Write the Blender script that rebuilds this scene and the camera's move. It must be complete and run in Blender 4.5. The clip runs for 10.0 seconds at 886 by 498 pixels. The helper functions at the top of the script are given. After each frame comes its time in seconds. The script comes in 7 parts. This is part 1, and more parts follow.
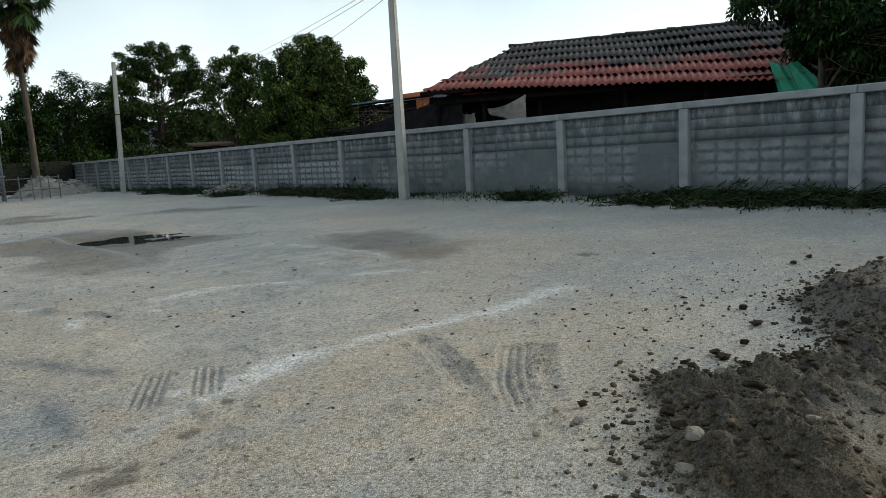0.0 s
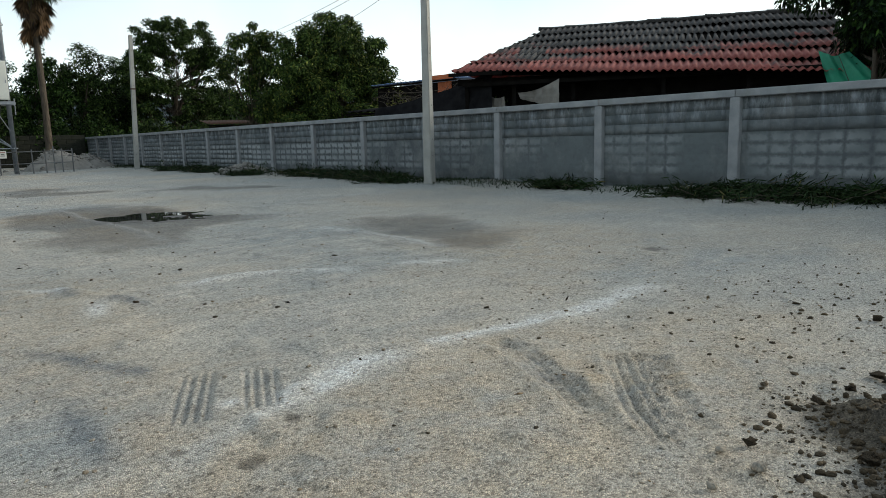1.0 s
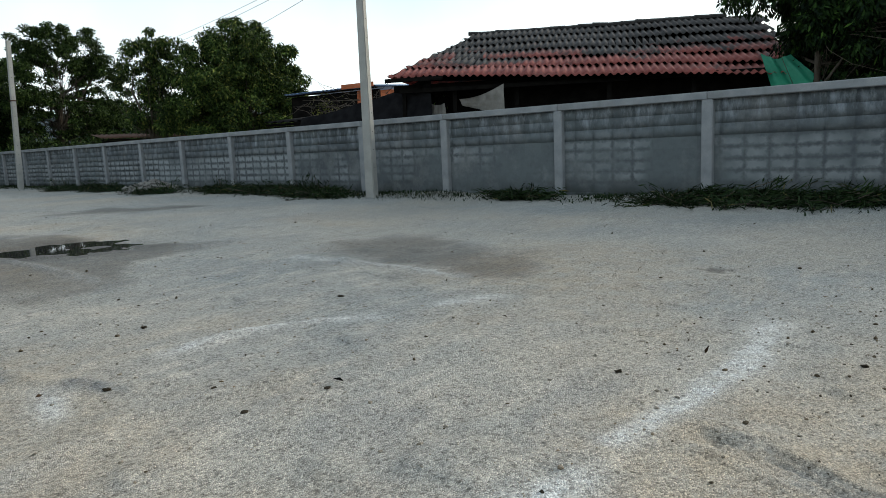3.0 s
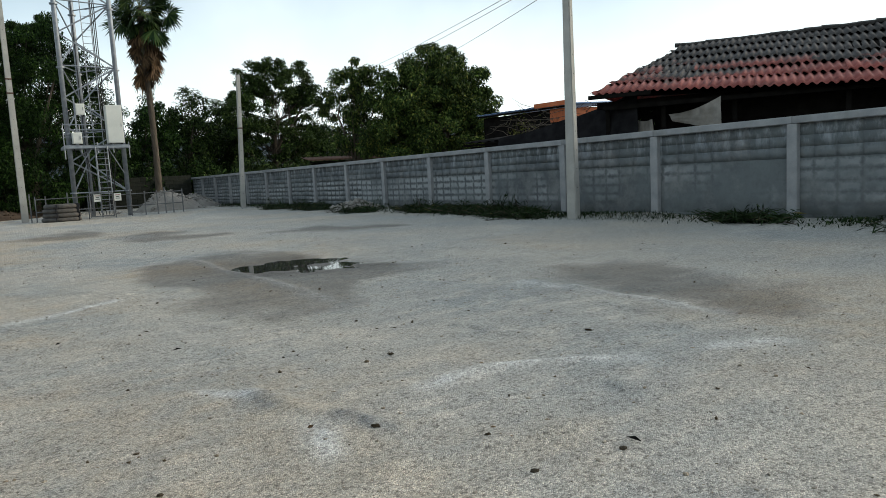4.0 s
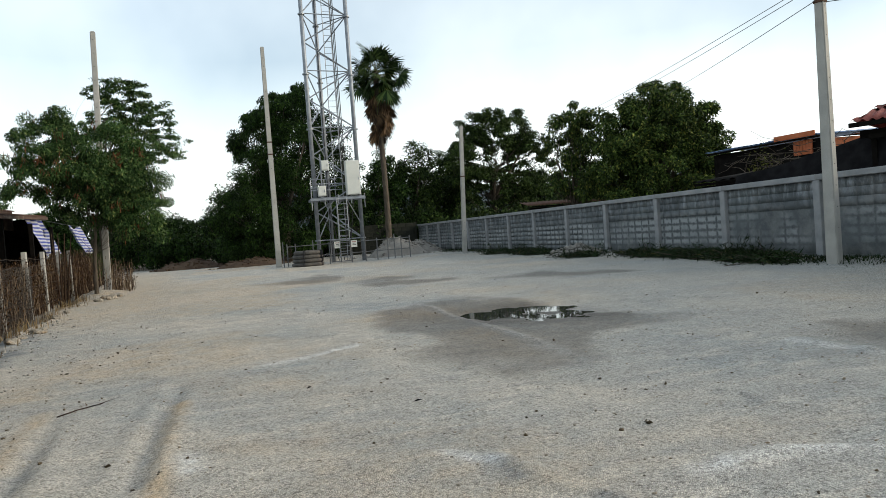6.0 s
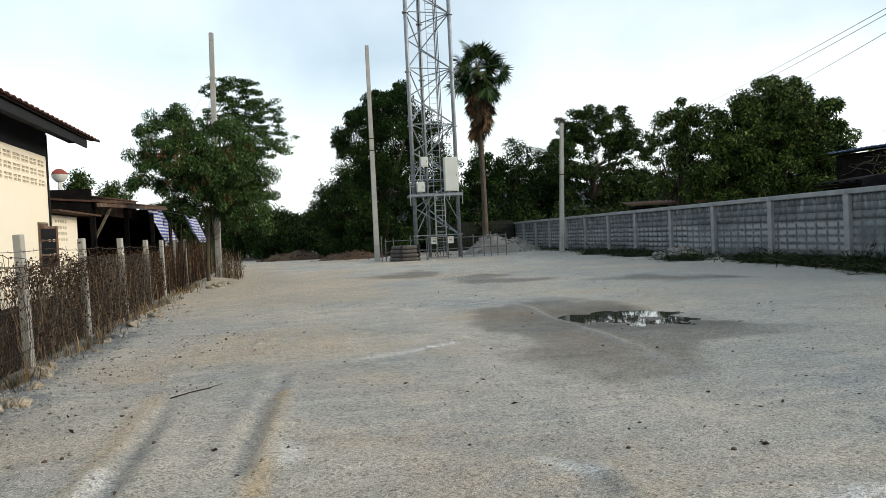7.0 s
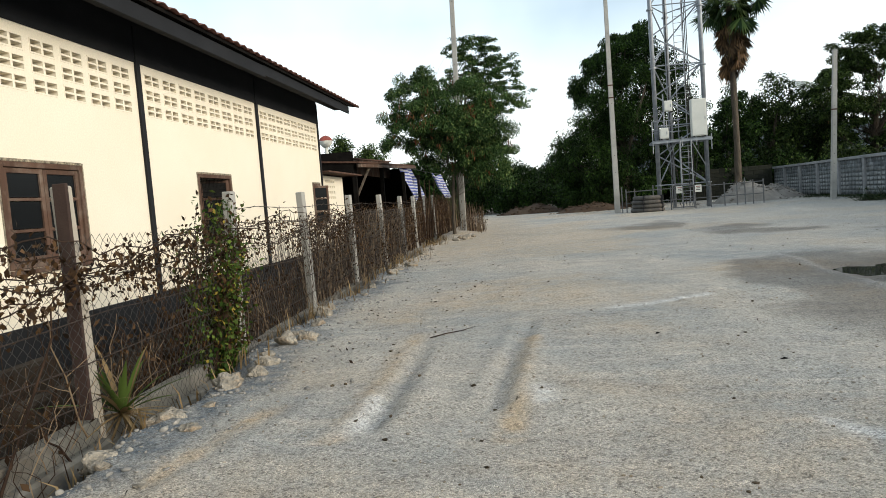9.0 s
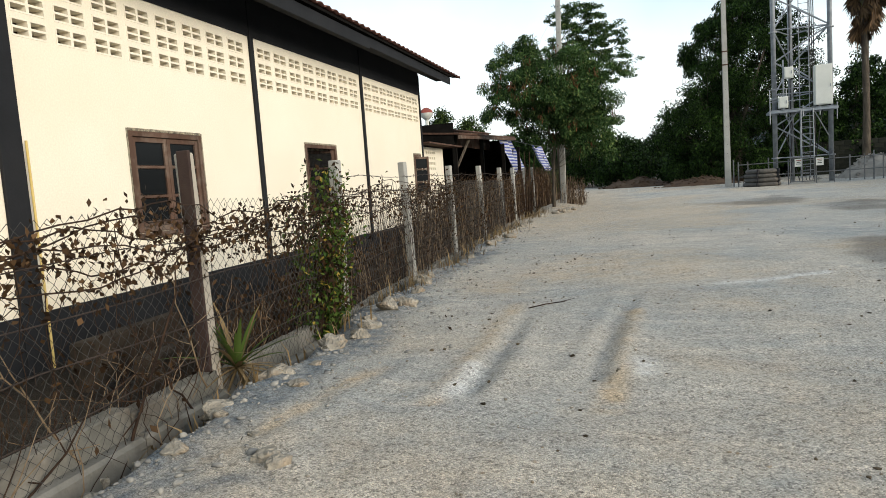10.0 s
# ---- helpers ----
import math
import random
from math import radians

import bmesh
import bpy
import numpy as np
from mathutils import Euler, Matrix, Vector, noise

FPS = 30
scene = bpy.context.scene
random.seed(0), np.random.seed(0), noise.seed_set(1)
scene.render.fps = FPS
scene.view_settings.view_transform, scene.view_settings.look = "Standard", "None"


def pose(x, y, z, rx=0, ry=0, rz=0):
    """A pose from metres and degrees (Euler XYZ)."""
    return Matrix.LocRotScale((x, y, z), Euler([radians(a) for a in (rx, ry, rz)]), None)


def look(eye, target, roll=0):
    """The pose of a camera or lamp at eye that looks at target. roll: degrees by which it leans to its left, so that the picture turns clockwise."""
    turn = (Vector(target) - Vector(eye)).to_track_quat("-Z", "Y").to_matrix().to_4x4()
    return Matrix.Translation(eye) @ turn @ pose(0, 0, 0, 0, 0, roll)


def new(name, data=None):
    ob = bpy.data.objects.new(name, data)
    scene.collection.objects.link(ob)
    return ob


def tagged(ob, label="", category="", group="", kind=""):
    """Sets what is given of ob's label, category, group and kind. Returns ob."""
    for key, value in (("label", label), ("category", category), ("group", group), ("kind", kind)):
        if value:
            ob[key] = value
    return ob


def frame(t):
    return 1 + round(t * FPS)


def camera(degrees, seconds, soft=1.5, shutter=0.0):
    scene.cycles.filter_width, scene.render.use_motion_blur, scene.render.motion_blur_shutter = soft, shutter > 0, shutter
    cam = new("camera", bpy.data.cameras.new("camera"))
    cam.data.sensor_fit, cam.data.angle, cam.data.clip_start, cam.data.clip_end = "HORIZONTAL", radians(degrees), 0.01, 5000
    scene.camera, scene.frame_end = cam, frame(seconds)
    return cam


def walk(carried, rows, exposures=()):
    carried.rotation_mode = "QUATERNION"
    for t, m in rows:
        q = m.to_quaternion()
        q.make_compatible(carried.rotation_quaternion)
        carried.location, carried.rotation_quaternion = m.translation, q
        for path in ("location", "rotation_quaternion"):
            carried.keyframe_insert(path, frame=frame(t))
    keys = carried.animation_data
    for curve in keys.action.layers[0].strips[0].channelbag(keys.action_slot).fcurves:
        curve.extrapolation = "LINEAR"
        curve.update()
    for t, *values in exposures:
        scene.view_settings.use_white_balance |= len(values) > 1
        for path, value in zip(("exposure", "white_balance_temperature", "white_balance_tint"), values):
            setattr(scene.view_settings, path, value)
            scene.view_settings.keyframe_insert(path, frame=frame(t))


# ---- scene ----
cam = camera(66.1, 10.0, soft=0.55)
PATH = [
    (0, (-0.165, 0.243, 1.165), (1.136, 1.737, 0.882), -3.3),
    (0.5, (-0.120, 0.594, 1.136), (1.250, 2.020, 0.836), -3.5),
    (1, (-0.091, 1.006, 1.101), (1.188, 2.510, 0.782), -1.5),
    (1.5, (-0.056, 1.453, 1.113), (1.344, 2.837, 0.760), -1.7),
    (2, (-0.019, 1.887, 1.109), (1.461, 3.190, 0.776), 0.8),
    (2.2, (-0.009, 2.034, 1.117), (1.487, 3.318, 0.781), 1.1),
    (3.3, (0.006, 2.814, 1.129), (1.427, 4.192, 0.839), -5.7),
    (3.5, (-0.010, 2.918, 1.161), (1.244, 4.451, 0.880), -4.0),
    (4, (-0.088, 3.289, 1.152), (1.014, 4.944, 0.933), -3.1),
    (4.5, (-0.125, 3.494, 1.187), (0.865, 5.223, 1.018), -4.6),
    (5, (-0.096, 3.597, 1.186), (0.774, 5.393, 1.055), -4.7),
    (5.5, (-0.087, 3.690, 1.178), (0.662, 5.543, 1.108), -4.3),
    (6, (-0.120, 3.698, 1.179), (0.431, 5.620, 1.128), -4.2),
    (6.2, (-0.126, 3.713, 1.180), (0.359, 5.653, 1.136), -4.0),
    (7.3, (-0.140, 3.788, 1.198), (0.084, 5.775, 1.158), -3.0),
    (7.5, (-0.106, 3.724, 1.158), (0.088, 5.714, 1.127), -3.5),
    (8, (-0.192, 3.766, 1.181), (-0.118, 5.764, 1.130), -4.1),
    (8.5, (-0.208, 3.777, 1.151), (-0.335, 5.770, 1.045), -4.8),
    (9, (-0.220, 3.788, 1.147), (-0.635, 5.740, 1.012), -4.4),
    (9.5, (-0.235, 3.779, 1.151), (-0.803, 5.691, 1.007), -4.3),
    (10, (-0.237, 3.773, 1.118), (-0.930, 5.639, 0.925), -4.0),
]
walk(cam, [(t, look(eye, target, roll)) for t, eye, target, roll in PATH],
     [(0.0, 0.15, 6300, 6), (1.0, 0.20, 6300, 6), (1.5, 0.58, 6200, 6), (2.0, 0.25, 6150, 6), (3.5, 0.33, 6300, 7), (4.0, 0.28, 6350, 7), (5.0, 0.35, 6500, 8), (5.5, 0.36, 6500, 8), (6.0, 0.41, 6500, 9), (7.5, 0.45, 6500, 9), (8.0, 0.50, 6520, 9), (10.0, 0.52, 6400, 9)])

# ---- world, sun and exposure ----
world = bpy.data.worlds.new("sky")
scene.world = world
world.use_nodes = True
wn, wl = world.node_tree.nodes, world.node_tree.links
wn.clear()
sky = wn.new("ShaderNodeTexSky")
sky.sky_type = "NISHITA"
sky.sun_disc = False
sky.sun_elevation = radians(14)
sky.sun_rotation = radians(115)
sky.air_density, sky.dust_density, sky.ozone_density = 1.0, 2.0, 1.0
bg = wn.new("ShaderNodeBackground")
bg.inputs["Strength"].default_value = 0.165
cloud = wn.new("ShaderNodeTexNoise")
cloud.inputs["Scale"].default_value = 2.2
cloud.inputs["Detail"].default_value = 5
ramp = wn.new("ShaderNodeMapRange")
ramp.inputs["From Min"].default_value, ramp.inputs["From Max"].default_value = 0.35, 0.7
ramp.inputs["To Min"].default_value, ramp.inputs["To Max"].default_value = 0.20, 0.54
mixc = wn.new("ShaderNodeMix")
mixc.data_type = "RGBA"
mixc.inputs["B"].default_value = (7.0, 7.5, 7.5, 1)
wl.new(cloud.outputs["Fac"], ramp.inputs["Value"])
# thin cloud, thickening to haze towards the horizon
compass = wn.new("ShaderNodeTexCoord")
height = wn.new("ShaderNodeSeparateXYZ")
wl.new(compass.outputs["Generated"], height.inputs[0])
haze = wn.new("ShaderNodeMapRange")
haze.inputs["From Min"].default_value, haze.inputs["From Max"].default_value = 0.25, 0.04
haze.inputs["To Min"].default_value, haze.inputs["To Max"].default_value = 0.0, 0.6
wl.new(height.outputs["Z"], haze.inputs["Value"])
veil = wn.new("ShaderNodeMath")
veil.operation, veil.use_clamp = "ADD", True
wl.new(ramp.outputs["Result"], veil.inputs[0])
wl.new(haze.outputs["Result"], veil.inputs[1])
wl.new(veil.outputs[0], mixc.inputs["Factor"])
wl.new(sky.outputs["Color"], mixc.inputs["A"])
wl.new(mixc.outputs["Result"], bg.inputs["Color"])
wl.new(bg.outputs["Background"], wn.new("ShaderNodeOutputWorld").inputs["Surface"])

sun = new("sun", bpy.data.lights.new("sun", "SUN"))
sun.data.energy, sun.data.angle, sun.data.color = 2.0, radians(30), (1.0, 0.90, 0.76)
sun.matrix_world = look((40, -16, 15), (0, 0, 0))


# ---- small tools ----
def mesh_of(name, verts, faces, material=None, smooth=False):
    me = bpy.data.meshes.new(name)
    me.from_pydata([tuple(map(float, v)) for v in verts], [], [tuple(map(int, f)) for f in faces])
    if material:
        me.materials.append(material)
    if smooth:
        me.polygons.foreach_set("use_smooth", [True] * len(me.polygons))
    me.update()
    return me


def thing(name, x=0, y=0, z=0, rz=0, label="", category="", group="", kind=""):
    ob = new(name)
    ob.empty_display_size = 0.1
    ob.matrix_basis = pose(x, y, z, 0, 0, rz)
    return tagged(ob, label, category, group, kind)


def adopt(ob, parent):
    """Hangs ob under parent; its mesh is in the parent's own coordinates."""
    ob.parent = parent
    return ob


def part(name, bm, material, parent, label="", smooth=False):
    me = bpy.data.meshes.new(name)
    bm.to_mesh(me)
    bm.free()
    me.materials.append(material)
    if smooth:
        me.polygons.foreach_set("use_smooth", [True] * len(me.polygons))
    ob = adopt(new(name, me), parent)
    return tagged(ob, label)


def piece(name, me, parent, m):
    ob = adopt(new(name, me), parent)
    ob.matrix_basis = m
    return ob


def add_box(bm, x0, y0, z0, x1, y1, z1, bevel=0.0, m=None):
    r = bmesh.ops.create_cube(bm, size=1.0)
    vs = r["verts"]
    for v in vs:
        v.co = Vector(((x0 + x1) / 2 + v.co.x * (x1 - x0), (y0 + y1) / 2 + v.co.y * (y1 - y0), (z0 + z1) / 2 + v.co.z * (z1 - z0)))
    if bevel:
        es = list({e for v in vs for e in v.link_edges})
        r = bmesh.ops.bevel(bm, geom=es, offset=bevel, segments=1, affect="EDGES")
        vs = list({v for f in r["faces"] for v in f.verts} | {v for v in vs if v.is_valid})
    if m is not None:
        bmesh.ops.transform(bm, matrix=m, verts=vs)
    return vs


def box(x0, y0, z0, x1, y1, z1, bevel=0.0, m=None):
    bm = bmesh.new()
    add_box(bm, x0, y0, z0, x1, y1, z1, bevel, m)
    return bm


def add_tube(bm, points, radii, sides=8, cap=True):
    """A tube through points with a radius at each."""
    pts = [Vector(p) for p in points]
    if not hasattr(radii, "__len__"):
        radii = [radii] * len(pts)
    rings = []
    for i, p in enumerate(pts):
        d = (pts[min(i + 1, len(pts) - 1)] - pts[max(i - 1, 0)]).normalized()
        a = d.orthogonal().normalized() if i == 0 else (a - d * a.dot(d)).normalized()
        b = d.cross(a)
        rings.append([bm.verts.new(p + (a * math.cos(2 * math.pi * k / sides) + b * math.sin(2 * math.pi * k / sides)) * radii[i]) for k in range(sides)])
    for r0, r1 in zip(rings, rings[1:]):
        for k in range(sides):
            bm.faces.new((r0[k], r0[(k + 1) % sides], r1[(k + 1) % sides], r1[k]))
    if cap:
        bm.faces.new(list(reversed(rings[0])))
        bm.faces.new(rings[-1])


def tube(points, radii, sides=8, cap=True):
    bm = bmesh.new()
    add_tube(bm, points, radii, sides, cap)
    return bm


def smoothstep(a, b, v):
    t = np.clip((v - a) / (b - a), 0, 1)
    return t * t * (3 - 2 * t)


def value_noise(x, y, scale, seed=0):
    """Smooth noise in 0..1 over arrays x, y; one lump is about 1 / scale metres."""
    u, v = np.asarray(x, float) * scale + seed * 17.3, np.asarray(y, float) * scale + seed * 9.1
    iu, iv = np.floor(u), np.floor(v)
    fu, fv = u - iu, v - iv
    fu, fv = fu * fu * (3 - 2 * fu), fv * fv * (3 - 2 * fv)

    def h(a, b):
        s = np.sin(a * 127.1 + b * 311.7 + seed * 74.7) * 43758.5453
        return s - np.floor(s)
    return (h(iu, iv) * (1 - fu) + h(iu + 1, iv) * fu) * (1 - fv) + (h(iu, iv + 1) * (1 - fu) + h(iu + 1, iv + 1) * fu) * fv


def fractal(x, y, scale, octaves=4, seed=0):
    total, amp, s = 0, 0.5, 0
    for o in range(octaves):
        total = total + amp * value_noise(x, y, scale * 2 ** o, seed + o)
        s, amp = s + amp, amp * 0.5
    return total / s


def along(x, y, points):
    """Distance of arrays x, y from a line through points, and how far along it (0..1)."""
    best, where = np.full(np.shape(x), 1e9), np.zeros(np.shape(x))
    n = len(points) - 1
    for i, ((ax, ay), (bx, by)) in enumerate(zip(points, points[1:])):
        dx, dy = bx - ax, by - ay
        t = np.clip(((x - ax) * dx + (y - ay) * dy) / (dx * dx + dy * dy), 0, 1)
        d = np.hypot(x - ax - t * dx, y - ay - t * dy)
        where = np.where(d < best, (i + t) / n, where)
        best = np.minimum(best, d)
    return best, where


def inside(x, y, poly):
    """Signed distance to a closed line, positive inside."""
    d, _ = along(x, y, poly + poly[:1])
    c = np.zeros(np.shape(x), bool)
    for (ax, ay), (bx, by) in zip(poly, poly[1:] + poly[:1]):
        cross = ((ay > y) != (by > y)) & (x < (bx - ax) * (y - ay) / (by - ay + 1e-12) + ax)
        c ^= cross
    return np.where(c, d, -d)


# ---- materials ----
class Nodes:
    def __init__(self, name):
        self.m = bpy.data.materials.new(name)
        self.m.use_nodes = True
        self.n, self.l = self.m.node_tree.nodes, self.m.node_tree.links
        self.bsdf = self.n["Principled BSDF"]
        self.coord = self.n.new("ShaderNodeTexCoord").outputs["Object"]

    def put(self, socket, value):
        if isinstance(value, bpy.types.NodeSocket):
            self.l.new(value, socket)
        elif value is not None:
            socket.default_value = value

    def noise(self, scale, detail=4, rough=0.55, vector=None, stretch=None, distort=0.0):
        if stretch:
            mp = self.n.new("ShaderNodeMapping")
            self.put(mp.inputs["Vector"], vector or self.coord)
            mp.inputs["Scale"].default_value = stretch
            vector = mp.outputs["Vector"]
        t = self.n.new("ShaderNodeTexNoise")
        self.put(t.inputs["Vector"], vector or self.coord)
        t.inputs["Scale"].default_value, t.inputs["Detail"].default_value, t.inputs["Roughness"].default_value = scale, detail, rough
        t.inputs["Distortion"].default_value = distort
        return t.outputs["Fac"]

    def grains(self, scale):
        """A tone for each grain and the distance from its middle."""
        t = self.n.new("ShaderNodeTexVoronoi")
        self.put(t.inputs["Vector"], self.coord)
        t.inputs["Scale"].default_value = scale
        return self.split(t.outputs["Color"])[0], t.outputs["Distance"]

    def span(self, v, a, b, lo=0.0, hi=1.0):
        t = self.n.new("ShaderNodeMapRange")
        self.put(t.inputs["Value"], v)
        for k, w in (("From Min", a), ("From Max", b), ("To Min", lo), ("To Max", hi)):
            t.inputs[k].default_value = w
        return t.outputs["Result"]

    def mix(self, fac, a, b, mode="MIX"):
        t = self.n.new("ShaderNodeMix")
        t.data_type, t.blend_type = "RGBA", mode
        self.put(t.inputs["Factor"], fac)
        for k, c in (("A", a), ("B", b)):
            self.put(t.inputs[k], (*c, 1) if isinstance(c, tuple) else c)
        return t.outputs["Result"]

    def math(self, op, a, b=None):
        t = self.n.new("ShaderNodeMath")
        t.operation = op
        self.put(t.inputs[0], a)
        self.put(t.inputs[1], b)
        return t.outputs[0]

    def attr(self, name):
        t = self.n.new("ShaderNodeAttribute")
        t.attribute_name = name
        return t.outputs["Color"]

    def split(self, colour):
        t = self.n.new("ShaderNodeSeparateColor")
        self.put(t.inputs[0], colour)
        return t.outputs

    def random(self):
        return self.n.new("ShaderNodeObjectInfo").outputs["Random"]

    def island(self):
        return self.n.new("ShaderNodeNewGeometry").outputs["Random Per Island"]

    def bump(self, height, strength=0.4, distance=0.01):
        t = self.n.new("ShaderNodeBump")
        self.put(t.inputs["Height"], height)
        t.inputs["Strength"].default_value, t.inputs["Distance"].default_value = strength, distance
        self.l.new(t.outputs["Normal"], self.bsdf.inputs["Normal"])

    def done(self, colour, rough=0.8, metal=0.0, spec=None, alpha=None):
        self.put(self.bsdf.inputs["Base Color"], (*colour, 1) if isinstance(colour, tuple) else colour)
        self.put(self.bsdf.inputs["Roughness"], rough)
        self.put(self.bsdf.inputs["Metallic"], metal)
        self.put(self.bsdf.inputs["Specular IOR Level"], spec)
        return self.m


def surface(name, a, b, scale=6.0, rough=0.8, metal=0.0, bump=0.3, fine=60.0, dirt=None, dirt_amount=0.5, distance=0.01, stretch=None, gloss=0.2):
    """Two tones at a coarse scale, a fine grain, and dirt with a shape of its own."""
    k = Nodes(name)
    coarse = k.span(k.noise(scale, 5, stretch=stretch), 0.35, 0.65)
    grain = k.noise(fine, 3)
    c = k.mix(coarse, a, b)
    c = k.mix(k.span(grain, 0.3, 0.7, 0.0, 0.25), c, k.mix(0.5, b, (0.02, 0.02, 0.02)))
    if dirt:
        c = k.mix(k.span(k.noise(scale * 0.37, 6, 0.65), 0.5, 0.68, 0, dirt_amount), c, dirt)
    k.bump(k.math("ADD", k.math("MULTIPLY", grain, 0.6), coarse), bump, distance)
    return k.done(c, k.span(grain, 0.2, 0.8, rough - 0.08, rough + 0.08) if rough > 0.15 else rough, metal, 0.5 if metal else gloss)


def leafy(name, dark, light, dead=None, dead_share=0.04):
    k = Nodes(name)
    r = k.island()
    c = k.mix(k.math("POWER", r, 1.7), dark, light)
    if dead:
        c = k.mix(k.span(r, 1 - dead_share, 1 - dead_share + 0.001), c, dead)
    big = k.span(k.noise(0.5, 3), 0.35, 0.65, 0.55, 1.15)
    hsv = k.n.new("ShaderNodeHueSaturation")
    k.put(hsv.inputs["Color"], c)
    k.put(hsv.inputs["Value"], big)
    k.bsdf.inputs["Transmission Weight"].default_value = 0.0
    k.bsdf.inputs["Subsurface Weight"].default_value = 0.0
    return k.done(hsv.outputs["Color"], 0.62, 0.0, 0.08)


CONCRETE = surface("aged_concrete", (0.22, 0.232, 0.243), (0.30, 0.31, 0.316), 3.0, 0.88, 0, 0.3, 70, (0.16, 0.16, 0.15), 0.6)
POLE_CONCRETE = surface("pole_concrete", (0.29, 0.29, 0.27), (0.38, 0.375, 0.35), 2.0, 0.85, 0, 0.2, 90, (0.25, 0.24, 0.22), 0.35)
GALV = surface("galvanised_steel", (0.17, 0.19, 0.22), (0.27, 0.295, 0.32), 5.0, 0.5, 0.5, 0.1, 120, (0.2, 0.2, 0.2), 0.25)
BARK = surface("bark", (0.048, 0.038, 0.029), (0.105, 0.087, 0.066), 7.0, 0.9, 0, 0.9, 40, None, 0.5, 0.03, (1, 1, 0.25))
CREAM = surface("cream_paint", (0.755, 0.70, 0.575), (0.795, 0.74, 0.62), 0.9, 0.75, 0, 0.08, 60, (0.66, 0.57, 0.42), 0.25)
BLACKPAINT = surface("black_paint", (0.009, 0.010, 0.012), (0.013, 0.014, 0.017), 2.5, 0.8, 0, 0.1, 60, (0.024, 0.024, 0.025), 0.3)
WOOD = surface("brown_wood", (0.062, 0.036, 0.025), (0.105, 0.060, 0.042), 6.0, 0.75, 0, 0.4, 80, (0.26, 0.22, 0.18), 0.55, 0.01, (1, 1, 0.15))
# near black: the shade under eaves and inside sheds is put into the colour
SHADEWOOD = surface("shade_darkened_wood", (0.004, 0.0036, 0.0032), (0.010, 0.009, 0.008), 4.0, 0.9, 0, 0.4, 60, gloss=0.03)
WHITEPAINT = surface("white_enamel", (0.52, 0.535, 0.50), (0.60, 0.61, 0.57), 1.5, 0.5, 0, 0.05, 60, (0.55, 0.53, 0.48), 0.25)
SOIL = surface("dug_soil", (0.036, 0.030, 0.021), (0.135, 0.102, 0.063), 9.0, 0.95, 0, 1.0, 60, (0.18, 0.14, 0.095), 0.5, 0.03)
STONE = surface("limestone_rock", (0.20, 0.18, 0.145), (0.42, 0.385, 0.32), 9.0, 0.9, 0, 1.0, 35, (0.25, 0.165, 0.085), 0.85, 0.03)
REDROOF = surface("red_cement_sheet", (0.20, 0.045, 0.035), (0.30, 0.075, 0.055), 2.0, 0.8, 0, 0.3, 60, (0.07, 0.06, 0.06), 0.9)


# ---- ground ----
FENCE_TILT = 0.118


def fence_x(y):
    return -3.41 - FENCE_TILT * (y - 9.5)


TRACKS = [[(2.45, 3.56), (2.39, 3.35), (2.27, 3.1), (2.17, 2.9), (2.02, 2.66), (1.72, 2.2)], [(2.74, 2.97), (2.47, 2.74), (2.14, 2.43), (1.8, 2.0)], [(2.86, 2.89), (2.67, 2.72), (2.28, 2.39), (1.95, 2.0)]]
# how strongly each is ribbed along its length and barred across it
RIBS, BARS = (0.5, 1.0, 0.3), (0.3, 0.2, 1.0)
PUSHED = [[(4.38, 8.7), (4.42, 7.9), (4.40, 7.2), (4.38, 6.3)], [(1.8, 6.36), (2.21, 6.38), (2.55, 6.25), (2.97, 5.95)], [(0.98, 7.15), (1.08, 6.8), (1.12, 6.5), (1.4, 5.9)], [(2.5, 14.4), (2.57, 9.3)], [(0.1, 5.2), (1.2, 5.6), (2.4, 5.3)], [(-2.1, 6.0), (-1.9, 7.2), (-2.0, 8.2)]]
TREADS = [[(0.78, 3.62), (1.05, 4.2)], [(1.07, 3.56), (1.28, 4.02)]]
RUTS = [[(-1.40, 5.9), (-1.38, 7.0), (-1.43, 7.85), (-1.53, 8.85), (-1.60, 10.0)], [(-0.78, 6.8), (-0.79, 7.45), (-0.80, 8.35), (-0.78, 9.54), (-0.84, 11.5)]]
SOIL_EDGE = [(1.5, 0.8), (1.66, 1.2), (1.8, 1.42), (2.04, 1.62), (2.34, 1.7), (2.45, 1.9), (2.68, 2.0), (2.78, 1.8), (2.95, 1.66), (3.3, 1.56), (3.75, 1.58), (4.24, 1.78), (4.75, 2.16), (5.7, 2.16), (6.2, 1.96), (7.5, 1.9), (8.5, -3.0), (1.2, -3.0)]
WET = [(1.5, 11.8), (2.0, 13.6), (2.85, 14.75), (3.96, 13.96), (4.5, 12.2), (4.9, 10.6), (4.3, 9.7), (3.1, 9.4), (2.4, 9.2), (2.2, 9.9), (1.9, 10.85)]
WATER = [(2.58, 12.6), (2.93, 13.0), (3.42, 13.0), (3.9, 12.9), (4.35, 12.5), (4.45, 11.7), (4.0, 11.25), (3.62, 11.3), (3.3, 11.6), (2.85, 11.95)]
WET_MORE = [[(4.4, 8.5), (5.2, 8.8), (6.0, 8.0), (5.6, 6.9), (4.75, 6.5), (4.5, 7.3)], [(2.2, 21.0), (3.7, 22.9), (4.6, 19.8), (3.4, 19.0)],
            [(5.5, 18.6), (7.0, 19.7), (7.9, 17.0), (6.2, 16.4)], [(0.5, 24.5), (2.2, 27.0), (3.4, 25.0), (1.8, 23.4)]]


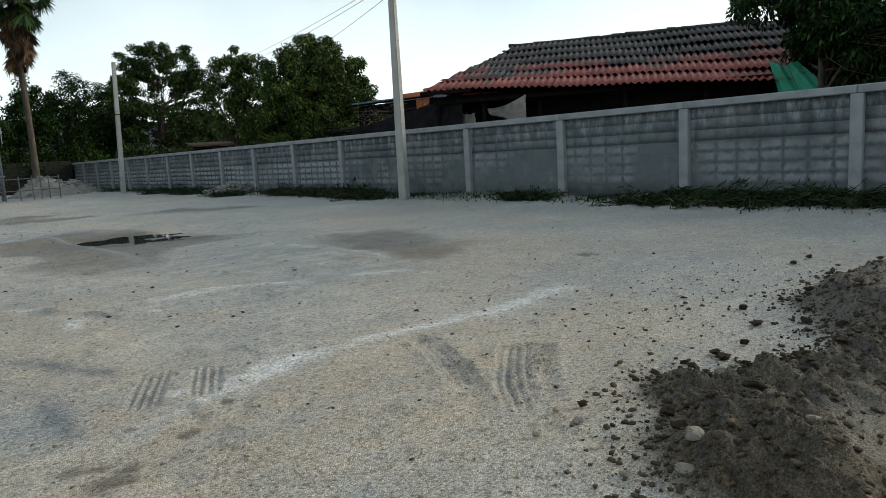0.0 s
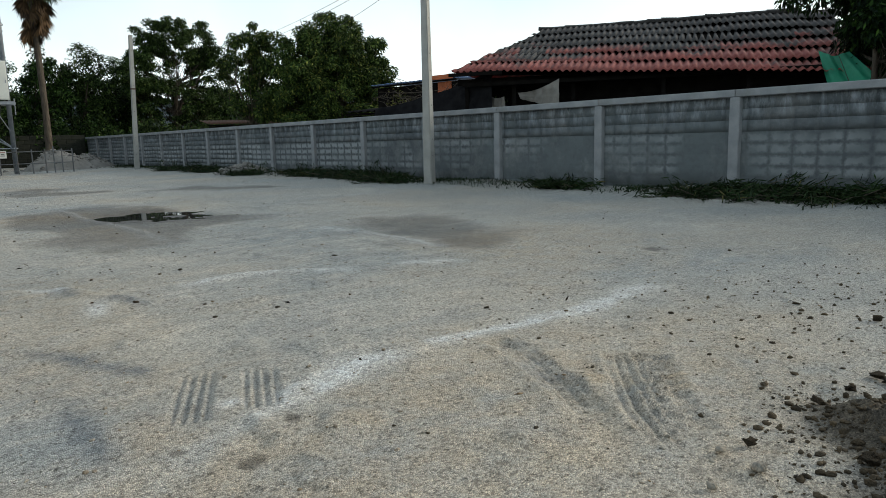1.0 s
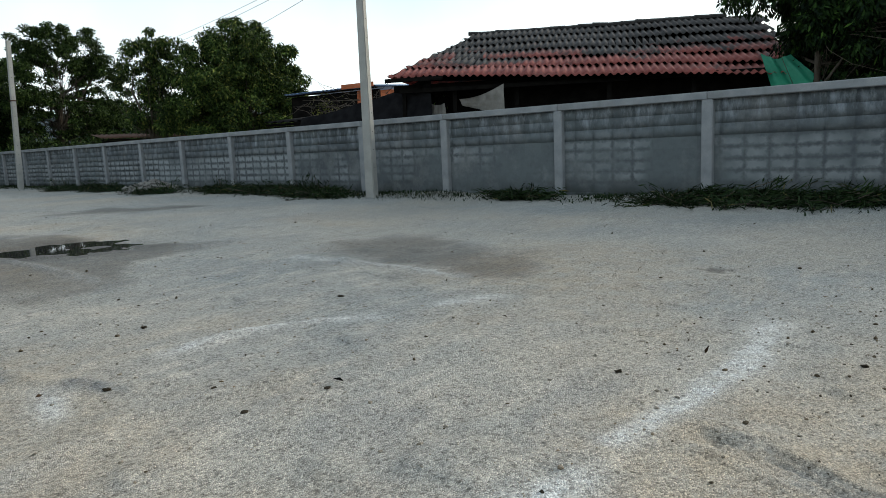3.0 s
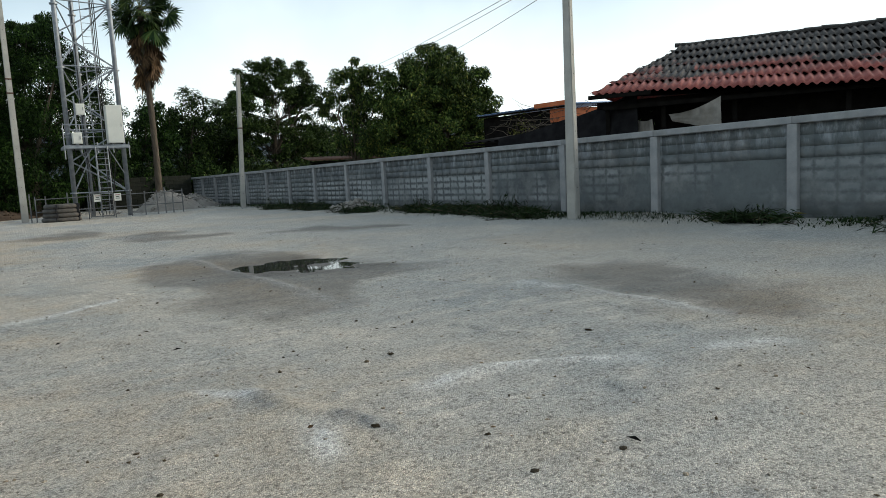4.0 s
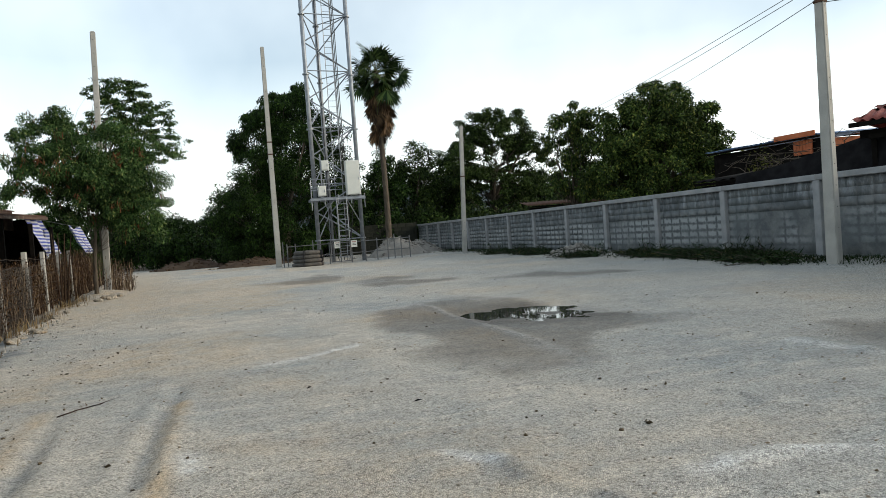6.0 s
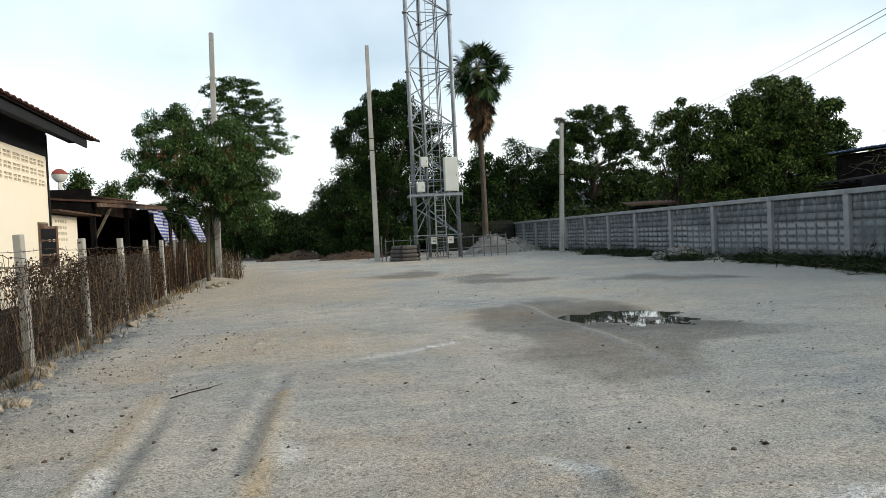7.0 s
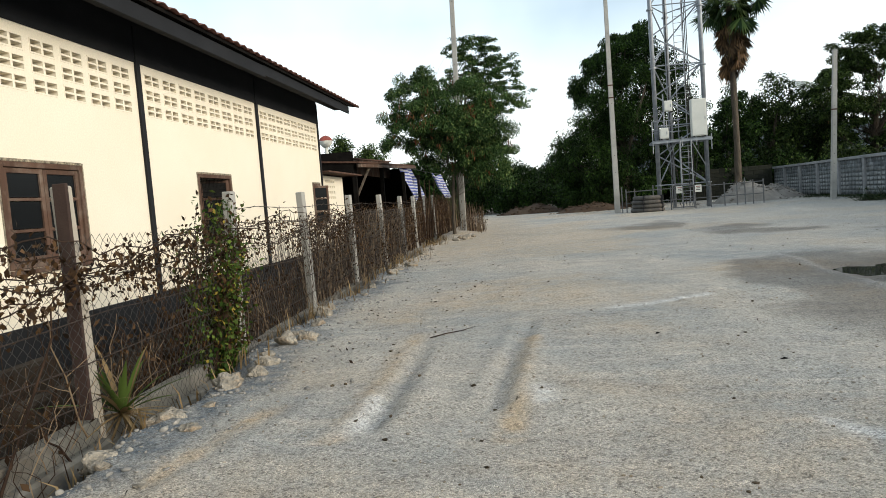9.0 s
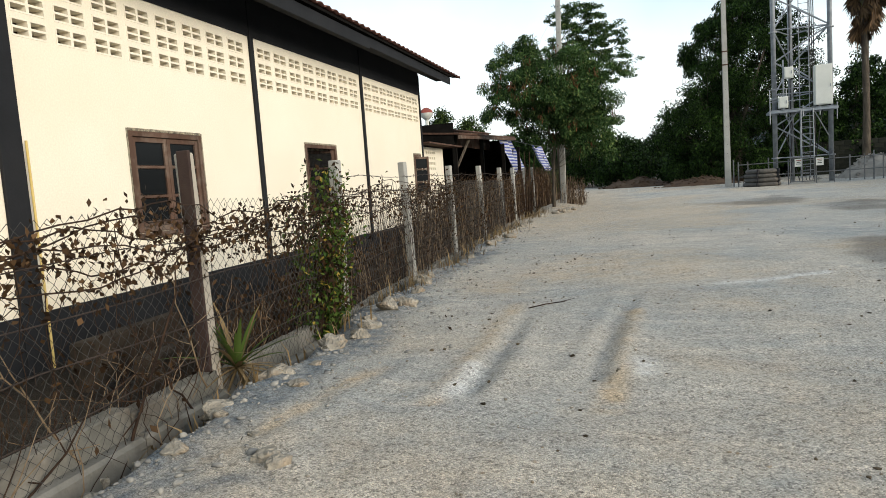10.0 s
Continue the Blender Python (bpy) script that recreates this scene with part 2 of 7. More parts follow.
def fill_edge(x, y):
    """How far inside the fill, from its ragged rim."""
    return x - fence_x(y) - 0.34 - (fractal(x, y, 1.4, 5, 5) - 0.5) * 0.62


def ground_height(x, y):
    x, y = np.asarray(x, float), np.asarray(y, float)
    far = 1 - smoothstep(60, 120, np.hypot(x, y - 20))
    z = (fractal(x, y, 0.22, 3, 3) - 0.5) * 0.10 * far
    near = 1 - smoothstep(25, 40, np.hypot(x, y - 6))
    z += (fractal(x, y, 1.6, 4, 8) - 0.5) * 0.042 * near
    close = 1 - smoothstep(11, 16, np.hypot(x, y - 5))
    z += ((fractal(x, y, 4.5, 3, 18) - 0.5) * 0.022 + 0.016 * smoothstep(0.62, 0.8, fractal(x, y, 3.2, 4, 19))) * close
    # the fill ends in a ragged edge beside the fence; behind it the old ground rises to the house
    e = fill_edge(x, y)
    drop = (1 - smoothstep(-0.20, 0.07, e)) * (y > -20) * (y < 48)
    z -= 0.32 * drop
    z += 0.07 * (fractal(x, y, 4.5, 4, 16) - 0.45) * np.exp(-(e / 0.28) ** 2) * (y < 30)
    b = fence_x(y) - x
    z += drop * (0.20 * smoothstep(0.0, 0.7, b) + 0.14 * (fractal(x, y, 2.6, 4, 15) - 0.5))
    # hollow of the puddle
    w = smoothstep(-0.9, 0.4, inside(x, y, WATER))
    z += w * (-0.045 + 0.05 * (fractal(x, y, 1.9, 4, 91) - 0.5))
    # wheel ruts and slide marks
    for line in RUTS:
        d, t = along(x, y, line)
        w = smoothstep(0.24, 0.30, t) * (1 - smoothstep(0.6, 0.95, t)) * (0.55 + 0.9 * fractal(x, y, 5.0, 3, 73))
        z += w * (-0.024 * np.exp(-(d / 0.055) ** 4) + 0.018 * np.exp(-((d - 0.13) / 0.06) ** 2))
    for k, line in enumerate(TRACKS):
        d, t = along(x, y, line)
        w = smoothstep(0, 0.10, t) * (1 - smoothstep(0.65, 1.0, t)) * (0.5 + 1.0 * fractal(x, y, 3.0, 3, 71))
        z += (-0.014 * np.exp(-(d / 0.06) ** 2) + 0.012 * np.exp(-((d - 0.11) / 0.04) ** 2) + 0.024 * (fractal(x, y, 9.0, 3, 72) - 0.5) * np.exp(-(d / 0.18) ** 2)) * w
        z += (0.010 * RIBS[k] * np.cos(d * 2 * math.pi / 0.050) + 0.010 * BARS[k] * np.sin(t * 120 + d * 40)) * np.exp(-(d / 0.10) ** 4) * w
    for line in TREADS:
        d, t = along(x, y, line)
        z += (0.008 * np.cos(d * 2 * math.pi / 0.045) - 0.012) * np.exp(-(d / 0.085) ** 6) * smoothstep(0.0, 0.06, t) * (1 - smoothstep(0.94, 1.0, t))
    # low ridges of pushed sand
    for line in PUSHED:
        d, t = along(x, y, line)
        z += 0.022 * np.exp(-(d / 0.07) ** 2) * smoothstep(0, 0.15, t) * (1 - smoothstep(0.8, 1.0, t)) * (0.4 + 1.2 * fractal(x, y, 2.5, 3, 75))
    # fallen earth
    s = inside(x, y, SOIL_EDGE)
    soil = smoothstep(-0.06, 0.26, s) * (1 - 0.9 * smoothstep(0.34, 0.85, s))
    z += soil * (0.03 + 0.15 * fractal(x, y, 1.7, 3, 21) + 0.17 * (fractal(x, y, 6.0, 4, 22) - 0.38) + 0.12 * np.abs(fractal(x, y, 13.0, 3, 24) - 0.5) + 0.08 * (fractal(x, y, 26.0, 2, 25) - 0.5)) + smoothstep(0.0, 0.3, s) * 0.03 * fractal(x, y, 9, 3, 23)
    # low mound round the pole beside the fence
    z += 0.22 * np.exp(-((x + 4.35) ** 2 + (y - 26.3) ** 2) / 0.8) * fractal(x, y, 1.5, 3, 12) * 1.6
    # rough verge at the foot of the wall
    z += 0.10 * smoothstep(10.9, 11.8, x) * (1 - smoothstep(12.5, 14, x)) * fractal(x, y, 0.9, 3, 11)
    return z


def axis(stretches, far=2600.0):
    """Grid lines: (from, to, step) in the middle, growing outwards."""
    mid = np.concatenate([np.arange(a, b, s) for a, b, s in stretches] + [[stretches[-1][1]]])
    grow, step, v = [], 1.0, 0.0
    while v < far:
        v += step
        step *= 1.25
        grow.append(v)
    grow = np.array(grow)
    return np.concatenate([(mid[0] - grow)[::-1], mid, mid[-1] + grow])


def build_ground(material):
    xs = axis([(-9, -4, 0.2), (-4, 0.6, 0.05), (0.6, 1.4, 0.0125), (1.4, 3.1, 0.0165), (3.1, 4.4, 0.024), (4.4, 6, 0.045), (6, 13, 0.13), (13, 30, 0.8)])
    ys = axis([(-8, -0.5, 0.4), (-0.5, 0.6, 0.04), (0.6, 1.4, 0.02), (1.4, 4.4, 0.0185), (4.4, 12, 0.05), (12, 24, 0.11), (24, 56, 0.35)])
    X, Y = np.meshgrid(xs, ys)
    Z = ground_height(X, Y)
    nx, ny = len(xs), len(ys)
    me = bpy.data.meshes.new("ground")
    me.vertices.add(nx * ny)
    me.vertices.foreach_set("co", np.stack([X, Y, Z], -1).ravel())
    a = (np.arange(ny - 1)[:, None] * nx + np.arange(nx - 1)).ravel()
    quads = np.stack([a, a + 1, a + nx + 1, a + nx], -1)
    me.loops.add(quads.size)
    me.loops.foreach_set("vertex_index", quads.ravel())
    me.polygons.add(len(quads))
    me.polygons.foreach_set("loop_start", np.arange(0, quads.size, 4))
    me.polygons.foreach_set("use_smooth", np.ones(len(quads), bool))
    x, y = X.ravel(), Y.ravel()
    wob = (fractal(x, y, 0.8, 4, 31) - 0.5)
    wet_shade = smoothstep(-0.30, 0.40, inside(x, y, WET) + wob * 2.6) * (0.72 + 0.5 * fractal(x, y, 1.1, 4, 33)) * (0.7 + 0.3 * smoothstep(-0.9, 0.0, inside(x, y, WATER)))
    for w in WET_MORE:
        wet_shade = np.maximum(wet_shade, 0.78 * smoothstep(-0.4, 0.5, inside(x, y, w) + wob * 2.2))
    chalk, t = along(x, y, [(0.2, 3.25), (0.8, 3.4), (1.17, 3.57), (1.66, 3.72), (2.15, 3.76), (2.68, 3.71), (3.42, 3.67), (4.3, 3.75)])
    chalk = np.exp(-(chalk / (0.05 + 0.32 * np.abs(wob))) ** 2) * (0.12 + 1.3 * smoothstep(0.40, 0.68, fractal(x, y, 2.2, 4, 41))) * (0.25 + 0.75 * smoothstep(0.14, 0.34, t))
    for c in ((1.22, 3.58, 0.12), (1.36, 3.62, 0.11), (1.62, 3.72, 0.13), (1.48, 3.68, 0.09), (1.0, 3.70, 0.06)):
        chalk = np.maximum(chalk, np.exp(-((x - c[0]) ** 2 + (y - c[1]) ** 2) / c[2] ** 2) * (0.4 + 0.9 * fractal(x, y, 9, 3, 43)))
    for line in ([(-1.46, 7.05), (-1.50, 7.6)], [(-0.55, 7.9), (-0.5, 7.6)], [(1.8, 6.36), (2.21, 6.38), (2.55, 6.25), (2.97, 5.95)], [(3.5, 5.75), (3.9, 5.6)], [(4.3, 8.5), (4.4, 7.2), (4.38, 6.3)], [(0.85, 7.2), (1.0, 6.95)], [(1.1, 6.2), (1.0, 5.9)], [(2.5, 14.4), (2.57, 9.3)], [(0.0, 10.5), (0.9, 11.0)]):
        d, t = along(x, y, line)
        chalk = np.maximum(chalk, 0.75 * np.exp(-(d / (0.05 + 0.22 * np.abs(wob))) ** 2))
    # dark damp scuffs
    for a, b, r in ((0.37, 3.14, 0.07), (0.46, 3.10, 0.05), (0.44, 2.88, 0.10), (0.53, 2.98, 0.06), (0.82, 3.13, 0.05), (0.66, 3.38, 0.04), (1.10, 3.36, 0.05), (5.6, 4.6, 0.12), (-0.2, 4.6, 0.12)):
        wet_shade = np.maximum(wet_shade, 0.85 * smoothstep(1.1, 0.5, np.hypot(x - a, y - b) / r + (fractal(x, y, 11, 3, 45) - 0.5) * 1.6))
    blue = np.zeros(len(x))
    for line in [[(0.98, 7.1), (1.04, 6.8), (1.05, 6.54)], [(1.18, 6.38), (1.38, 5.86)], [(0.5, 4.4), (0.4, 3.3)], [(-2.2, 5.7), (-1.8, 6.0)], [(0.35, 5.6), (0.8, 4.6), (0.9, 4.2)]]:
        d, t = along(x, y, line)
        blue = np.maximum(blue, np.exp(-(d / 0.075) ** 2) * 0.85 * smoothstep(0.05, 0.3, t) * (1 - smoothstep(0.7, 1.0, t)))
    # bluish shade painted into the ruts and the grooves between tread ribs
    for line in RUTS:
        d, t = along(x, y, line)
        blue = np.maximum(blue, np.exp(-(d / 0.045) ** 2) * 0.45 * smoothstep(0.22, 0.30, t) * (1 - smoothstep(0.55, 0.9, t)) * (0.4 + 0.9 * fractal(x, y, 4.0, 3, 74)))
    for k, line in enumerate(TRACKS):
        d, t = along(x, y, line)
        blue = np.maximum(blue, np.exp(-(d / 0.10) ** 4) * (0.45 - 0.30 * RIBS[k] * np.cos(d * 2 * math.pi / 0.050) - 0.30 * BARS[k] * np.sin(t * 120 + d * 40)) * 1.2 * smoothstep(0.02, 0.12, t) * (1 - smoothstep(0.5, 0.9, t)) * smoothstep(0.34, 0.64, fractal(x, y, 2.4, 4, 81 + k)) * (0.3 + 0.9 * fractal(x, y, 9.0, 3, 85)))
    for line in TREADS:
        d, t = along(x, y, line)
        blue = np.maximum(blue, (0.09 - 0.09 * np.cos(d * 2 * math.pi / 0.045)) * (0.4 + 1.1 * fractal(x, y, 7.0, 3, 92)) * np.exp(-(d / 0.09) ** 6) * smoothstep(0, 0.06, t) * (1 - smoothstep(0.9, 1.0, t)))
    rim = fill_edge(x, y)
    blue = np.maximum(blue, smoothstep(0.50, 0.14, rim + wob * 0.6) * (y < 16))
    # shade behind the fence, painted through the same mask as the damp
    wet_shade = np.maximum(wet_shade, 0.85 * smoothstep(-0.12, -0.3, rim) * (y < 48))
    blue = np.clip(blue, 0, 1)
    tan = np.zeros(len(x))
    for line in [[(-0.64, 7.0), (-0.66, 7.6), (-0.70, 8.5), (-0.71, 9.3)], [(-1.52, 6.9), (-1.58, 7.7), (-1.68, 8.7), (-1.72, 9.6)], [(-0.66, 7.0), (-0.67, 7.5)], [(2.62, 3.1), (2.35, 2.85), (2.1, 2.6)], [(2.96, 2.9), (2.73, 2.69), (2.51, 2.49)], [(-2.2, 6.0), (-2.1, 7.5)]]:
        d, t = along(x, y, line)
        tan = np.maximum(tan, 1.2 * np.exp(-(d / 0.075) ** 2) * (0.3 + 1.2 * fractal(x, y, 3.0, 3, 53)))
    tan = np.maximum(tan, 0.75 * smoothstep(0.48, 0.66, fractal(x, y, 0.33, 4, 51)))
    tan = np.maximum(tan, 0.50 * smoothstep(8.6, 7.2, y + wob * 3 + 0.35 * x) * smoothstep(2.6, 4.0, y + wob * 2) * smoothstep(0.35, 0.6, fractal(x, y, 0.8, 4, 52)))
    tan = np.maximum(tan, smoothstep(3.0, 0.6, np.abs(x - fence_x(y) - 1.5)) * smoothstep(13, 20, y) * (1 - smoothstep(40, 55, y)) * 0.9)
    si = inside(x, y, SOIL_EDGE) + wob * 0.35
    earth = smoothstep(-0.12, 0.1, si) * (1 - 0.35 * smoothstep(0.5, 0.8, si) * fractal(x, y, 1.3, 3, 29) * 1.6)
    earth = np.maximum(earth, smoothstep(-0.10, -0.24, rim) * (0.75 + 0.4 * wob))
    earth = np.maximum(earth, smoothstep(52, 60, y) * 0.8)
    # mask for dark litter that also paints the shade behind the fence
    litter_shade = smoothstep(-0.12, -0.28, rim) * (y < 40) * (0.7 + 0.6 * fractal(x, y, 2.2, 4, 35))
    verge = smoothstep(11.0, 11.9, x + wob * 2.2) * 0.8
    for name, data in (("stain_shade", (wet_shade, np.clip(chalk, 0, 1), blue)), ("soil", (tan, earth, verge)), ("litter_shade", (litter_shade, litter_shade, litter_shade))):
        at = me.attributes.new(name, "FLOAT_COLOR", "POINT")
        col = np.ones((len(x), 4), np.float32)
        col[:, 0], col[:, 1], col[:, 2] = data
        at.data.foreach_set("color", col.ravel())
    me.materials.append(material)
    me.update()
    me.validate()
    return tagged(new("ground", me), "pale crushed-limestone yard with damp patches and wheel ruts", "ground", kind="structure")


def ground_material():
    k = Nodes("crushed_limestone")
    r, g, b = k.split(k.attr("stain_shade"))[:3]
    t, e, v = k.split(k.attr("soil"))[:3]
    base = k.mix(k.span(k.noise(0.38, 6, 0.6), 0.38, 0.62), (0.535, 0.50, 0.435), (0.345, 0.37, 0.37))
    base = k.mix(k.span(k.noise(1.3, 6, 0.65, None, (1.0, 2.4, 1.0)), 0.45, 0.66, 0, 0.65), base, (0.37, 0.365, 0.35))
    base = k.mix(k.span(k.noise(2.6, 6, 0.68, None, (0.6, 2.0, 1.0)), 0.50, 0.70, 0, 0.7), base, (0.64, 0.60, 0.53))
    base = k.mix(k.math("MULTIPLY", t, k.span(k.noise(4, 5, 0.65), 0.3, 0.62, 0.15, 0.85)), base, (0.54, 0.435, 0.305))
    base = k.mix(k.math("MULTIPLY", b, k.span(k.noise(7, 5, 0.65), 0.3, 0.62, 0.2, 0.95)), base, (0.125, 0.155, 0.185))
    base = k.mix(k.math("MULTIPLY", g, k.span(k.noise(8, 5, 0.65), 0.3, 0.6, 0.2, 0.85)), base, (0.80, 0.82, 0.82))
    base = k.mix(k.math("MULTIPLY", e, 0.95), base, k.mix(k.span(k.noise(6, 5, 0.7), 0.35, 0.65), (0.032, 0.026, 0.018), (0.125, 0.095, 0.060)))
    # brown litter taken near black, with the shade of the brush in its colour
    base = k.mix(k.math("MULTIPLY", k.split(k.attr("litter_shade"))[0], 0.92), base, k.mix(k.noise(12, 5, 0.7), (0.006, 0.0045, 0.003), (0.040, 0.027, 0.016)))
    base = k.mix(k.math("MULTIPLY", v, 0.6), base, (0.16, 0.15, 0.12))
    grey = k.n.new("ShaderNodeSeparateXYZ")
    k.put(grey.inputs[0], k.coord)
    # mixes in more grey with growing X, in patches
    greyer_east = k.math("MULTIPLY", k.span(grey.outputs["X"], 1.5, 8.0), k.span(k.noise(0.5, 5, 0.6), 0.3, 0.6, 0.35, 0.75))
    base = k.mix(greyer_east, base, (0.30, 0.31, 0.295))
    tone, middle = k.grains(165)
    small, rim = k.grains(70)
    clumps = k.noise(30, 7, 0.8)
    base = k.mix(k.span(tone, 0.42, 0.0, 0.0, 0.85), base, k.mix(1.0, base, (0.42, 0.41, 0.40), "MULTIPLY"))
    base = k.mix(k.span(tone, 0.62, 1.0, 0.0, 0.95), base, k.mix(1.0, base, (1.62, 1.60, 1.56), "MULTIPLY"))
    base = k.mix(k.span(small, 0.22, 0.0, 0.0, 0.7), base, k.mix(1.0, base, (0.38, 0.37, 0.36), "MULTIPLY"))
    base = k.mix(k.span(clumps, 0.50, 0.36, 0.0, 0.75), base, k.mix(1.0, base, (0.45, 0.44, 0.43), "MULTIPLY"))
    # r holds damp patches and also the painted shade behind the fence
    damp = k.mix(1.0, base, (0.30, 0.285, 0.27), "MULTIPLY")
    base = k.mix(k.math("MULTIPLY", r, 0.95), base, damp)
    lumps = k.noise(11, 5, 0.65)
    h = k.math("ADD", k.math("MULTIPLY", middle, -0.9), k.math("ADD", k.math("MULTIPLY", clumps, 1.0), k.math("MULTIPLY", lumps, 1.6)))
    k.bump(h, 0.75, 0.018)
    return k.done(base, k.span(r, 0, 1, 0.93, 0.6), 0, 0.25)


build_ground(ground_material())


# ---- builders shared by many things ----
def mesh_box(name, x0, y0, z0, x1, y1, z1, bevel, material):
    bm = box(x0, y0, z0, x1, y1, z1, bevel)
    me = bpy.data.meshes.new(name)
    bm.to_mesh(me)
    bm.free()
    me.materials.append(material)
    return me


def part_mesh(name, me, parent, label=""):
    return tagged(adopt(new(name, me), parent), label)


def raw_mesh(name, co, faces, material, smooth=False):
    """A mesh from arrays of corners and of triangles or quads."""
    me = bpy.data.meshes.new(name)
    co, faces = np.asarray(co, np.float32), np.asarray(faces, np.int32)
    k = faces.shape[1]
    me.vertices.add(len(co))
    me.vertices.foreach_set("co", co.ravel())
    me.loops.add(faces.size)
    me.loops.foreach_set("vertex_index", faces.ravel())
    me.polygons.add(len(faces))
    me.polygons.foreach_set("loop_start", np.arange(0, faces.size, k))
    if smooth:
        me.polygons.foreach_set("use_smooth", np.ones(len(faces), bool))
    me.materials.append(material)
    me.update()
    me.validate()
    return me


def stems_mesh(name, lines, radius, material, taper=0.5, sides=3):
    """Thin tubes along many lines of equal length: lines is (n, points, 3)."""
    p = np.asarray(lines, float)
    n, m, _ = p.shape
    d = np.gradient(p, axis=1)
    d /= np.linalg.norm(d, axis=2)[..., None] + 1e-9
    a = np.cross(d, np.array([0.31, 0.87, 0.38]))
    a /= np.linalg.norm(a, axis=2)[..., None] + 1e-9
    b = np.cross(d, a)
    r = (np.broadcast_to(np.asarray(radius, float).reshape(-1, 1), (n, 1)) * np.linspace(1, taper, m))[..., None]
    rings = np.stack([p + r * (a * math.cos(2 * math.pi * k / sides) + b * math.sin(2 * math.pi * k / sides)) for k in range(sides)], 2)
    idx = np.arange(n * m * sides).reshape(n, m, sides)
    faces = []
    for k in range(sides):
        q = (k + 1) % sides
        faces.append(np.stack([idx[:, :-1, k], idx[:, :-1, q], idx[:, 1:, q], idx[:, 1:, k]], -1).reshape(-1, 4))
    return raw_mesh(name, rings.reshape(-1, 3), np.concatenate(faces), material)


def leaf_mesh(name, centres, seed, length, width, material, droop=0.3, aim=None):
    """One mesh of many small folded leaves at the given centres."""
    rng = np.random.default_rng(seed)
    n = len(centres)
    d = rng.normal(size=(n, 3))
    if aim is not None:
        d = d * 0.6 + aim
    d[:, 2] -= droop * 2
    d /= np.linalg.norm(d, axis=1)[:, None]
    s = np.cross(d, rng.normal(size=(n, 3)) * 0.6 + (0, 0, 1.0))
    s /= np.linalg.norm(s, axis=1)[:, None] + 1e-9
    ln = length * rng.uniform(0.6, 1.3, n)[:, None]
    wd = width * rng.uniform(0.7, 1.3, n)[:, None]
    up = np.cross(s, d)
    c = np.asarray(centres)
    base, tip = c - d * ln * 0.5, c + d * ln * 0.5
    left, right = c + s * wd * 0.5 + up * wd * 0.15, c - s * wd * 0.5 + up * wd * 0.15
    co = np.stack([base, left, tip, right], 1).reshape(-1, 3)
    i = np.arange(n)[:, None] * 4
    return raw_mesh(name, co, np.concatenate([i + (0, 2, 1), i + (0, 3, 2)], 1).reshape(-1, 3), material)


def blades_mesh(name, roots, seed, height, width, material, lean=0.5):
    """Grass: three-joint blades bending outwards."""
    rng = np.random.default_rng(seed)
    n = len(roots)
    r = np.asarray(roots, float)
    ang = rng.uniform(0, 2 * math.pi, n)
    out = np.stack([np.cos(ang), np.sin(ang), np.zeros(n)], -1)
    side = np.stack([-np.sin(ang), np.cos(ang), np.zeros(n)], -1)
    h = height * rng.uniform(0.4, 1.25, n)[:, None]
    l = lean * rng.uniform(0.2, 1.4, n)[:, None]
    w = width * rng.uniform(0.6, 1.3, n)[:, None]
    up = np.array([0, 0, 1.0])
    p1 = r + up * h * 0.55 + out * h * l * 0.3
    p2 = r + up * h * (1 - 0.35 * l) + out * h * l
    co = np.stack([r - side * w, r + side * w, p1 - side * w * 0.8, p1 + side * w * 0.8, p2], 1).reshape(-1, 3)
    i = np.arange(n)[:, None] * 5
    return raw_mesh(name, co, np.concatenate([i + (0, 1, 3), i + (0, 3, 2), i + (2, 3, 4)], 1).reshape(-1, 3), material)


def lump(seed, squash=0.7, rough=0.28, levels=2):
    """Corners and faces of one uneven stone of about unit radius."""
    bm = bmesh.new()
    bmesh.ops.create_icosphere(bm, subdivisions=levels, radius=1.0)
    rng = np.random.default_rng(seed)
    off = Vector(rng.uniform(-50, 50, 3))
    cuts = [(Vector(rng.normal(size=3)).normalized(), rng.uniform(0.55, 0.85)) for _ in range(5)]
    for v in bm.verts:
        v.co *= 1 + rough * (noise.noise(v.co * 1.6 + off) + 0.55 * noise.noise(v.co * 4.3 + off))
        for n, d in cuts:
            over = v.co.dot(n) - d
            if over > 0:
                v.co -= n * over
        v.co.z *= squash
    bmesh.ops.triangulate(bm, faces=bm.faces[:])
    bm.verts.index_update()
    co = np.array([v.co[:] for v in bm.verts])
    fa = np.array([[v.index for v in f.verts] for f in bm.faces])
    bm.free()
    return co, fa


def stones_mesh(name, centres, sizes, seed, material, squash=0.7):
    """Many small stones in one mesh."""
    rng = np.random.default_rng(seed)
    kinds = [lump(seed + i, squash, 0.75, 1) for i in range(9)]
    cos, fas, at = [], [], 0
    for c, s in zip(centres, sizes):
        co, fa = kinds[rng.integers(9)]
        a = rng.uniform(0, 2 * math.pi)
        ca, sa = math.cos(a), math.sin(a)
        k = co * (s * rng.uniform(0.6, 1.6, 3))
        cos.append(np.stack([k[:, 0] * ca - k[:, 1] * sa, k[:, 0] * sa + k[:, 1] * ca, k[:, 2]], -1) + c)
        fas.append(fa + at)
        at += len(co)
    return raw_mesh(name, np.concatenate(cos), np.concatenate(fas), material)


def on_ground(x, y, lift=0.0):
    return float(ground_height(x, y)) + lift


# ---- block wall along the yard ----
WALL_X, WALL_TOP = 11.92, 1.83
# the bays are not quite equal
POST_Y = [-20 + 3 * k for k in range(8)] + [4.06, 6.99, 9.94, 12.95, 15.74, 18.8, 21.84, 24.92, 27.94, 31.1, 34.1, 37.2, 40.3, 43.4, 46.4, 49.4]


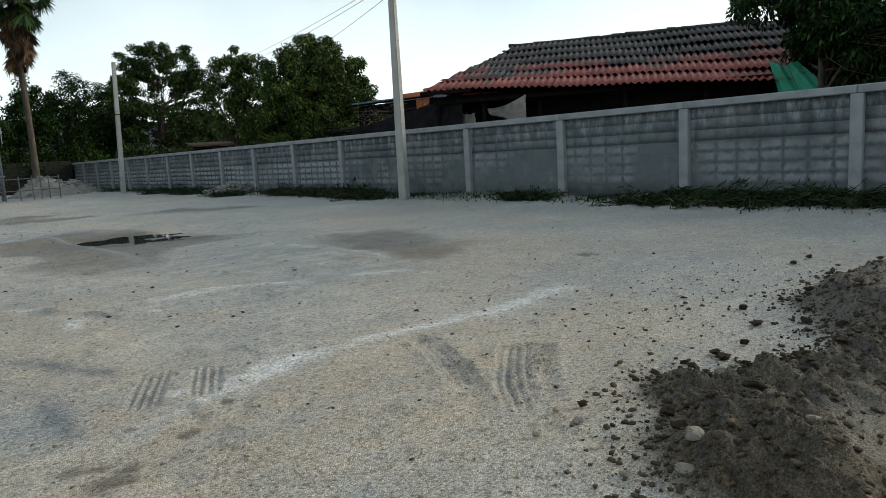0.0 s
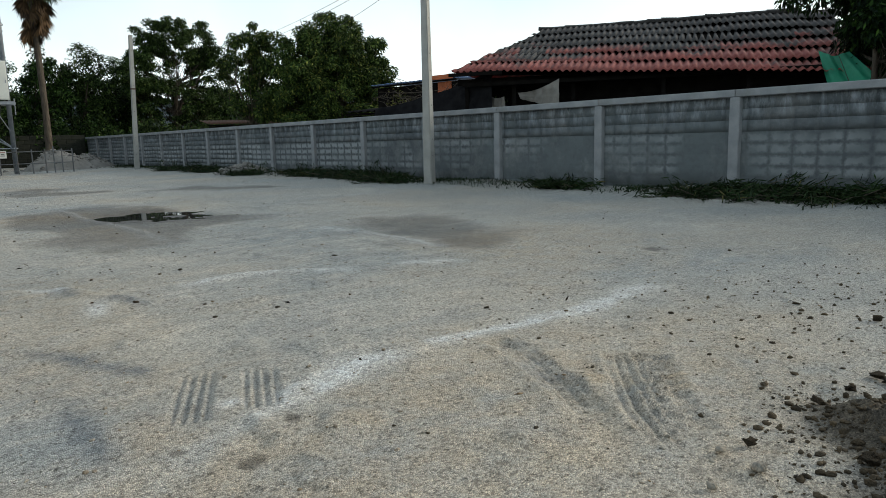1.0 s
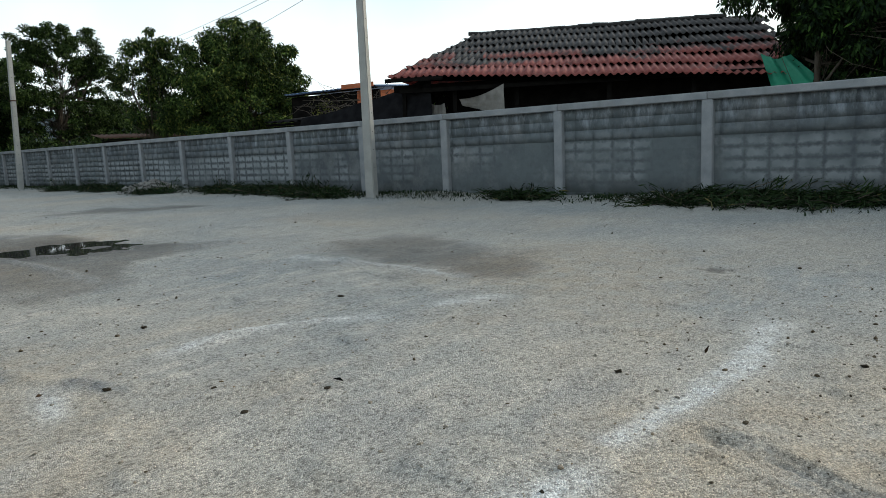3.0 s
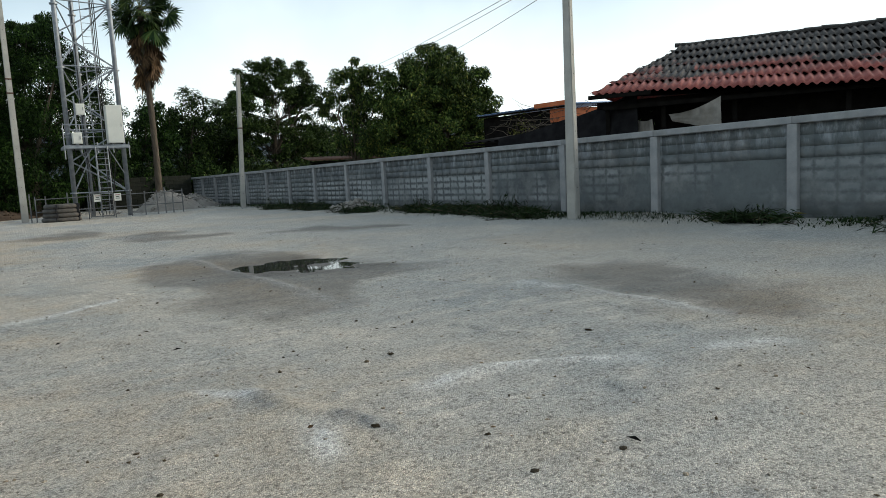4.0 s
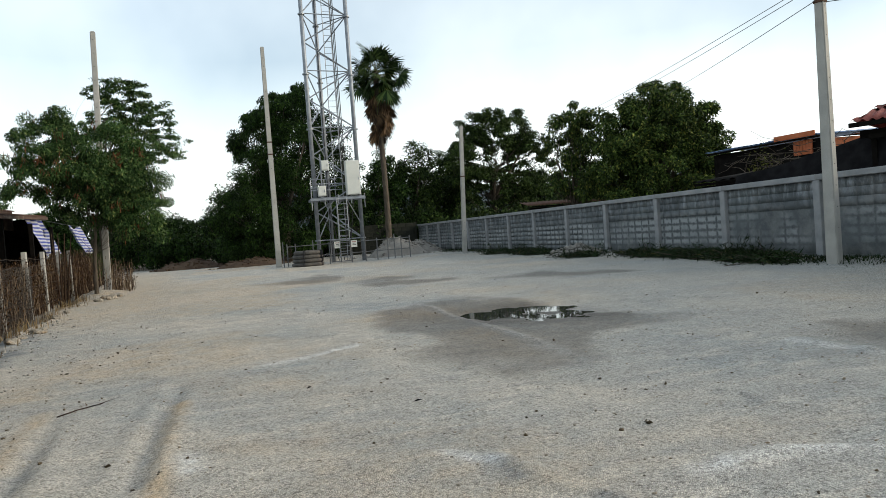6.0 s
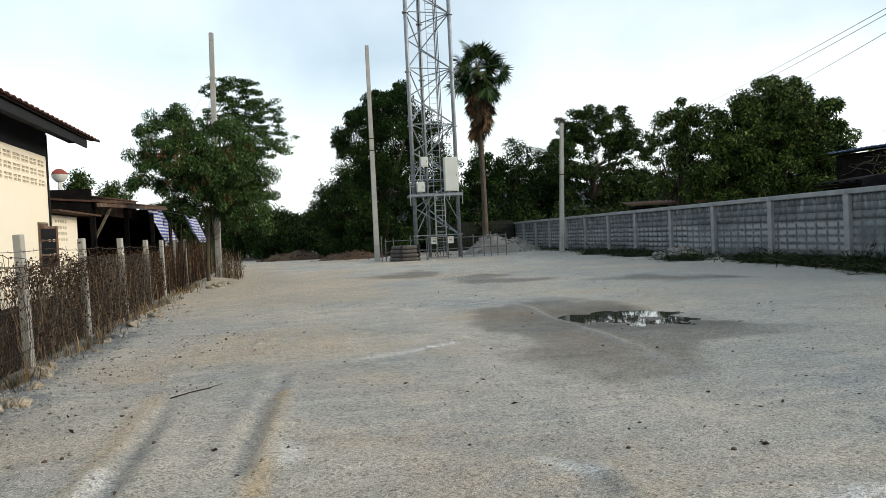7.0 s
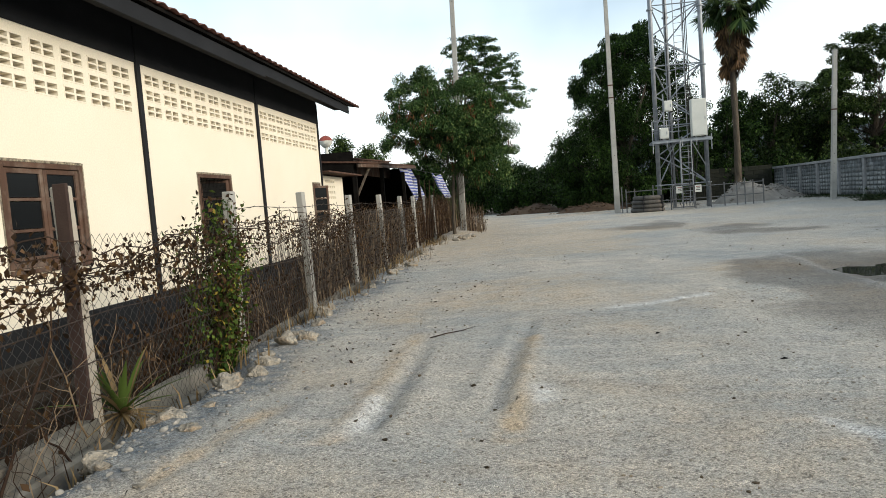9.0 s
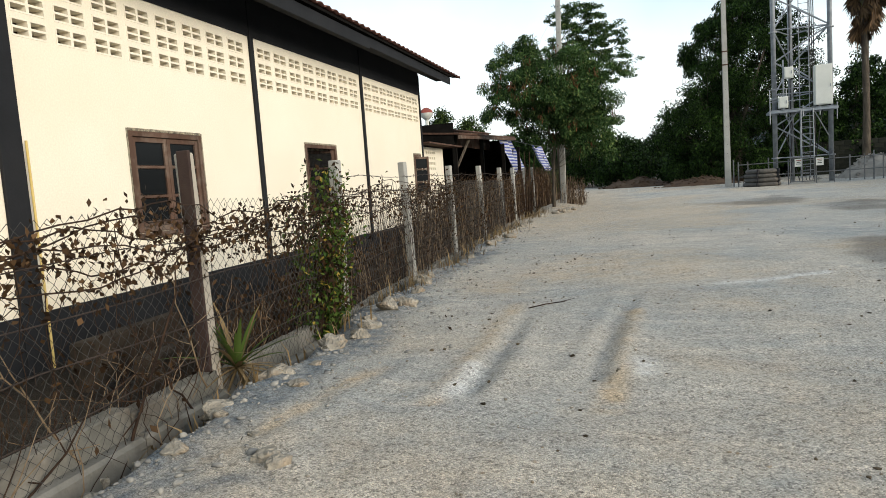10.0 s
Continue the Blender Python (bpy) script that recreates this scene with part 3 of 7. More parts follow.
def block_material(name, shade):
    """Render over blocks: bluish grey, white bloom under the coping, pale faces between dark damp joints lower down."""
    k = Nodes(name)
    n = k.n.new("ShaderNodeNewGeometry").outputs["Position"]
    z = k.n.new("ShaderNodeSeparateXYZ")
    k.put(z.inputs[0], n)
    def fold(v, start, size):
        w = k.n.new("ShaderNodeMath")
        w.operation = "FLOORED_MODULO"
        k.put(w.inputs[0], k.math("SUBTRACT", v, start))
        w.inputs[1].default_value = size
        return w.outputs[0]
    u = k.math("ABSOLUTE", k.math("SUBTRACT", fold(z.outputs["Y"], 0.0, 0.4), 0.2))
    w = k.math("ABSOLUTE", k.math("SUBTRACT", fold(z.outputs["Z"], -0.11, 0.2), 0.1))
    edge = k.math("MINIMUM", k.math("SUBTRACT", 0.2, u), k.math("SUBTRACT", 0.1, w))
    edge = k.math("ADD", edge, k.span(k.noise(9, 5, 0.7, n), 0.2, 0.8, -0.05, 0.05))
    joint = k.span(edge, 0.060, 0.0)
    seep = k.math("MULTIPLY", k.span(k.math("ADD", k.noise(0.5, 4, 0.6, n), k.span(z.outputs["Y"], 13.0, 20.0, 0.0, 0.10)), 0.48, 0.66), k.math("MULTIPLY", k.span(z.outputs["Z"], 0.15, 0.4), k.span(z.outputs["Z"], 1.28, 1.0)))
    base = k.mix(k.math("MULTIPLY", shade(k), 0.6), (0.118, 0.134, 0.139), (0.160, 0.178, 0.183))
    base = k.mix(k.span(k.noise(0.55, 4, 0.5, n), 0.42, 0.60, 0, 0.7), base, (0.074, 0.083, 0.090))
    base = k.mix(k.span(k.noise(1.1, 6, 0.7, n), 0.50, 0.66, 0, 0.75), base, (0.195, 0.203, 0.203))
    base = k.mix(k.span(k.noise(7.0, 5, 0.7, n), 0.45, 0.75, 0, 0.45), base, (0.075, 0.083, 0.090))
    bloom = k.math("MULTIPLY", k.span(z.outputs["Z"], 1.15, 1.62), k.span(k.noise(5.0, 6, 0.72, n, (1, 1, 0.35)), 0.47, 0.66))
    base = k.mix(k.math("MULTIPLY", bloom, 0.8), base, (0.36, 0.39, 0.42))
    base = k.mix(k.math("MULTIPLY", seep, k.span(joint, 1.0, 0.0, 0.0, 0.85)), base, (0.30, 0.32, 0.325))
    base = k.mix(k.math("MULTIPLY", joint, k.math("ADD", 0.01, k.math("MULTIPLY", seep, 0.72))), base, (0.070, 0.077, 0.082))
    base = k.mix(k.math("MULTIPLY", k.span(z.outputs["Z"], 0.42, 0.1), k.span(k.noise(1.7, 5, 0.6, n), 0.4, 0.6, 0.2, 0.9)), base, (0.048, 0.054, 0.052))
    k.bump(k.noise(40, 5, 0.6, n), 0.5, 0.01)
    return k.done(base, 0.93, 0, 0.2)


BLOCK = block_material("cement_block", lambda k: k.math("MULTIPLY", k.random(), 0.6))
BLOCK_FAR = block_material("cement_block_far", lambda k: k.island())
RENDER = block_material("damp_mortar", lambda k: k.math("MULTIPLY", k.noise(0.8), 0.7))


def build_wall():
    wall = thing("wall_east", 0, 0, 0, label="grey cement-block boundary wall with concrete posts and coping", category="wall", kind="structure")
    y0, y1 = -20.0, 52.0
    part("panel", box(WALL_X + 0.062, y0, -0.5, WALL_X + 0.16, y1, WALL_TOP - 0.04), RENDER, wall)
    post = mesh_box("post", -0.10, -0.095, -0.5, 0.10, 0.095, WALL_TOP - 0.133, 0.014, CONCRETE)
    beam = mesh_box("coping", -0.10, 0.004, WALL_TOP - 0.13, 0.12, 2.996, WALL_TOP, 0.012, CONCRETE)
    for a, b in zip(POST_Y, POST_Y[1:] + [y1]):
        piece("post", post, wall, pose(WALL_X + 0.05, a, 0))
        piece("coping", beam, wall, pose(WALL_X + 0.05, a, 0) @ Matrix.Diagonal((1, (b - a) / 3.0, 1, 1)))
    return wall


WALL = build_wall()


def build_blocks():
    """Blocks stand a little proud of their damp joints."""
    rng = np.random.default_rng(5)
    one = mesh_box("block", -0.002, -0.1998, -0.0998, 0.004, 0.1998, 0.0998, 0.0004, BLOCK)
    far_co, far_fa, at = [], [], 0
    cube = np.array([[a, b, c] for a in (-0.002, 0.004) for b in (-0.1998, 0.1998) for c in (-0.0998, 0.0998)])
    quads = np.array([[0, 1, 3, 2], [0, 4, 5, 1], [2, 3, 7, 6], [0, 2, 6, 4], [1, 5, 7, 3]])
    for col in range(-50, 130):
        c = 0.4 * col + 0.2
        for row in range(9):
            z = -0.01 + 0.2 * row
            x = WALL_X + 0.062 + rng.uniform(0.0, 0.0008)
            if 3.0 < c < 27.0 and 1 <= row <= 5:
                piece("block", one, WALL, pose(x, c, z, rng.normal() * 0.1, 0, 0))
            else:
                far_co.append(cube + (x, c, z))
                far_fa.append(quads + at)
                at += 8
    tagged(part_mesh("block_work", raw_mesh("block_work", np.concatenate(far_co), np.concatenate(far_fa), BLOCK_FAR), WALL), kind="stuff")


# ---- poles and wires ----
HOLE = surface("dark_hole", (0.02, 0.02, 0.02), (0.03, 0.03, 0.03), 3.0, 0.9)
RUST = surface("rusted_iron", (0.055, 0.030, 0.022), (0.10, 0.055, 0.038), 8.0, 0.9, 0.0, 0.4, 70)


def build_pole(x, y, h, w0, w1, lean=(0, 0), label="", turn=0, band=None):
    z = on_ground(x, y)
    p = thing("utility_pole", x, y, z, turn, label, "utility pole")
    bm = bmesh.new()
    add_box(bm, -1, -1, 0, 1, 1, 1)
    for v in bm.verts:
        t = v.co.z
        w = (w0 + (w1 - w0) * t) * 0.5
        v.co = Vector((v.co.x * w + lean[0] * h * t, v.co.y * w + lean[1] * h * t, -0.4 + (h + 0.4) * t))
    bmesh.ops.bevel(bm, geom=bm.edges[:], offset=0.02, segments=2, affect="EDGES")
    part("shaft", bm, POLE_CONCRETE, p)
    hole = mesh_of("bolt_hole", [(0.012 * math.cos(a * math.pi / 3), s * 0.002, 0.012 * math.sin(a * math.pi / 3)) for s in (-1, 1) for a in range(6)],
                   [(0, 1, 2, 3, 4, 5), (11, 10, 9, 8, 7, 6)] + [(a, a + 6, (a + 1) % 6 + 6, (a + 1) % 6) for a in range(6)], HOLE)
    k = 0.7
    while k < h - 0.2:
        w = (w0 + (w1 - w0) * (k + 0.4) / (h + 0.4)) * 0.5
        piece("bolt_hole", hole, p, pose(lean[0] * k, -w + lean[1] * k, k))
        k += 0.42
    for b in band or ():
        w = (w0 + (w1 - w0) * (b + 0.4) / (h + 0.4)) * 0.5 + 0.012
        part("band", box(lean[0] * b - w, lean[1] * b - w, b - 0.03, lean[0] * b + w, lean[1] * b + w, b + 0.03, 0.005), RUST, p, "rusted steel band")
    return p


FRONT = build_pole(11.0, 14.5, 6.4, 0.24, 0.15, (0.004, 0), "tall square concrete utility pole beside the block wall", 20, (5.15, 5.9))
part("bracket", box(-0.03, -0.03, 5.82, 1.0, 0.03, 5.9, 0.006), GALV, FRONT, "galvanised steel wire bracket")
build_pole(10.56, 37.0, 6.48, 0.22, 0.17, (0.045, 0), "slim pale concrete pole far along the wall", 0, (3.9,))
build_pole(1.34, 38.5, 10.9, 0.28, 0.18, (0.0, 0), "tall bare concrete pole beside the lattice tower", 0, (5.6, 6.2))
build_pole(-4.38, 27.0, 8.1, 0.19, 0.14, (0.023, 0), "concrete pole rising through a feathery tree", 0)

WIRE = surface("black_cable", (0.02, 0.02, 0.022), (0.035, 0.035, 0.037), 3.0, 0.6)


def build_wire(a, b, sag, label="black overhead cable strung from the concrete pole"):
    a, b = Vector(a), Vector(b)
    pts = [a.lerp(b, i / 16) - Vector((0, 0, sag * 4 * (i / 16) * (1 - i / 16))) for i in range(17)]
    o = thing("overhead_cable", *a, 0, label, "cable", "overhead cables")
    part("strand", tube([p - a for p in pts], 0.008, 5), WIRE, o)
    return o


build_wire((11.00, 14.50, 5.57), (20.65, 42.00, 7.91), 0.12)
build_wire((10.99, 14.50, 5.46), (21.23, 42.00, 7.83), 0.12)
build_wire((10.87, 14.50, 5.13), (24.46, 42.00, 8.08), 0.12)
build_wire((11.07, 14.4, 5.1), (24.0, 7.0, 6.2), 0.35)


# ---- trees ----
LEAF_MANGO = leafy("mango_leaves", (0.010, 0.023, 0.007), (0.120, 0.180, 0.040), (0.20, 0.22, 0.05), 0.08)
LEAF_FEATHER = leafy("feathery_leaves", (0.012, 0.032, 0.010), (0.105, 0.185, 0.055), (0.15, 0.19, 0.06), 0.08)
LEAF_DARK = leafy("dark_leaves", (0.003, 0.011, 0.003), (0.046, 0.092, 0.017))
# the broadleaf tree's shadow side, put into its leaf colour
LEAF_SHADE = leafy("shaded_green_leaves", (0.003, 0.010, 0.004), (0.030, 0.066, 0.012), (0.06, 0.12, 0.02), 0.05)
LEAF_PALM = leafy("palm_leaves", (0.008, 0.020, 0.007), (0.055, 0.090, 0.026))
PETIOLE = leafy("yellow_green_stalks", (0.09, 0.10, 0.025), (0.20, 0.19, 0.05))
LEAF_PALE = leafy("pale_leaves", (0.008, 0.020, 0.006), (0.088, 0.135, 0.033))
LEAF_DEAD = leafy("dead_palm_leaves", (0.030, 0.020, 0.012), (0.150, 0.092, 0.046))
LEAF_DRY = leafy("withered_leaves", (0.020, 0.012, 0.007), (0.105, 0.060, 0.028))
POD = leafy("brown_pods", (0.10, 0.040, 0.020), (0.19, 0.085, 0.04))
STRAW = leafy("dry_straw", (0.16, 0.11, 0.055), (0.34, 0.25, 0.13))
GRASS = leafy("green_grass", (0.009, 0.021, 0.006), (0.024, 0.043, 0.012), (0.11, 0.10, 0.04), 0.04)


def build_tree(name, x, y, trunk, crown, material, seed, leaves=9000, size=(0.22, 0.09), clumps=60, clump=0.9, droop=0.3, label="", pods=0, flat=0.8, open_air=0.0, z=0.0):
    """crown: lobes (cx, cy, cz, rx, ry, rz); trunk: (height, radius). Leaves sit in tufts at the ends of the limbs."""
    rng = np.random.default_rng(seed)
    t = thing(name, x, y, z, 0, label, "tree")
    h, r = trunk
    pts = [(0, 0, -0.4)]
    for i in range(1, 6):
        pts.append((rng.normal() * 0.04 * h * i / 5, rng.normal() * 0.04 * h * i / 5, h * i / 5))
    part("trunk", tube(pts, [r * 1.3, r, r * 0.9, r * 0.8, r * 0.7, r * 0.55], 9), BARK, t, smooth=True)
    vol = np.array([l[3] * l[4] * l[5] for l in crown]) ** 0.8
    cents, weight = [], []
    for w in rng.choice(len(crown), clumps, p=vol / vol.sum()):
        cx, cy, cz, rx, ry, rz = crown[w]
        d = rng.normal(size=3)
        d /= np.linalg.norm(d)
        rad = rng.uniform(0.12 + open_air, 1.0) ** 0.45 * rng.uniform(0.85, 1.07)
        cents.append((cx + d[0] * rx * rad, cy + d[1] * ry * rad, cz + d[2] * rz * rad))
    ends = np.array(cents)
    ends = ends[ends[:, 2] > h * 0.3]
    order = rng.permutation(len(ends))
    for c in ends[order[:6]]:
        s = np.array(pts[rng.integers(3, 6)])
        mid = (s + c) / 2 + rng.normal(size=3) * 0.1 * np.linalg.norm(c - s)
        part("limb", tube([s, mid, c], [r * 0.45, r * 0.28, r * 0.08], 6, False), BARK, t, smooth=True)
    lines = []
    for c in ends[order[:110]]:
        s = np.array(pts[rng.integers(2, 6)])
        k = np.linspace(0, 1, 6)[:, None]
        bend = rng.normal(size=3) * 0.12 * np.linalg.norm(c - s)
        lines.append(s * (1 - k) + c * k + bend * (k * (1 - k) * 4))
    tagged(part_mesh("branchwork", stems_mesh("branchwork", lines, r * 0.11, BARK, 0.25), t), kind="stuff")
    per = leaves / clumps
    all_c, aims = [], []
    for c in cents:
        k = int(per * rng.uniform(0.5, 1.5))
        d = rng.normal(size=(k, 3))
        d /= np.linalg.norm(d, axis=1)[:, None]
        rad = rng.uniform(0, 1, k)[:, None] ** 0.45 * clump * rng.uniform(0.55, 1.1)
        q = d * rad * (1, 1, flat)
        all_c.append(q + c)
        aims.append(d)
    part_mesh("crown", leaf_mesh("crown", np.concatenate(all_c), seed + 1, *size, material, droop, np.concatenate(aims)), t)
    if pods:
        base = np.array(cents)[rng.integers(0, clumps, pods)] + rng.normal(size=(pods, 3)) * 0.18
        many = (base[:, None] + rng.normal(size=(pods, 9, 3)) * (0.06, 0.06, 0.10)).reshape(-1, 3)
        tagged(part_mesh("pod_work", leaf_mesh("pod_work", many, seed + 2, 0.20, 0.03, POD, 1.6), t, "clusters of brown hanging pods"), kind="stuff")
    return t


build_tree("mango_tree", 20.6, 34.0, (2.6, 0.3), [(-0.2, 0, 4.0, 3.9, 3.4, 3.3), (-0.1, 0, 5.7, 3.0, 2.6, 2.35), (-1.9, 0, 5.3, 2.0, 2.2, 2.1), (1.9, 0, 4.2, 1.75, 2.4, 2.6), (-2.6, 0, 3.0, 2.0, 2.2, 2.0)],
           LEAF_MANGO, 11, 120000, (0.19, 0.070), 520, 0.55, 0.30, "dense round dark-green mango tree behind the wall")
build_tree("small_mango_tree", 17.0, 37.0, (2.6, 0.16), [(0.2, 0, 6.2, 1.4, 1.2, 1.2), (-0.6, 0, 5.0, 1.3, 1.2, 1.0), (0.5, 0, 3.6, 1.7, 1.5, 1.4)],
           LEAF_MANGO, 21, 22000, (0.18, 0.068), 130, 0.42, 0.30, "smaller sparse green tree beside the mango tree", open_air=0.2)
build_tree("feathery_tree", -4.45, 25.7, (3.2, 0.055), [(-0.2, 0, 3.7, 1.9, 1.5, 1.0), (-1.15, 0, 4.75, 0.95, 1.0, 1.05), (0.5, 0, 4.25, 1.5, 1.2, 0.9), (0.2, 0, 3.0, 1.6, 1.2, 0.9), (1.4, 0, 2.4, 1.0, 1.0, 1.0), (-1.8, 0, 3.15, 0.7, 0.9, 0.35), (0.9, 0, 3.2, 1.3, 1.2, 0.9)],
           LEAF_FEATHER, 12, 110000, (0.105, 0.030), 400, 0.32, 0.45, "feathery green tree with brown seed pods by the fence", pods=130, flat=0.8)
build_tree("umbrella_tree", -5.5, 33.5, (6.0, 0.09), [(0.9, 0, 7.5, 1.5, 1.3, 0.7), (1.6, 0, 6.7, 1.7, 1.4, 0.75), (2.2, 0, 5.6, 1.2, 1.2, 0.9), (0.5, 0, 6.2, 1.4, 1.2, 0.8)],
           LEAF_FEATHER, 22, 19000, (0.13, 0.045), 260, 0.30, 0.1, "airy layered tree with spreading lacy branches", flat=0.35)
build_tree("bushy_tree", 2.2, 48.0, (4.0, 0.35), [(0, 0, 3.6, 4.0, 3.0, 3.8), (1.2, 0, 7.6, 2.4, 2.2, 3.0), (-2.2, 0, 2.6, 2.6, 2.5, 2.6), (3.0, 0, 5.0, 2.6, 2.4, 4.3), (-1.0, 0, 6.0, 2.0, 2.0, 2.4), (0.6, 0, 9.0, 1.6, 1.6, 1.6)],
           LEAF_DARK, 13, 130000, (0.17, 0.062), 520, 0.72, 0.4, "tall dark-green bushy tree behind the lattice tower")
build_tree("drooping_tree", 1.0, 49.0, (6.5, 0.2), [(0.3, 0, 8.8, 1.2, 1.0, 1.2), (-1.2, 0, 7.6, 0.6, 0.6, 0.9), (1.6, 0, 10.2, 1.1, 1.0, 0.9), (2.8, 0, 10.6, 0.8, 0.8, 0.7)],
           LEAF_DARK, 23, 18000, (0.20, 0.062), 90, 0.5, 0.9, "tall tree with drooping leafy branch tips")
build_tree("rain_tree", 19.6, 56.0, (6.0, 0.3), [(0.5, 0, 9.0, 3.6, 3.0, 2.1), (-2.6, 0, 6.4, 2.0, 2.6, 2.0), (3.0, 0, 7.4, 2.0, 2.6, 1.4), (0.5, 0, 4.4, 4.2, 2.6, 2.0)],
           LEAF_PALE, 14, 62000, (0.22, 0.09), 380, 0.62, 0.2, "light-leaved spreading tree beyond the far wall", flat=0.6, open_air=0.1)
build_tree("broadleaf_tree", 17.3, 6.6, (3.2, 0.09), [(0.4, -1.2, 2.9, 1.0, 1.7, 1.4), (0.2, 0.4, 4.3, 0.8, 1.0, 0.5), (0.0, 1.5, 4.3, 0.6, 0.7, 0.35), (1.6, 0.2, 2.7, 1.2, 1.2, 1.4), (1.0, -3.4, 3.4, 1.6, 1.6, 2.0), (0.1, -0.4, 3.6, 0.8, 1.0, 0.8), (1.2, -2.4, 3.0, 1.6, 1.8, 1.7), (0.6, -0.9, 1.8, 0.9, 1.3, 0.9)],
           LEAF_SHADE, 16, 90000, (0.18, 0.060), 320, 0.48, 0.6, "dark broadleaf tree overhanging the wall beside the old roof")
for i, (x, y, hh, w, m) in enumerate([(10.4, 57, 8.2, 2.6, LEAF_DARK), (13.4, 58, 8.9, 2.8, LEAF_PALE), (16.0, 60, 6.5, 3.4, LEAF_DARK), (7.0, 56, 6.0, 3.0, LEAF_DARK), (24.0, 58, 6.6, 3.6, LEAF_DARK),
                                       (28.5, 60, 6.0, 4.0, LEAF_DARK), (23.5, 46, 4.6, 3.2, LEAF_PALE), (-5.6, 62, 4.2, 3.4, LEAF_DARK), (-1.6, 60, 4.6, 3.2, LEAF_DARK), (-9.5, 60, 3.9, 3.4, LEAF_DARK), (-13.0, 56, 5.0, 3.0, LEAF_DARK), (-20.9, 60, 7.6, 1.6, LEAF_PALE), (-18.3, 60, 7.0, 1.5, LEAF_PALE)]):
    build_tree("thicket_tree", x, y, (hh * 0.5, 0.18), [(0, 0, hh * 0.42, w, w * 0.8, hh * 0.42), (0.4, 0, hh * 0.72, w * 0.6, w * 0.6, hh * 0.27)], m, 60 + i, 15000, (0.26, 0.105), 150, 0.75, 0.3,
               "tree in the dark green thicket beyond the yard")


def build_shrub(name, x, y, w, d, h, material, seed, leaves, size, label):
    """A low mass of stems and leaves."""
    rng = np.random.default_rng(seed)
    t = thing(name, x, y, on_ground(x, y), 0, label, "shrub")
    n = max(12, leaves // 120)
    a = np.stack([rng.uniform(-w, w, n), rng.uniform(-d, d, n), np.zeros(n) - 0.05], -1)
    tops = np.stack([a[:, 0] * 1.05 + rng.normal(size=n) * 0.15, a[:, 1] * 1.05 + rng.normal(size=n) * 0.15, h * rng.uniform(0.45, 1.0, n) * (1 - 0.45 * (np.abs(a[:, 0]) / w) ** 2)], -1)
    k = np.linspace(0, 1, 5)[None, :, None]
    part_mesh("underwood", stems_mesh("underwood", a[:, None] * (1 - k) + tops[:, None] * k + rng.normal(size=(n, 5, 3)) * 0.04, 0.012, BARK, 0.4), t)["kind"] = "stuff"
    pick = rng.integers(0, n, leaves)
    f = rng.uniform(0.12, 1.0, leaves)[:, None] ** 0.7
    p = a[pick] * (1 - f) + tops[pick] * f + rng.normal(size=(leaves, 3)) * (0.16 * min(1, h))
    p[:, 2] = np.abs(p[:, 2])
    part_mesh("foliage", leaf_mesh("foliage", p, seed + 1, *size, material, 0.3), t)
    return t


for i, (x, y, w, d, h, m) in enumerate([(-7.5, 55, 4.5, 2, 3.4, LEAF_DARK), (-2.5, 54, 4.0, 2, 2.6, LEAF_DARK), (2.0, 53, 4.0, 1.6, 2.8, LEAF_DARK), (7.5, 53.5, 3.5, 1.5, 3.4, LEAF_DARK), (12.0, 54, 3.5, 1.6, 3.4, LEAF_DARK), (16.5, 52, 3.5, 1.6, 3.2, LEAF_PALE), (21.0, 50, 3.5, 2.0, 3.2, LEAF_PALE)]):
    build_shrub("thicket_shrub", x, y, w, d, h, m, 90 + i, 12000, (0.26, 0.10), "dense dark shrubbery closing the end of the yard")
build_shrub("wall_creeper", 13.9, 15.3, 0.7, 0.4, 2.35, LEAF_PALE, 97, 900, (0.12, 0.05), "green shrub growing behind the wall beside the old house")
build_shrub("roof_weed", 14.2, 19.7, 0.75, 0.4, 3.05, leafy("yellow_green_leaves", (0.06, 0.07, 0.015), (0.22, 0.22, 0.05)), 98, 3000, (0.11, 0.04), "yellow-green weeds growing over the collapsed shed")


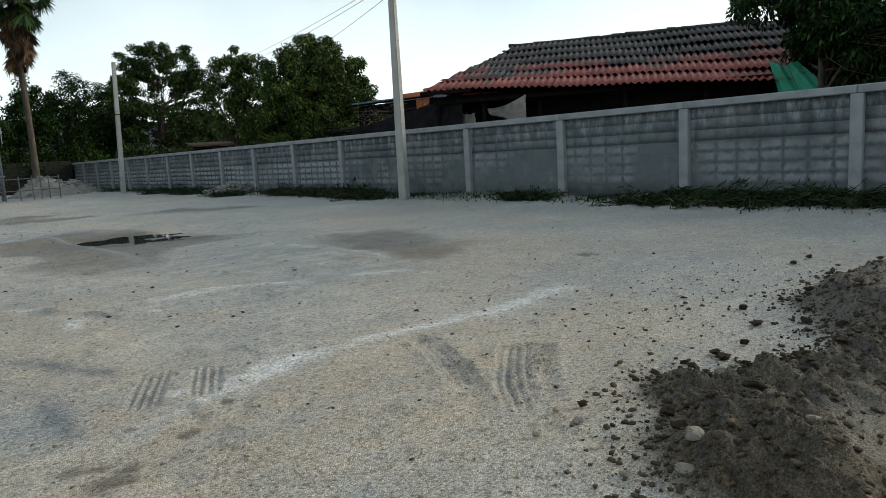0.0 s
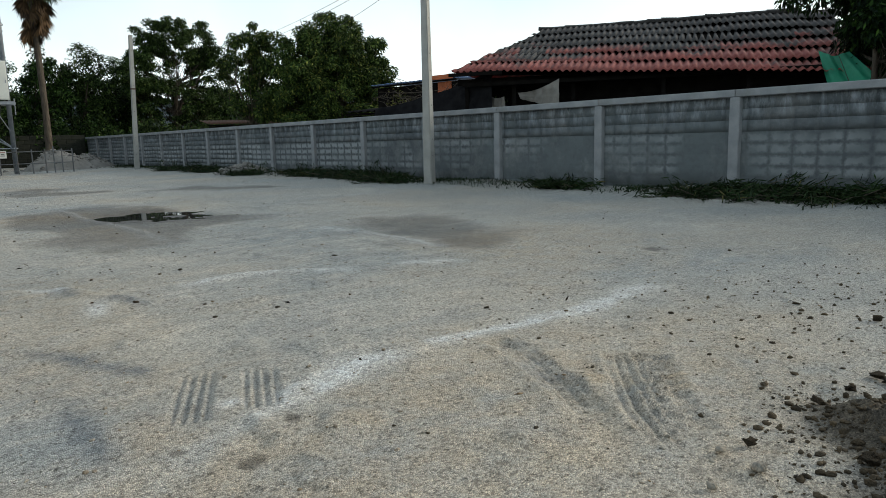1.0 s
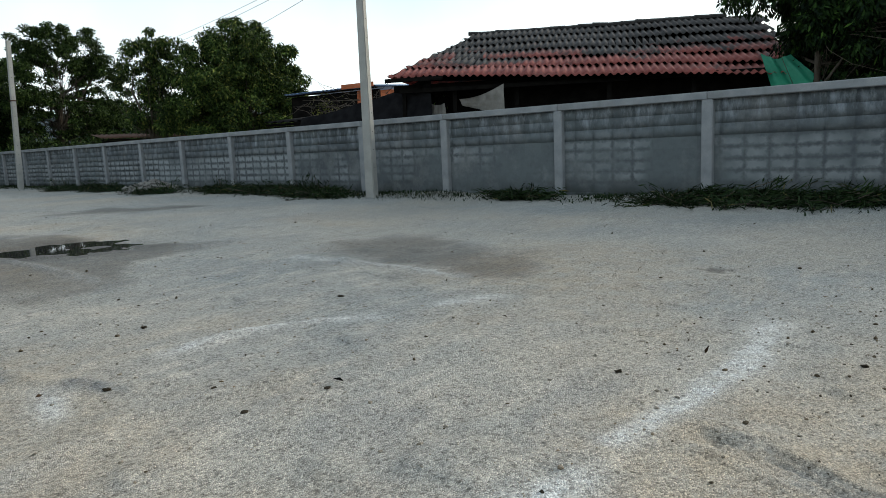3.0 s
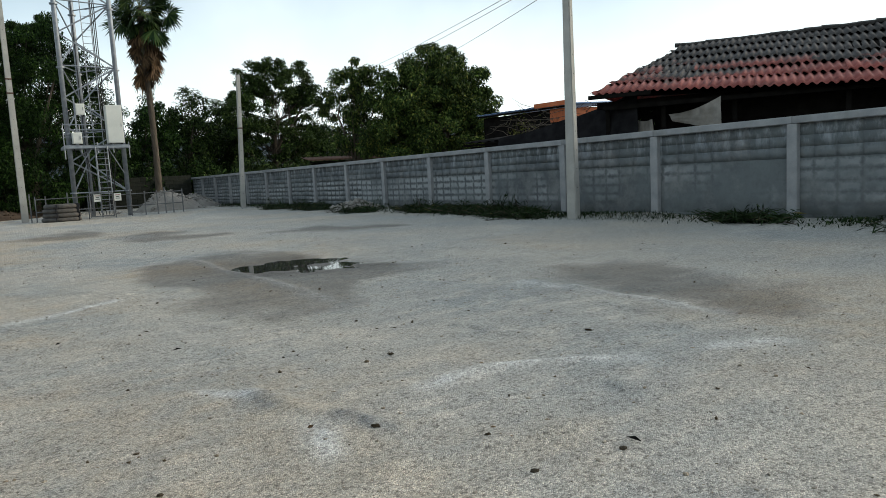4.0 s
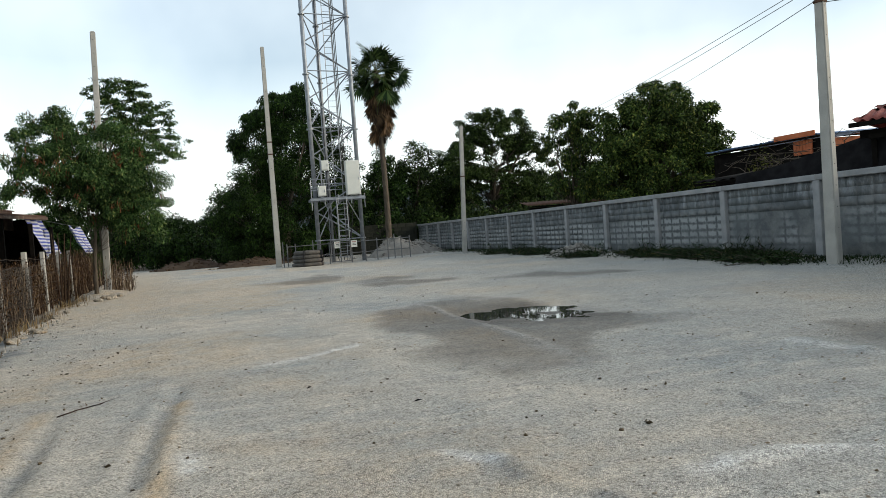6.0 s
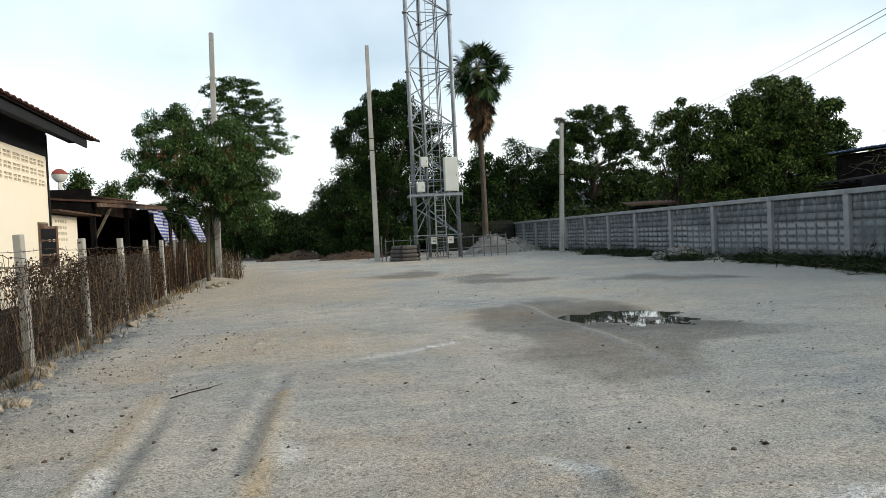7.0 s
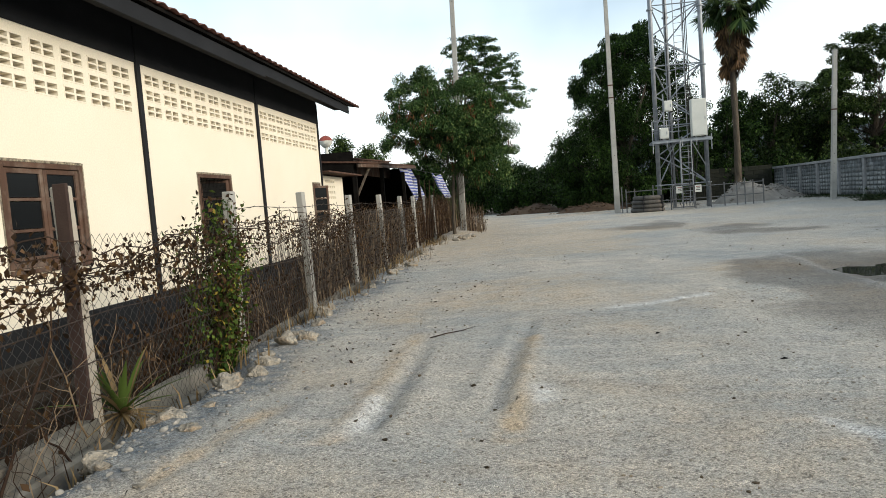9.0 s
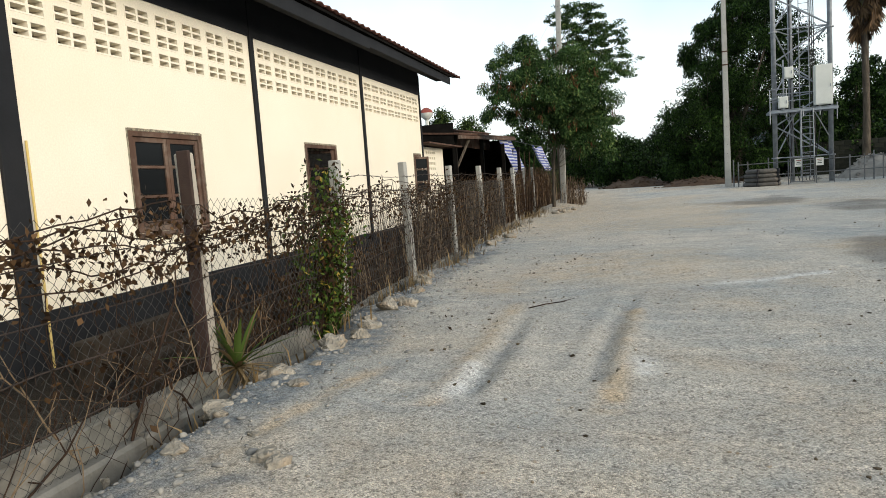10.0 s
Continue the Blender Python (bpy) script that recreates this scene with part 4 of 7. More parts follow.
# ---- sugar palm ----
def build_palm(x, y, h, reach, seed, label, fans=40, trunk=0.2):
    rng = np.random.default_rng(seed)
    p = thing("sugar_palm", x, y, 0, 0, label, "palm tree")
    n = 26
    pts = [(0.05 * math.sin(i * 0.2), 0, -0.4 + (h + 0.4) * i / n) for i in range(n + 1)]
    part("trunk", tube(pts, [trunk * (1.25 - 0.35 * min(1, i / 8)) * (1.06 if i % 2 else 0.97) for i in range(n + 1)], 10), BARK, p, smooth=True)
    green, dry = [[], []], [[], []]
    stalks = []

    def fan(base, aim, stalk, blade, store, fold, turn=4.7, count=24):
        """A petiole and its round fan of stiff pleated blades."""
        aim = aim / np.linalg.norm(aim)
        bow = np.array((0, 0, -0.16 * stalk * (1.2 - aim[2])))
        tip = base + aim * stalk + bow
        stalks.append(np.array([base, base + aim * stalk * 0.5 + bow * 0.2, tip]))
        aim = aim + np.array((0, 0, -0.35 * fold))
        aim /= np.linalg.norm(aim)
        side = np.cross(aim, (0.13, 0.05, 1.0))
        side /= np.linalg.norm(side) + 1e-9
        up = np.cross(side, aim)
        tilt = rng.normal() * 0.9
        s2 = side * math.cos(tilt) + up * math.sin(tilt)
        face = np.cross(aim, s2)
        for j in range(count):
            a = (j / (count - 1) - 0.5) * turn
            d = aim * math.cos(a) + s2 * math.sin(a) + face * 0.22 * math.cos(a * 0.7)
            d[2] -= fold * (0.2 + 0.18 * abs(a))
            d /= np.linalg.norm(d)
            q = np.cross(d, face)
            q /= np.linalg.norm(q) + 1e-9
            ln = blade * rng.uniform(0.8, 1.12) * (1 - 0.10 * abs(a) / 2.3)
            w = ln * turn / count * 0.30
            m = tip + d * ln * 0.55
            e = tip + d * ln + np.array((0, 0, -0.10 * blade * rng.uniform(0.3, 2.0)))
            k = len(store[0])
            lift = face * (0.02 if j % 2 else -0.02)
            store[0] += [tip, m + q * w + lift, m - q * w + lift, e]
            store[1] += [(k, k + 1, k + 2), (k + 1, k + 3, k + 2)]

    for i in range(fans):
        f = (i + 0.5) / fans
        a = i * 2.39996 + rng.normal() * 0.25
        u = 0.95 - 1.75 * f + rng.normal() * 0.10
        c = math.sqrt(max(0.04, 1 - min(1.0, u * u)))
        size = reach * rng.uniform(0.85, 1.12)
        fan(np.array((0.0, 0, h - 0.25 + 0.3 * u)), np.array((c * math.cos(a), c * math.sin(a), u)), size * rng.uniform(0.18, 0.62), size * 0.43, green, 0.12 + 0.95 * max(0.0, 0.35 - u), 4.2)
    for i in range(48):
        a = rng.uniform(0, 2 * math.pi)
        z = h - 0.5 - 2.4 * i / 48
        wide = 0.55 - 0.25 * i / 48
        fan(np.array((0.0, 0, z)), np.array((wide * math.cos(a), wide * math.sin(a), -0.8)), reach * 0.40, reach * rng.uniform(0.30, 0.44), dry, 1.7, 3.0, 14)
    part_mesh("fronds", raw_mesh("fronds", green[0], green[1], LEAF_PALM), p)
    part_mesh("dead_skirt", raw_mesh("dead_skirt", dry[0], dry[1], LEAF_DEAD), p, "skirt of dry brown hanging fronds")
    part_mesh("stalk_work", stems_mesh("stalk_work", stalks, 0.026, PETIOLE, 0.6), p)["kind"] = "stuff"
    return p


build_palm(8.5, 46.0, 11.5, 2.35, 31, "tall sugar palm with a brown skirt of dead fronds", 54, 0.19)
build_palm(18.6, 64.0, 7.6, 2.9, 32, "short fan palm standing in the thicket", 26, 0.18)
build_palm(-2.2, 95.0, 6.6, 3.4, 33, "distant palm showing above the hedge", 20, 0.2)


# ---- lattice tower and what stands round it ----
def flat_bar(a, b, r=0.03):
    return tube([a, b], r, 5)


def build_tower():
    t = thing("lattice_tower", 4.5, 39.7, on_ground(4.5, 39.7), 0, "galvanised three-legged lattice tower with an equipment platform", "tower")
    legs = [(-1.08, -0.7), (1.25, -0.4), (-0.15, 1.3)]
    top = 19.0
    for x, y in legs:
        leg = part("leg", tube([(x, y, -0.2), (x, y, top)], 0.105, 12), GALV, t, smooth=True)
        for z in (1.2, 3.9, 6.9, 9.7, 12.75):
            tagged(adopt(new("flange", FLANGE), leg)).matrix_basis = pose(x, y, z)
    z = 1.2
    i = 0
    while z < top - 1.4:
        for a in range(3):
            (ax, ay), (bx, by) = legs[a], legs[(a + 1) % 3]
            if i % 2 == 0:
                part("ring_bar", flat_bar((ax, ay, z), (bx, by, z), 0.028), GALV, t)
            p, q = ((ax, ay, z), (bx, by, z + 1.45)) if (i + a) % 2 else ((bx, by, z), (ax, ay, z + 1.45))
            part("diagonal_brace", flat_bar(p, q, 0.034), GALV, t)
        z += 1.45
        i += 1
    for s in (-0.2, 0.2):
        part("ladder_rail", flat_bar((0.25 + s, -0.05, 0.2), (0.25 + s, -0.05, top), 0.02), GALV, t)
    rung = bpy.data.meshes.new("ladder_rung")
    bm = tube([(-0.2, 0, 0), (0.2, 0, 0)], 0.012, 5)
    bm.to_mesh(rung)
    bm.free()
    rung.materials.append(GALV)
    for k in range(60):
        piece("ladder_rung", rung, t, pose(0.25, -0.05, 0.4 + k * 0.31))
    for s in (-0.32, 0.55, 0.63, 0.71):
        part("feeder_cable", flat_bar((s, 0.15, 0.3), (s * 0.9, 0.15, top), 0.022), WIRE, t, "black feeder cable")
    # platform with its rail, hangers and lower steps
    for y in (-1.0, -0.55, 0.2):
        part("platform_beam", box(-1.35, y - 0.035, 3.22, 1.45, y + 0.035, 3.34, 0.01), GALV, t)
    part("platform_deck", box(-1.3, -1.05, 3.345, 1.4, 0.3, 3.375, 0.005), GALV, t)
    for x in (-1.3, -0.62, 0.05, 0.72, 1.4):
        part("hanger", flat_bar((x, -1.02, 2.75 if x in (-1.3, 1.4) else 3.0), (x, -1.02, 4.3 if x < 0 else 3.5), 0.022), GALV, t)
    for z in (3.75, 4.3):
        part("guard_rail", flat_bar((-1.3, -1.02, z), (0.0, -1.02, z), 0.02), GALV, t)
    for x in (-0.05, 0.45):
        part("stair_rail", flat_bar((x, -1.15, 0.1), (x, -1.05, 3.3), 0.028), GALV, t)
    step = mesh_box("step", -0.25, -0.06, -0.012, 0.25, 0.06, 0.012, 0.003, GALV)
    for k in range(11):
        piece("step", step, t, pose(0.2, -1.14 + 0.01 * k, 0.3 + 0.27 * k))
    part("knee_brace", flat_bar((-1.08, -0.7, 1.9), (-0.2, -1.0, 3.2), 0.025), GALV, t)
    part("knee_brace", flat_bar((1.25, -0.4, 1.9), (0.5, -1.0, 3.2), 0.025), GALV, t)
    for k in range(5):
        x = -0.9 + 0.45 * k
        part("cable_drop", flat_bar((x * 0.3 + 0.2, -0.5, 0.1), (x, -0.6, 3.3), 0.018), WIRE, t, "black cable")
    return t


FLANGE = bpy.data.meshes.new("flange")
_b = tube([(0, 0, -0.03), (0, 0, 0.03)], 0.175, 12)
_b.to_mesh(FLANGE)
_b.free()
FLANGE.materials.append(GALV)
build_tower()
TZ = on_ground(4.5, 39.7)


def build_cabinet(x0, z0, x1, z1, depth, label, feet=True):
    c = thing("equipment_cabinet", (x0 + x1) / 2, 38.62, z0, 0, label, "cabinet")
    w, h = x1 - x0, z1 - z0
    part("body", box(-w / 2, 0, 0.06, w / 2, depth, h, 0.015), WHITEPAINT, c)
    part("door", box(-w / 2 + 0.03, -0.025, 0.1, w / 2 - 0.03, -0.002, h - 0.04, 0.008), WHITEPAINT, c)
    part("handle", box(w / 2 - 0.10, -0.05, h * 0.45, w / 2 - 0.07, -0.027, h * 0.45 + 0.14, 0.004), GALV, c, "steel handle")
    for s in (-1, 1):
        part("foot", box(s * w * 0.35 - 0.04, 0.02, 0, s * w * 0.35 + 0.04, depth - 0.02, 0.058, 0.004), HOLE, c, "dark foot rail")
    return c


build_cabinet(5.02, TZ + 3.375, 5.72, TZ + 5.2, 0.45, "tall off-white equipment cabinet on the tower platform")
build_cabinet(3.55, TZ + 3.375, 3.95, TZ + 3.95, 0.3, "small grey-white control box on the tower platform")
BOX2 = build_cabinet(3.80, TZ + 4.68, 4.18, TZ + 5.25, 0.22, "cream control box hung on the tower rail")
part("mount_rail", box(-0.25, 0.05, -1.35, -0.19, 0.11, 0.9, 0.004), GALV, BOX2, "galvanised mounting rail")


DULLSTEEL = surface("dull_steel", (0.075, 0.080, 0.085), (0.13, 0.138, 0.145), 5.0, 0.6, 0.3, 0.1, 90, (0.10, 0.07, 0.05), 0.4)


def build_tower_fence():
    f = thing("tower_fence", 0, 0, 0, 0, "low steel fence with thin posts round the tower", "fence")
    xs = [1.55, 1.75, 2.15, 3.0, 3.8, 4.9, 5.6, 6.2, 6.75, 7.1, 7.45, 7.9]
    for i, x in enumerate(xs):
        z = on_ground(x, 37.8)
        part("post", box(x - 0.024, 37.776, z - 0.1, x + 0.024, 37.824, z + 1.12 + 0.12 * (i % 3 == 0), 0.006), DULLSTEEL, f)
    for z in (0.45, 1.0):
        part("rail", flat_bar((1.75, 37.8, TZ + z), (7.9, 37.8, TZ + z + 0.05), 0.022), DULLSTEEL, f)
    gate = part("gate_frame", box(3.85, 37.72, TZ + 0.08, 4.85, 37.745, TZ + 0.12), DULLSTEEL, f)
    for x in (3.87, 4.35, 4.83):
        part("gate_bar", flat_bar((x, 37.73, TZ + 0.05), (x, 37.73, TZ + 1.15), 0.02), DULLSTEEL, gate)
    part("gate_bar", flat_bar((3.87, 37.73, TZ + 1.15), (4.83, 37.73, TZ + 1.15), 0.02), DULLSTEEL, gate)
    for x in (4.2, 5.04):
        s = thing("warning_sign", x, 37.771, TZ + 0.93, 0, "small white sign with dark bars wired to the tower fence", "sign")
        part("plate", box(-0.15, -0.006, -0.17, 0.15, 0.006, 0.17, 0.004), WHITEPAINT, s)
        for k, w in enumerate((0.10, 0.07, 0.09)):
            part("bar", box(-w, -0.010, 0.08 - 0.075 * k, w, -0.007, 0.11 - 0.075 * k), REDROOF if k == 0 else HOLE, s)
    return f


build_tower_fence()


def build_coils():
    """Hose coiled in four layers, tied with a strap."""
    for k in range(4):
        z = on_ground(2.65, 37.2) + 0.19 * k
        o = thing("hose_coil", 2.65 + 0.03 * (k % 2), 37.2 - 0.02 * k, z, 0, "dark grey ribbed hose coiled in a stack beside the tower", "hose coil", "stacked hose coils")
        n, m = 36, 8
        vs = [((0.68 - 0.03 * k + 0.012 * (i % 2) * math.cos(b) + 0.095 * math.cos(b)) * math.cos(2 * math.pi * i / n), (0.68 - 0.03 * k + 0.095 * math.cos(b)) * math.sin(2 * math.pi * i / n), 0.095 + (0.095 + 0.008 * (i % 2)) * math.sin(b)) for i in range(n) for b in (2 * math.pi * j / m for j in range(m))]
        fs = [(i * m + j, ((i + 1) % n) * m + j, ((i + 1) % n) * m + (j + 1) % m, i * m + (j + 1) % m) for i in range(n) for j in range(m)]
        part_mesh("hose", mesh_of("hose", vs, fs, HOSE, True), o)
        for a in (-1.9, -0.6, 2.4):
            x, y = 0.68 * math.cos(a), 0.68 * math.sin(a)
            part("tie", box(-0.108, -0.02, 0.0, 0.108, 0.02, 0.196, 0.004, Matrix.Translation((x, y, 0)) @ Matrix.Rotation(a, 4, "Z")), WIRE, o, "black tie")


HOSE = surface("weathered_hose", (0.050, 0.048, 0.045), (0.095, 0.090, 0.082), 6.0, 0.7, 0, 0.3, 40, (0.14, 0.12, 0.10), 0.5)
build_coils()


# ---- heaps at the end of the yard ----
def build_heap(name, x, y, rx, ry, h, material, seed, label, category):
    n = 40
    u = np.linspace(-1.25, 1.25, n)
    U, V = np.meshgrid(u, u)
    d = np.hypot(U, V)
    bumps = fractal(U * rx + seed, V * ry, 1.3, 4, seed)
    Z = h * np.clip(1 - d ** 1.4, -0.4, 1) * (0.55 + 0.9 * bumps) - 0.03
    X, Y = x + U * rx, y + V * ry
    Z = Z + ground_height(X, Y)
    a = (np.arange(n - 1)[:, None] * n + np.arange(n - 1)).ravel()
    o = thing(name, 0, 0, 0, 0, label, category)
    part_mesh("mound", raw_mesh("mound", np.stack([X, Y, Z], -1).reshape(-1, 3), np.stack([a, a + 1, a + n + 1, a + n], -1), material, True), o)
    rng = np.random.default_rng(seed)
    k = 160
    px, py = x + rng.normal(size=k) * rx * 0.55, y + rng.normal(size=k) * ry * 0.55
    dd = np.hypot((px - x) / rx, (py - y) / ry)
    pz = ground_height(px, py) + h * np.clip(1 - dd ** 1.4, 0, 1) * (0.55 + 0.9 * fractal((px - x) + seed, (py - y), 1.3, 4, seed))
    tagged(part_mesh("rubble", stones_mesh("rubble", np.stack([px, py, pz], -1), 0.03 + 0.07 * rng.uniform(size=k) ** 2, seed, material), o), kind="stuff")
    return o


SAND = surface("grey_sand", (0.165, 0.158, 0.145), (0.255, 0.243, 0.22), 2.5, 0.95, 0, 0.6, 50, (0.15, 0.14, 0.125), 0.5, 0.02)
REDSOIL = surface("reddish_soil", (0.050, 0.033, 0.022), (0.095, 0.062, 0.040), 3.0, 0.95, 0, 0.8, 40, (0.10, 0.075, 0.05), 0.6, 0.03)
build_heap("sand_heap", 8.3, 42.5, 1.9, 1.5, 1.15, SAND, 3, "grey heap of sand and rubble beyond the tower fence", "heap")
build_heap("rubble_heap", 10.3, 45.5, 1.6, 1.3, 0.8, SAND, 4, "low grey heap of rubble near the far wall", "heap")
build_heap("soil_heap", 0.2, 44.5, 2.2, 1.2, 0.55, REDSOIL, 5, "low reddish heap of soil and dry litter", "heap")
build_heap("soil_heap", -3.6, 49.0, 2.4, 1.2, 0.6, REDSOIL, 6, "low heap of dark soil at the end of the yard", "heap")
build_heap("rubble_heap", 10.9, 25.2, 1.0, 1.2, 0.32, SAND, 7, "pale spill of rubble at the foot of the wall", "heap")


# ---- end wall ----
# block tones near black: the shadow at the yard's end, painted in
SHADED_BLOCK = surface("shaded_end_block", (0.013, 0.015, 0.011), (0.030, 0.032, 0.025), 4.0, 0.95, 0, 0.5, 40, (0.018, 0.022, 0.012), 0.7)


def build_end_wall():
    w = thing("wall_north", 0, 0, 0, label="block wall coloured dark as if shaded, closing the far end of the yard", category="wall", kind="structure")
    part("panel", box(5.5, 52.02, -0.5, 11.85, 52.16, 2.0), SHADED_BLOCK, w)
    b = mesh_box("block", -0.28, -0.02, -0.13, 0.28, 0.004, 0.13, 0.012, SHADED_BLOCK)
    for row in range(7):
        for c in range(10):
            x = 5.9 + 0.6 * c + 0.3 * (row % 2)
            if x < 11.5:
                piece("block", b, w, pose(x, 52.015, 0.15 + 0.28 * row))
    return w


build_end_wall()


# ---- cream house behind the fence ----
YAW = radians(4.45)
HOUSE_AT = (-0.24 - 4.5 * math.cos(YAW), 3.78 - 4.5 * math.sin(YAW))
MORTAR = surface("crumbling_mortar", (0.10, 0.09, 0.07), (0.42, 0.37, 0.27), 22.0, 0.95, 0, 0.9, 40, (0.10, 0.09, 0.075), 0.8, 0.01)
GLASS = Nodes("window_glass")
GLASS = GLASS.done((0.008, 0.009, 0.010), 0.2, 0.0, 0.18)
TILE = surface("brown_roof_tile", (0.085, 0.038, 0.030), (0.15, 0.07, 0.055), 3.0, 0.75, 0, 0.3, 60, (0.05, 0.04, 0.035), 0.6)


def plate(name, material, parent, u0, u1, z0, z1, holes, x_front=0.0, thick=0.14, label=""):
    """A wall slab in the plane x, along y, with openings (u0, z0, u1, z1) cut right through."""
    us = sorted({u0, u1, *(h[0] for h in holes), *(h[2] for h in holes)})
    zs = sorted({z0, z1, *(h[1] for h in holes), *(h[3] for h in holes)})

    def open_at(i, j):
        if not (0 <= i < len(us) - 1 and 0 <= j < len(zs) - 1):
            return True
        u, z = (us[i] + us[i + 1]) / 2, (zs[j] + zs[j + 1]) / 2
        return any(h[0] < u < h[2] and h[1] < z < h[3] for h in holes)

    bm = bmesh.new()
    grid = {}

    def v(i, j, s):
        key = (i, j, s)
        if key not in grid:
            grid[key] = bm.verts.new((x_front - thick * s, us[i], zs[j]))
        return grid[key]

    for i in range(len(us) - 1):
        for j in range(len(zs) - 1):
            if open_at(i, j):
                continue
            bm.faces.new((v(i, j, 0), v(i + 1, j, 0), v(i + 1, j + 1, 0), v(i, j + 1, 0)))
            bm.faces.new((v(i, j + 1, 1), v(i + 1, j + 1, 1), v(i + 1, j, 1), v(i, j, 1)))
            for di, dj, a, b in ((-1, 0, (i, j), (i, j + 1)), (1, 0, (i + 1, j + 1), (i + 1, j)), (0, -1, (i + 1, j), (i, j)), (0, 1, (i, j + 1), (i + 1, j + 1))):
                if open_at(i + di, j + dj):
                    bm.faces.new((v(*a, 0), v(*b, 0), v(*b, 1), v(*a, 1)))
    return part(name, bm, material, parent, label)


def vent_block_mesh():
    """A cement vent block with two by two slots."""
    w, h = 0.166, 0.0735
    us = [-w, -w + 0.012, -0.015, 0.015, w - 0.012, w]
    zs = [-h, -h + 0.016, -0.010, 0.010, h - 0.016, h]
    tmp = thing("tmp")
    ob = plate("vent_block", CREAM, tmp, us[0], us[-1], zs[0], zs[-1], [(us[1], zs[1], us[2], zs[2]), (us[3], zs[1], us[4], zs[2]), (us[1], zs[3], us[2], zs[4]), (us[3], zs[3], us[4], zs[4])], 0.003, 0.11)
    me = ob.data
    bpy.data.objects.remove(ob)
    bpy.data.objects.remove(tmp)
    return me


def build_window(parent, u0, z0, u1, z1, swing=0.0, leaves=2, cols=2, rows=3):
    wnd = part("window", box(-0.02, u0 + 0.004, z0 - 0.05, 0.03, u1 - 0.004, z0 - 0.004, 0.004), WOOD, parent, "brown wooden casement window with peeling frame")
    f = 0.055
    for a, b, c, d in ((u0 + 0.003, z0, u0 + f, z1 - 0.003), (u1 - f, z0, u1 - 0.003, z1 - 0.003), (u0 + f, z1 - f, u1 - f, z1 - 0.003), (u0 + f, z0, u1 - f, z0 + f)):
        part("frame_bar", box(-0.07, a, b, 0.012, c, d, 0.004), WOOD, wnd)
    for a, b, c, d in ((u0 - 0.018, z0 - 0.03, u0 + 0.002, z1 + 0.02), (u1 - 0.002, z0 - 0.03, u1 + 0.020, z1 + 0.02), (u0 + 0.004, z1 - 0.002, u1 - 0.004, z1 + 0.024)):
        part("mortar_strip", box(0.001, a, b, 0.006, c, d, 0.002), MORTAR, wnd, "crumbling grey mortar round the frame")
    n = leaves
    lw = (u1 - u0 - 2 * f) / n
    for k in range(n):
        a = u0 + f + k * lw
        m = Matrix.Translation((-0.02, a if k == 0 else a + lw, 0)) @ Matrix.Rotation(swing * (1 if k else -1), 4, "Z") @ Matrix.Translation((0.02, -(a if k == 0 else a + lw), 0))
        bm = bmesh.new()
        s = 0.05
        for p in ((a + 0.004, z0 + f + 0.003, a + s, z1 - f - 0.003), (a + lw - s, z0 + f + 0.003, a + lw - 0.004, z1 - f - 0.003), (a + s, z1 - f - s, a + lw - s, z1 - f - 0.003), (a + s, z0 + f + 0.003, a + lw - s, z0 + f + s)):
            add_box(bm, -0.045, p[0], p[1], -0.008, p[2], p[3], 0.003, m)
        for r in range(1, rows):
            z = z0 + f + (z1 - z0 - 2 * f) * r / rows
            add_box(bm, -0.04, a + s, z - 0.014, -0.012, a + lw - s, z + 0.014, 0.002, m)
        part("sash", bm, WOOD, wnd)
        for r in range(rows):
            z = z0 + f + (z1 - z0 - 2 * f) * r / rows
            part("pane", box(-0.03, a + s, z + 0.02, -0.026, a + lw - s, z + (z1 - z0 - 2 * f) / rows - 0.02, 0, m), GLASS, wnd)
        # mesh of thin security bars behind the panes
        lines = [[(-0.055, a + s + i * 0.045, z0 + f), (-0.055, a + s + i * 0.045, z1 - f)] for i in range(int((lw - 2 * s) / 0.045) + 1)]
        lines += [[(-0.055, a + s, z0 + f + i * 0.06), (-0.055, a + lw - s, z0 + f + i * 0.06)] for i in range(int((z1 - z0 - 2 * f) / 0.06) + 1)]
        part_mesh("grille", stems_mesh("grille", lines, 0.004, SHADEWOOD, 1.0, 4), wnd)
    return wnd


def tile_row(parent, name, y0, y1, x, z, slope, material, pitch=0.24, length=0.34):
    """One course of overlapping curved tiles along an eave."""
    seg = 6
    co = [(-length * t, pitch * (k / seg - 0.5), 0.035 * math.sin(math.pi * k / seg) + 0.012 * (1 - t)) for t in (0, 1) for k in range(seg + 1)]
    co += [(a, b, c - 0.014) for a, b, c in co]
    m = seg + 1
    fa = []
    for k in range(seg):
        fa += [(k, k + 1, m + k + 1, m + k), (2 * m + k + 1, 2 * m + k, 3 * m + k, 3 * m + k + 1), (k + 1, k, 2 * m + k, 2 * m + k + 1), (m + k, m + k + 1, 3 * m + k + 1, 3 * m + k)]
    me = mesh_of(name, co, fa, material, True)
    y = y0
    while y < y1:
        piece(name, me, parent, pose(x, y + pitch / 2, z, 0, slope, 0))
        y += pitch * 0.98


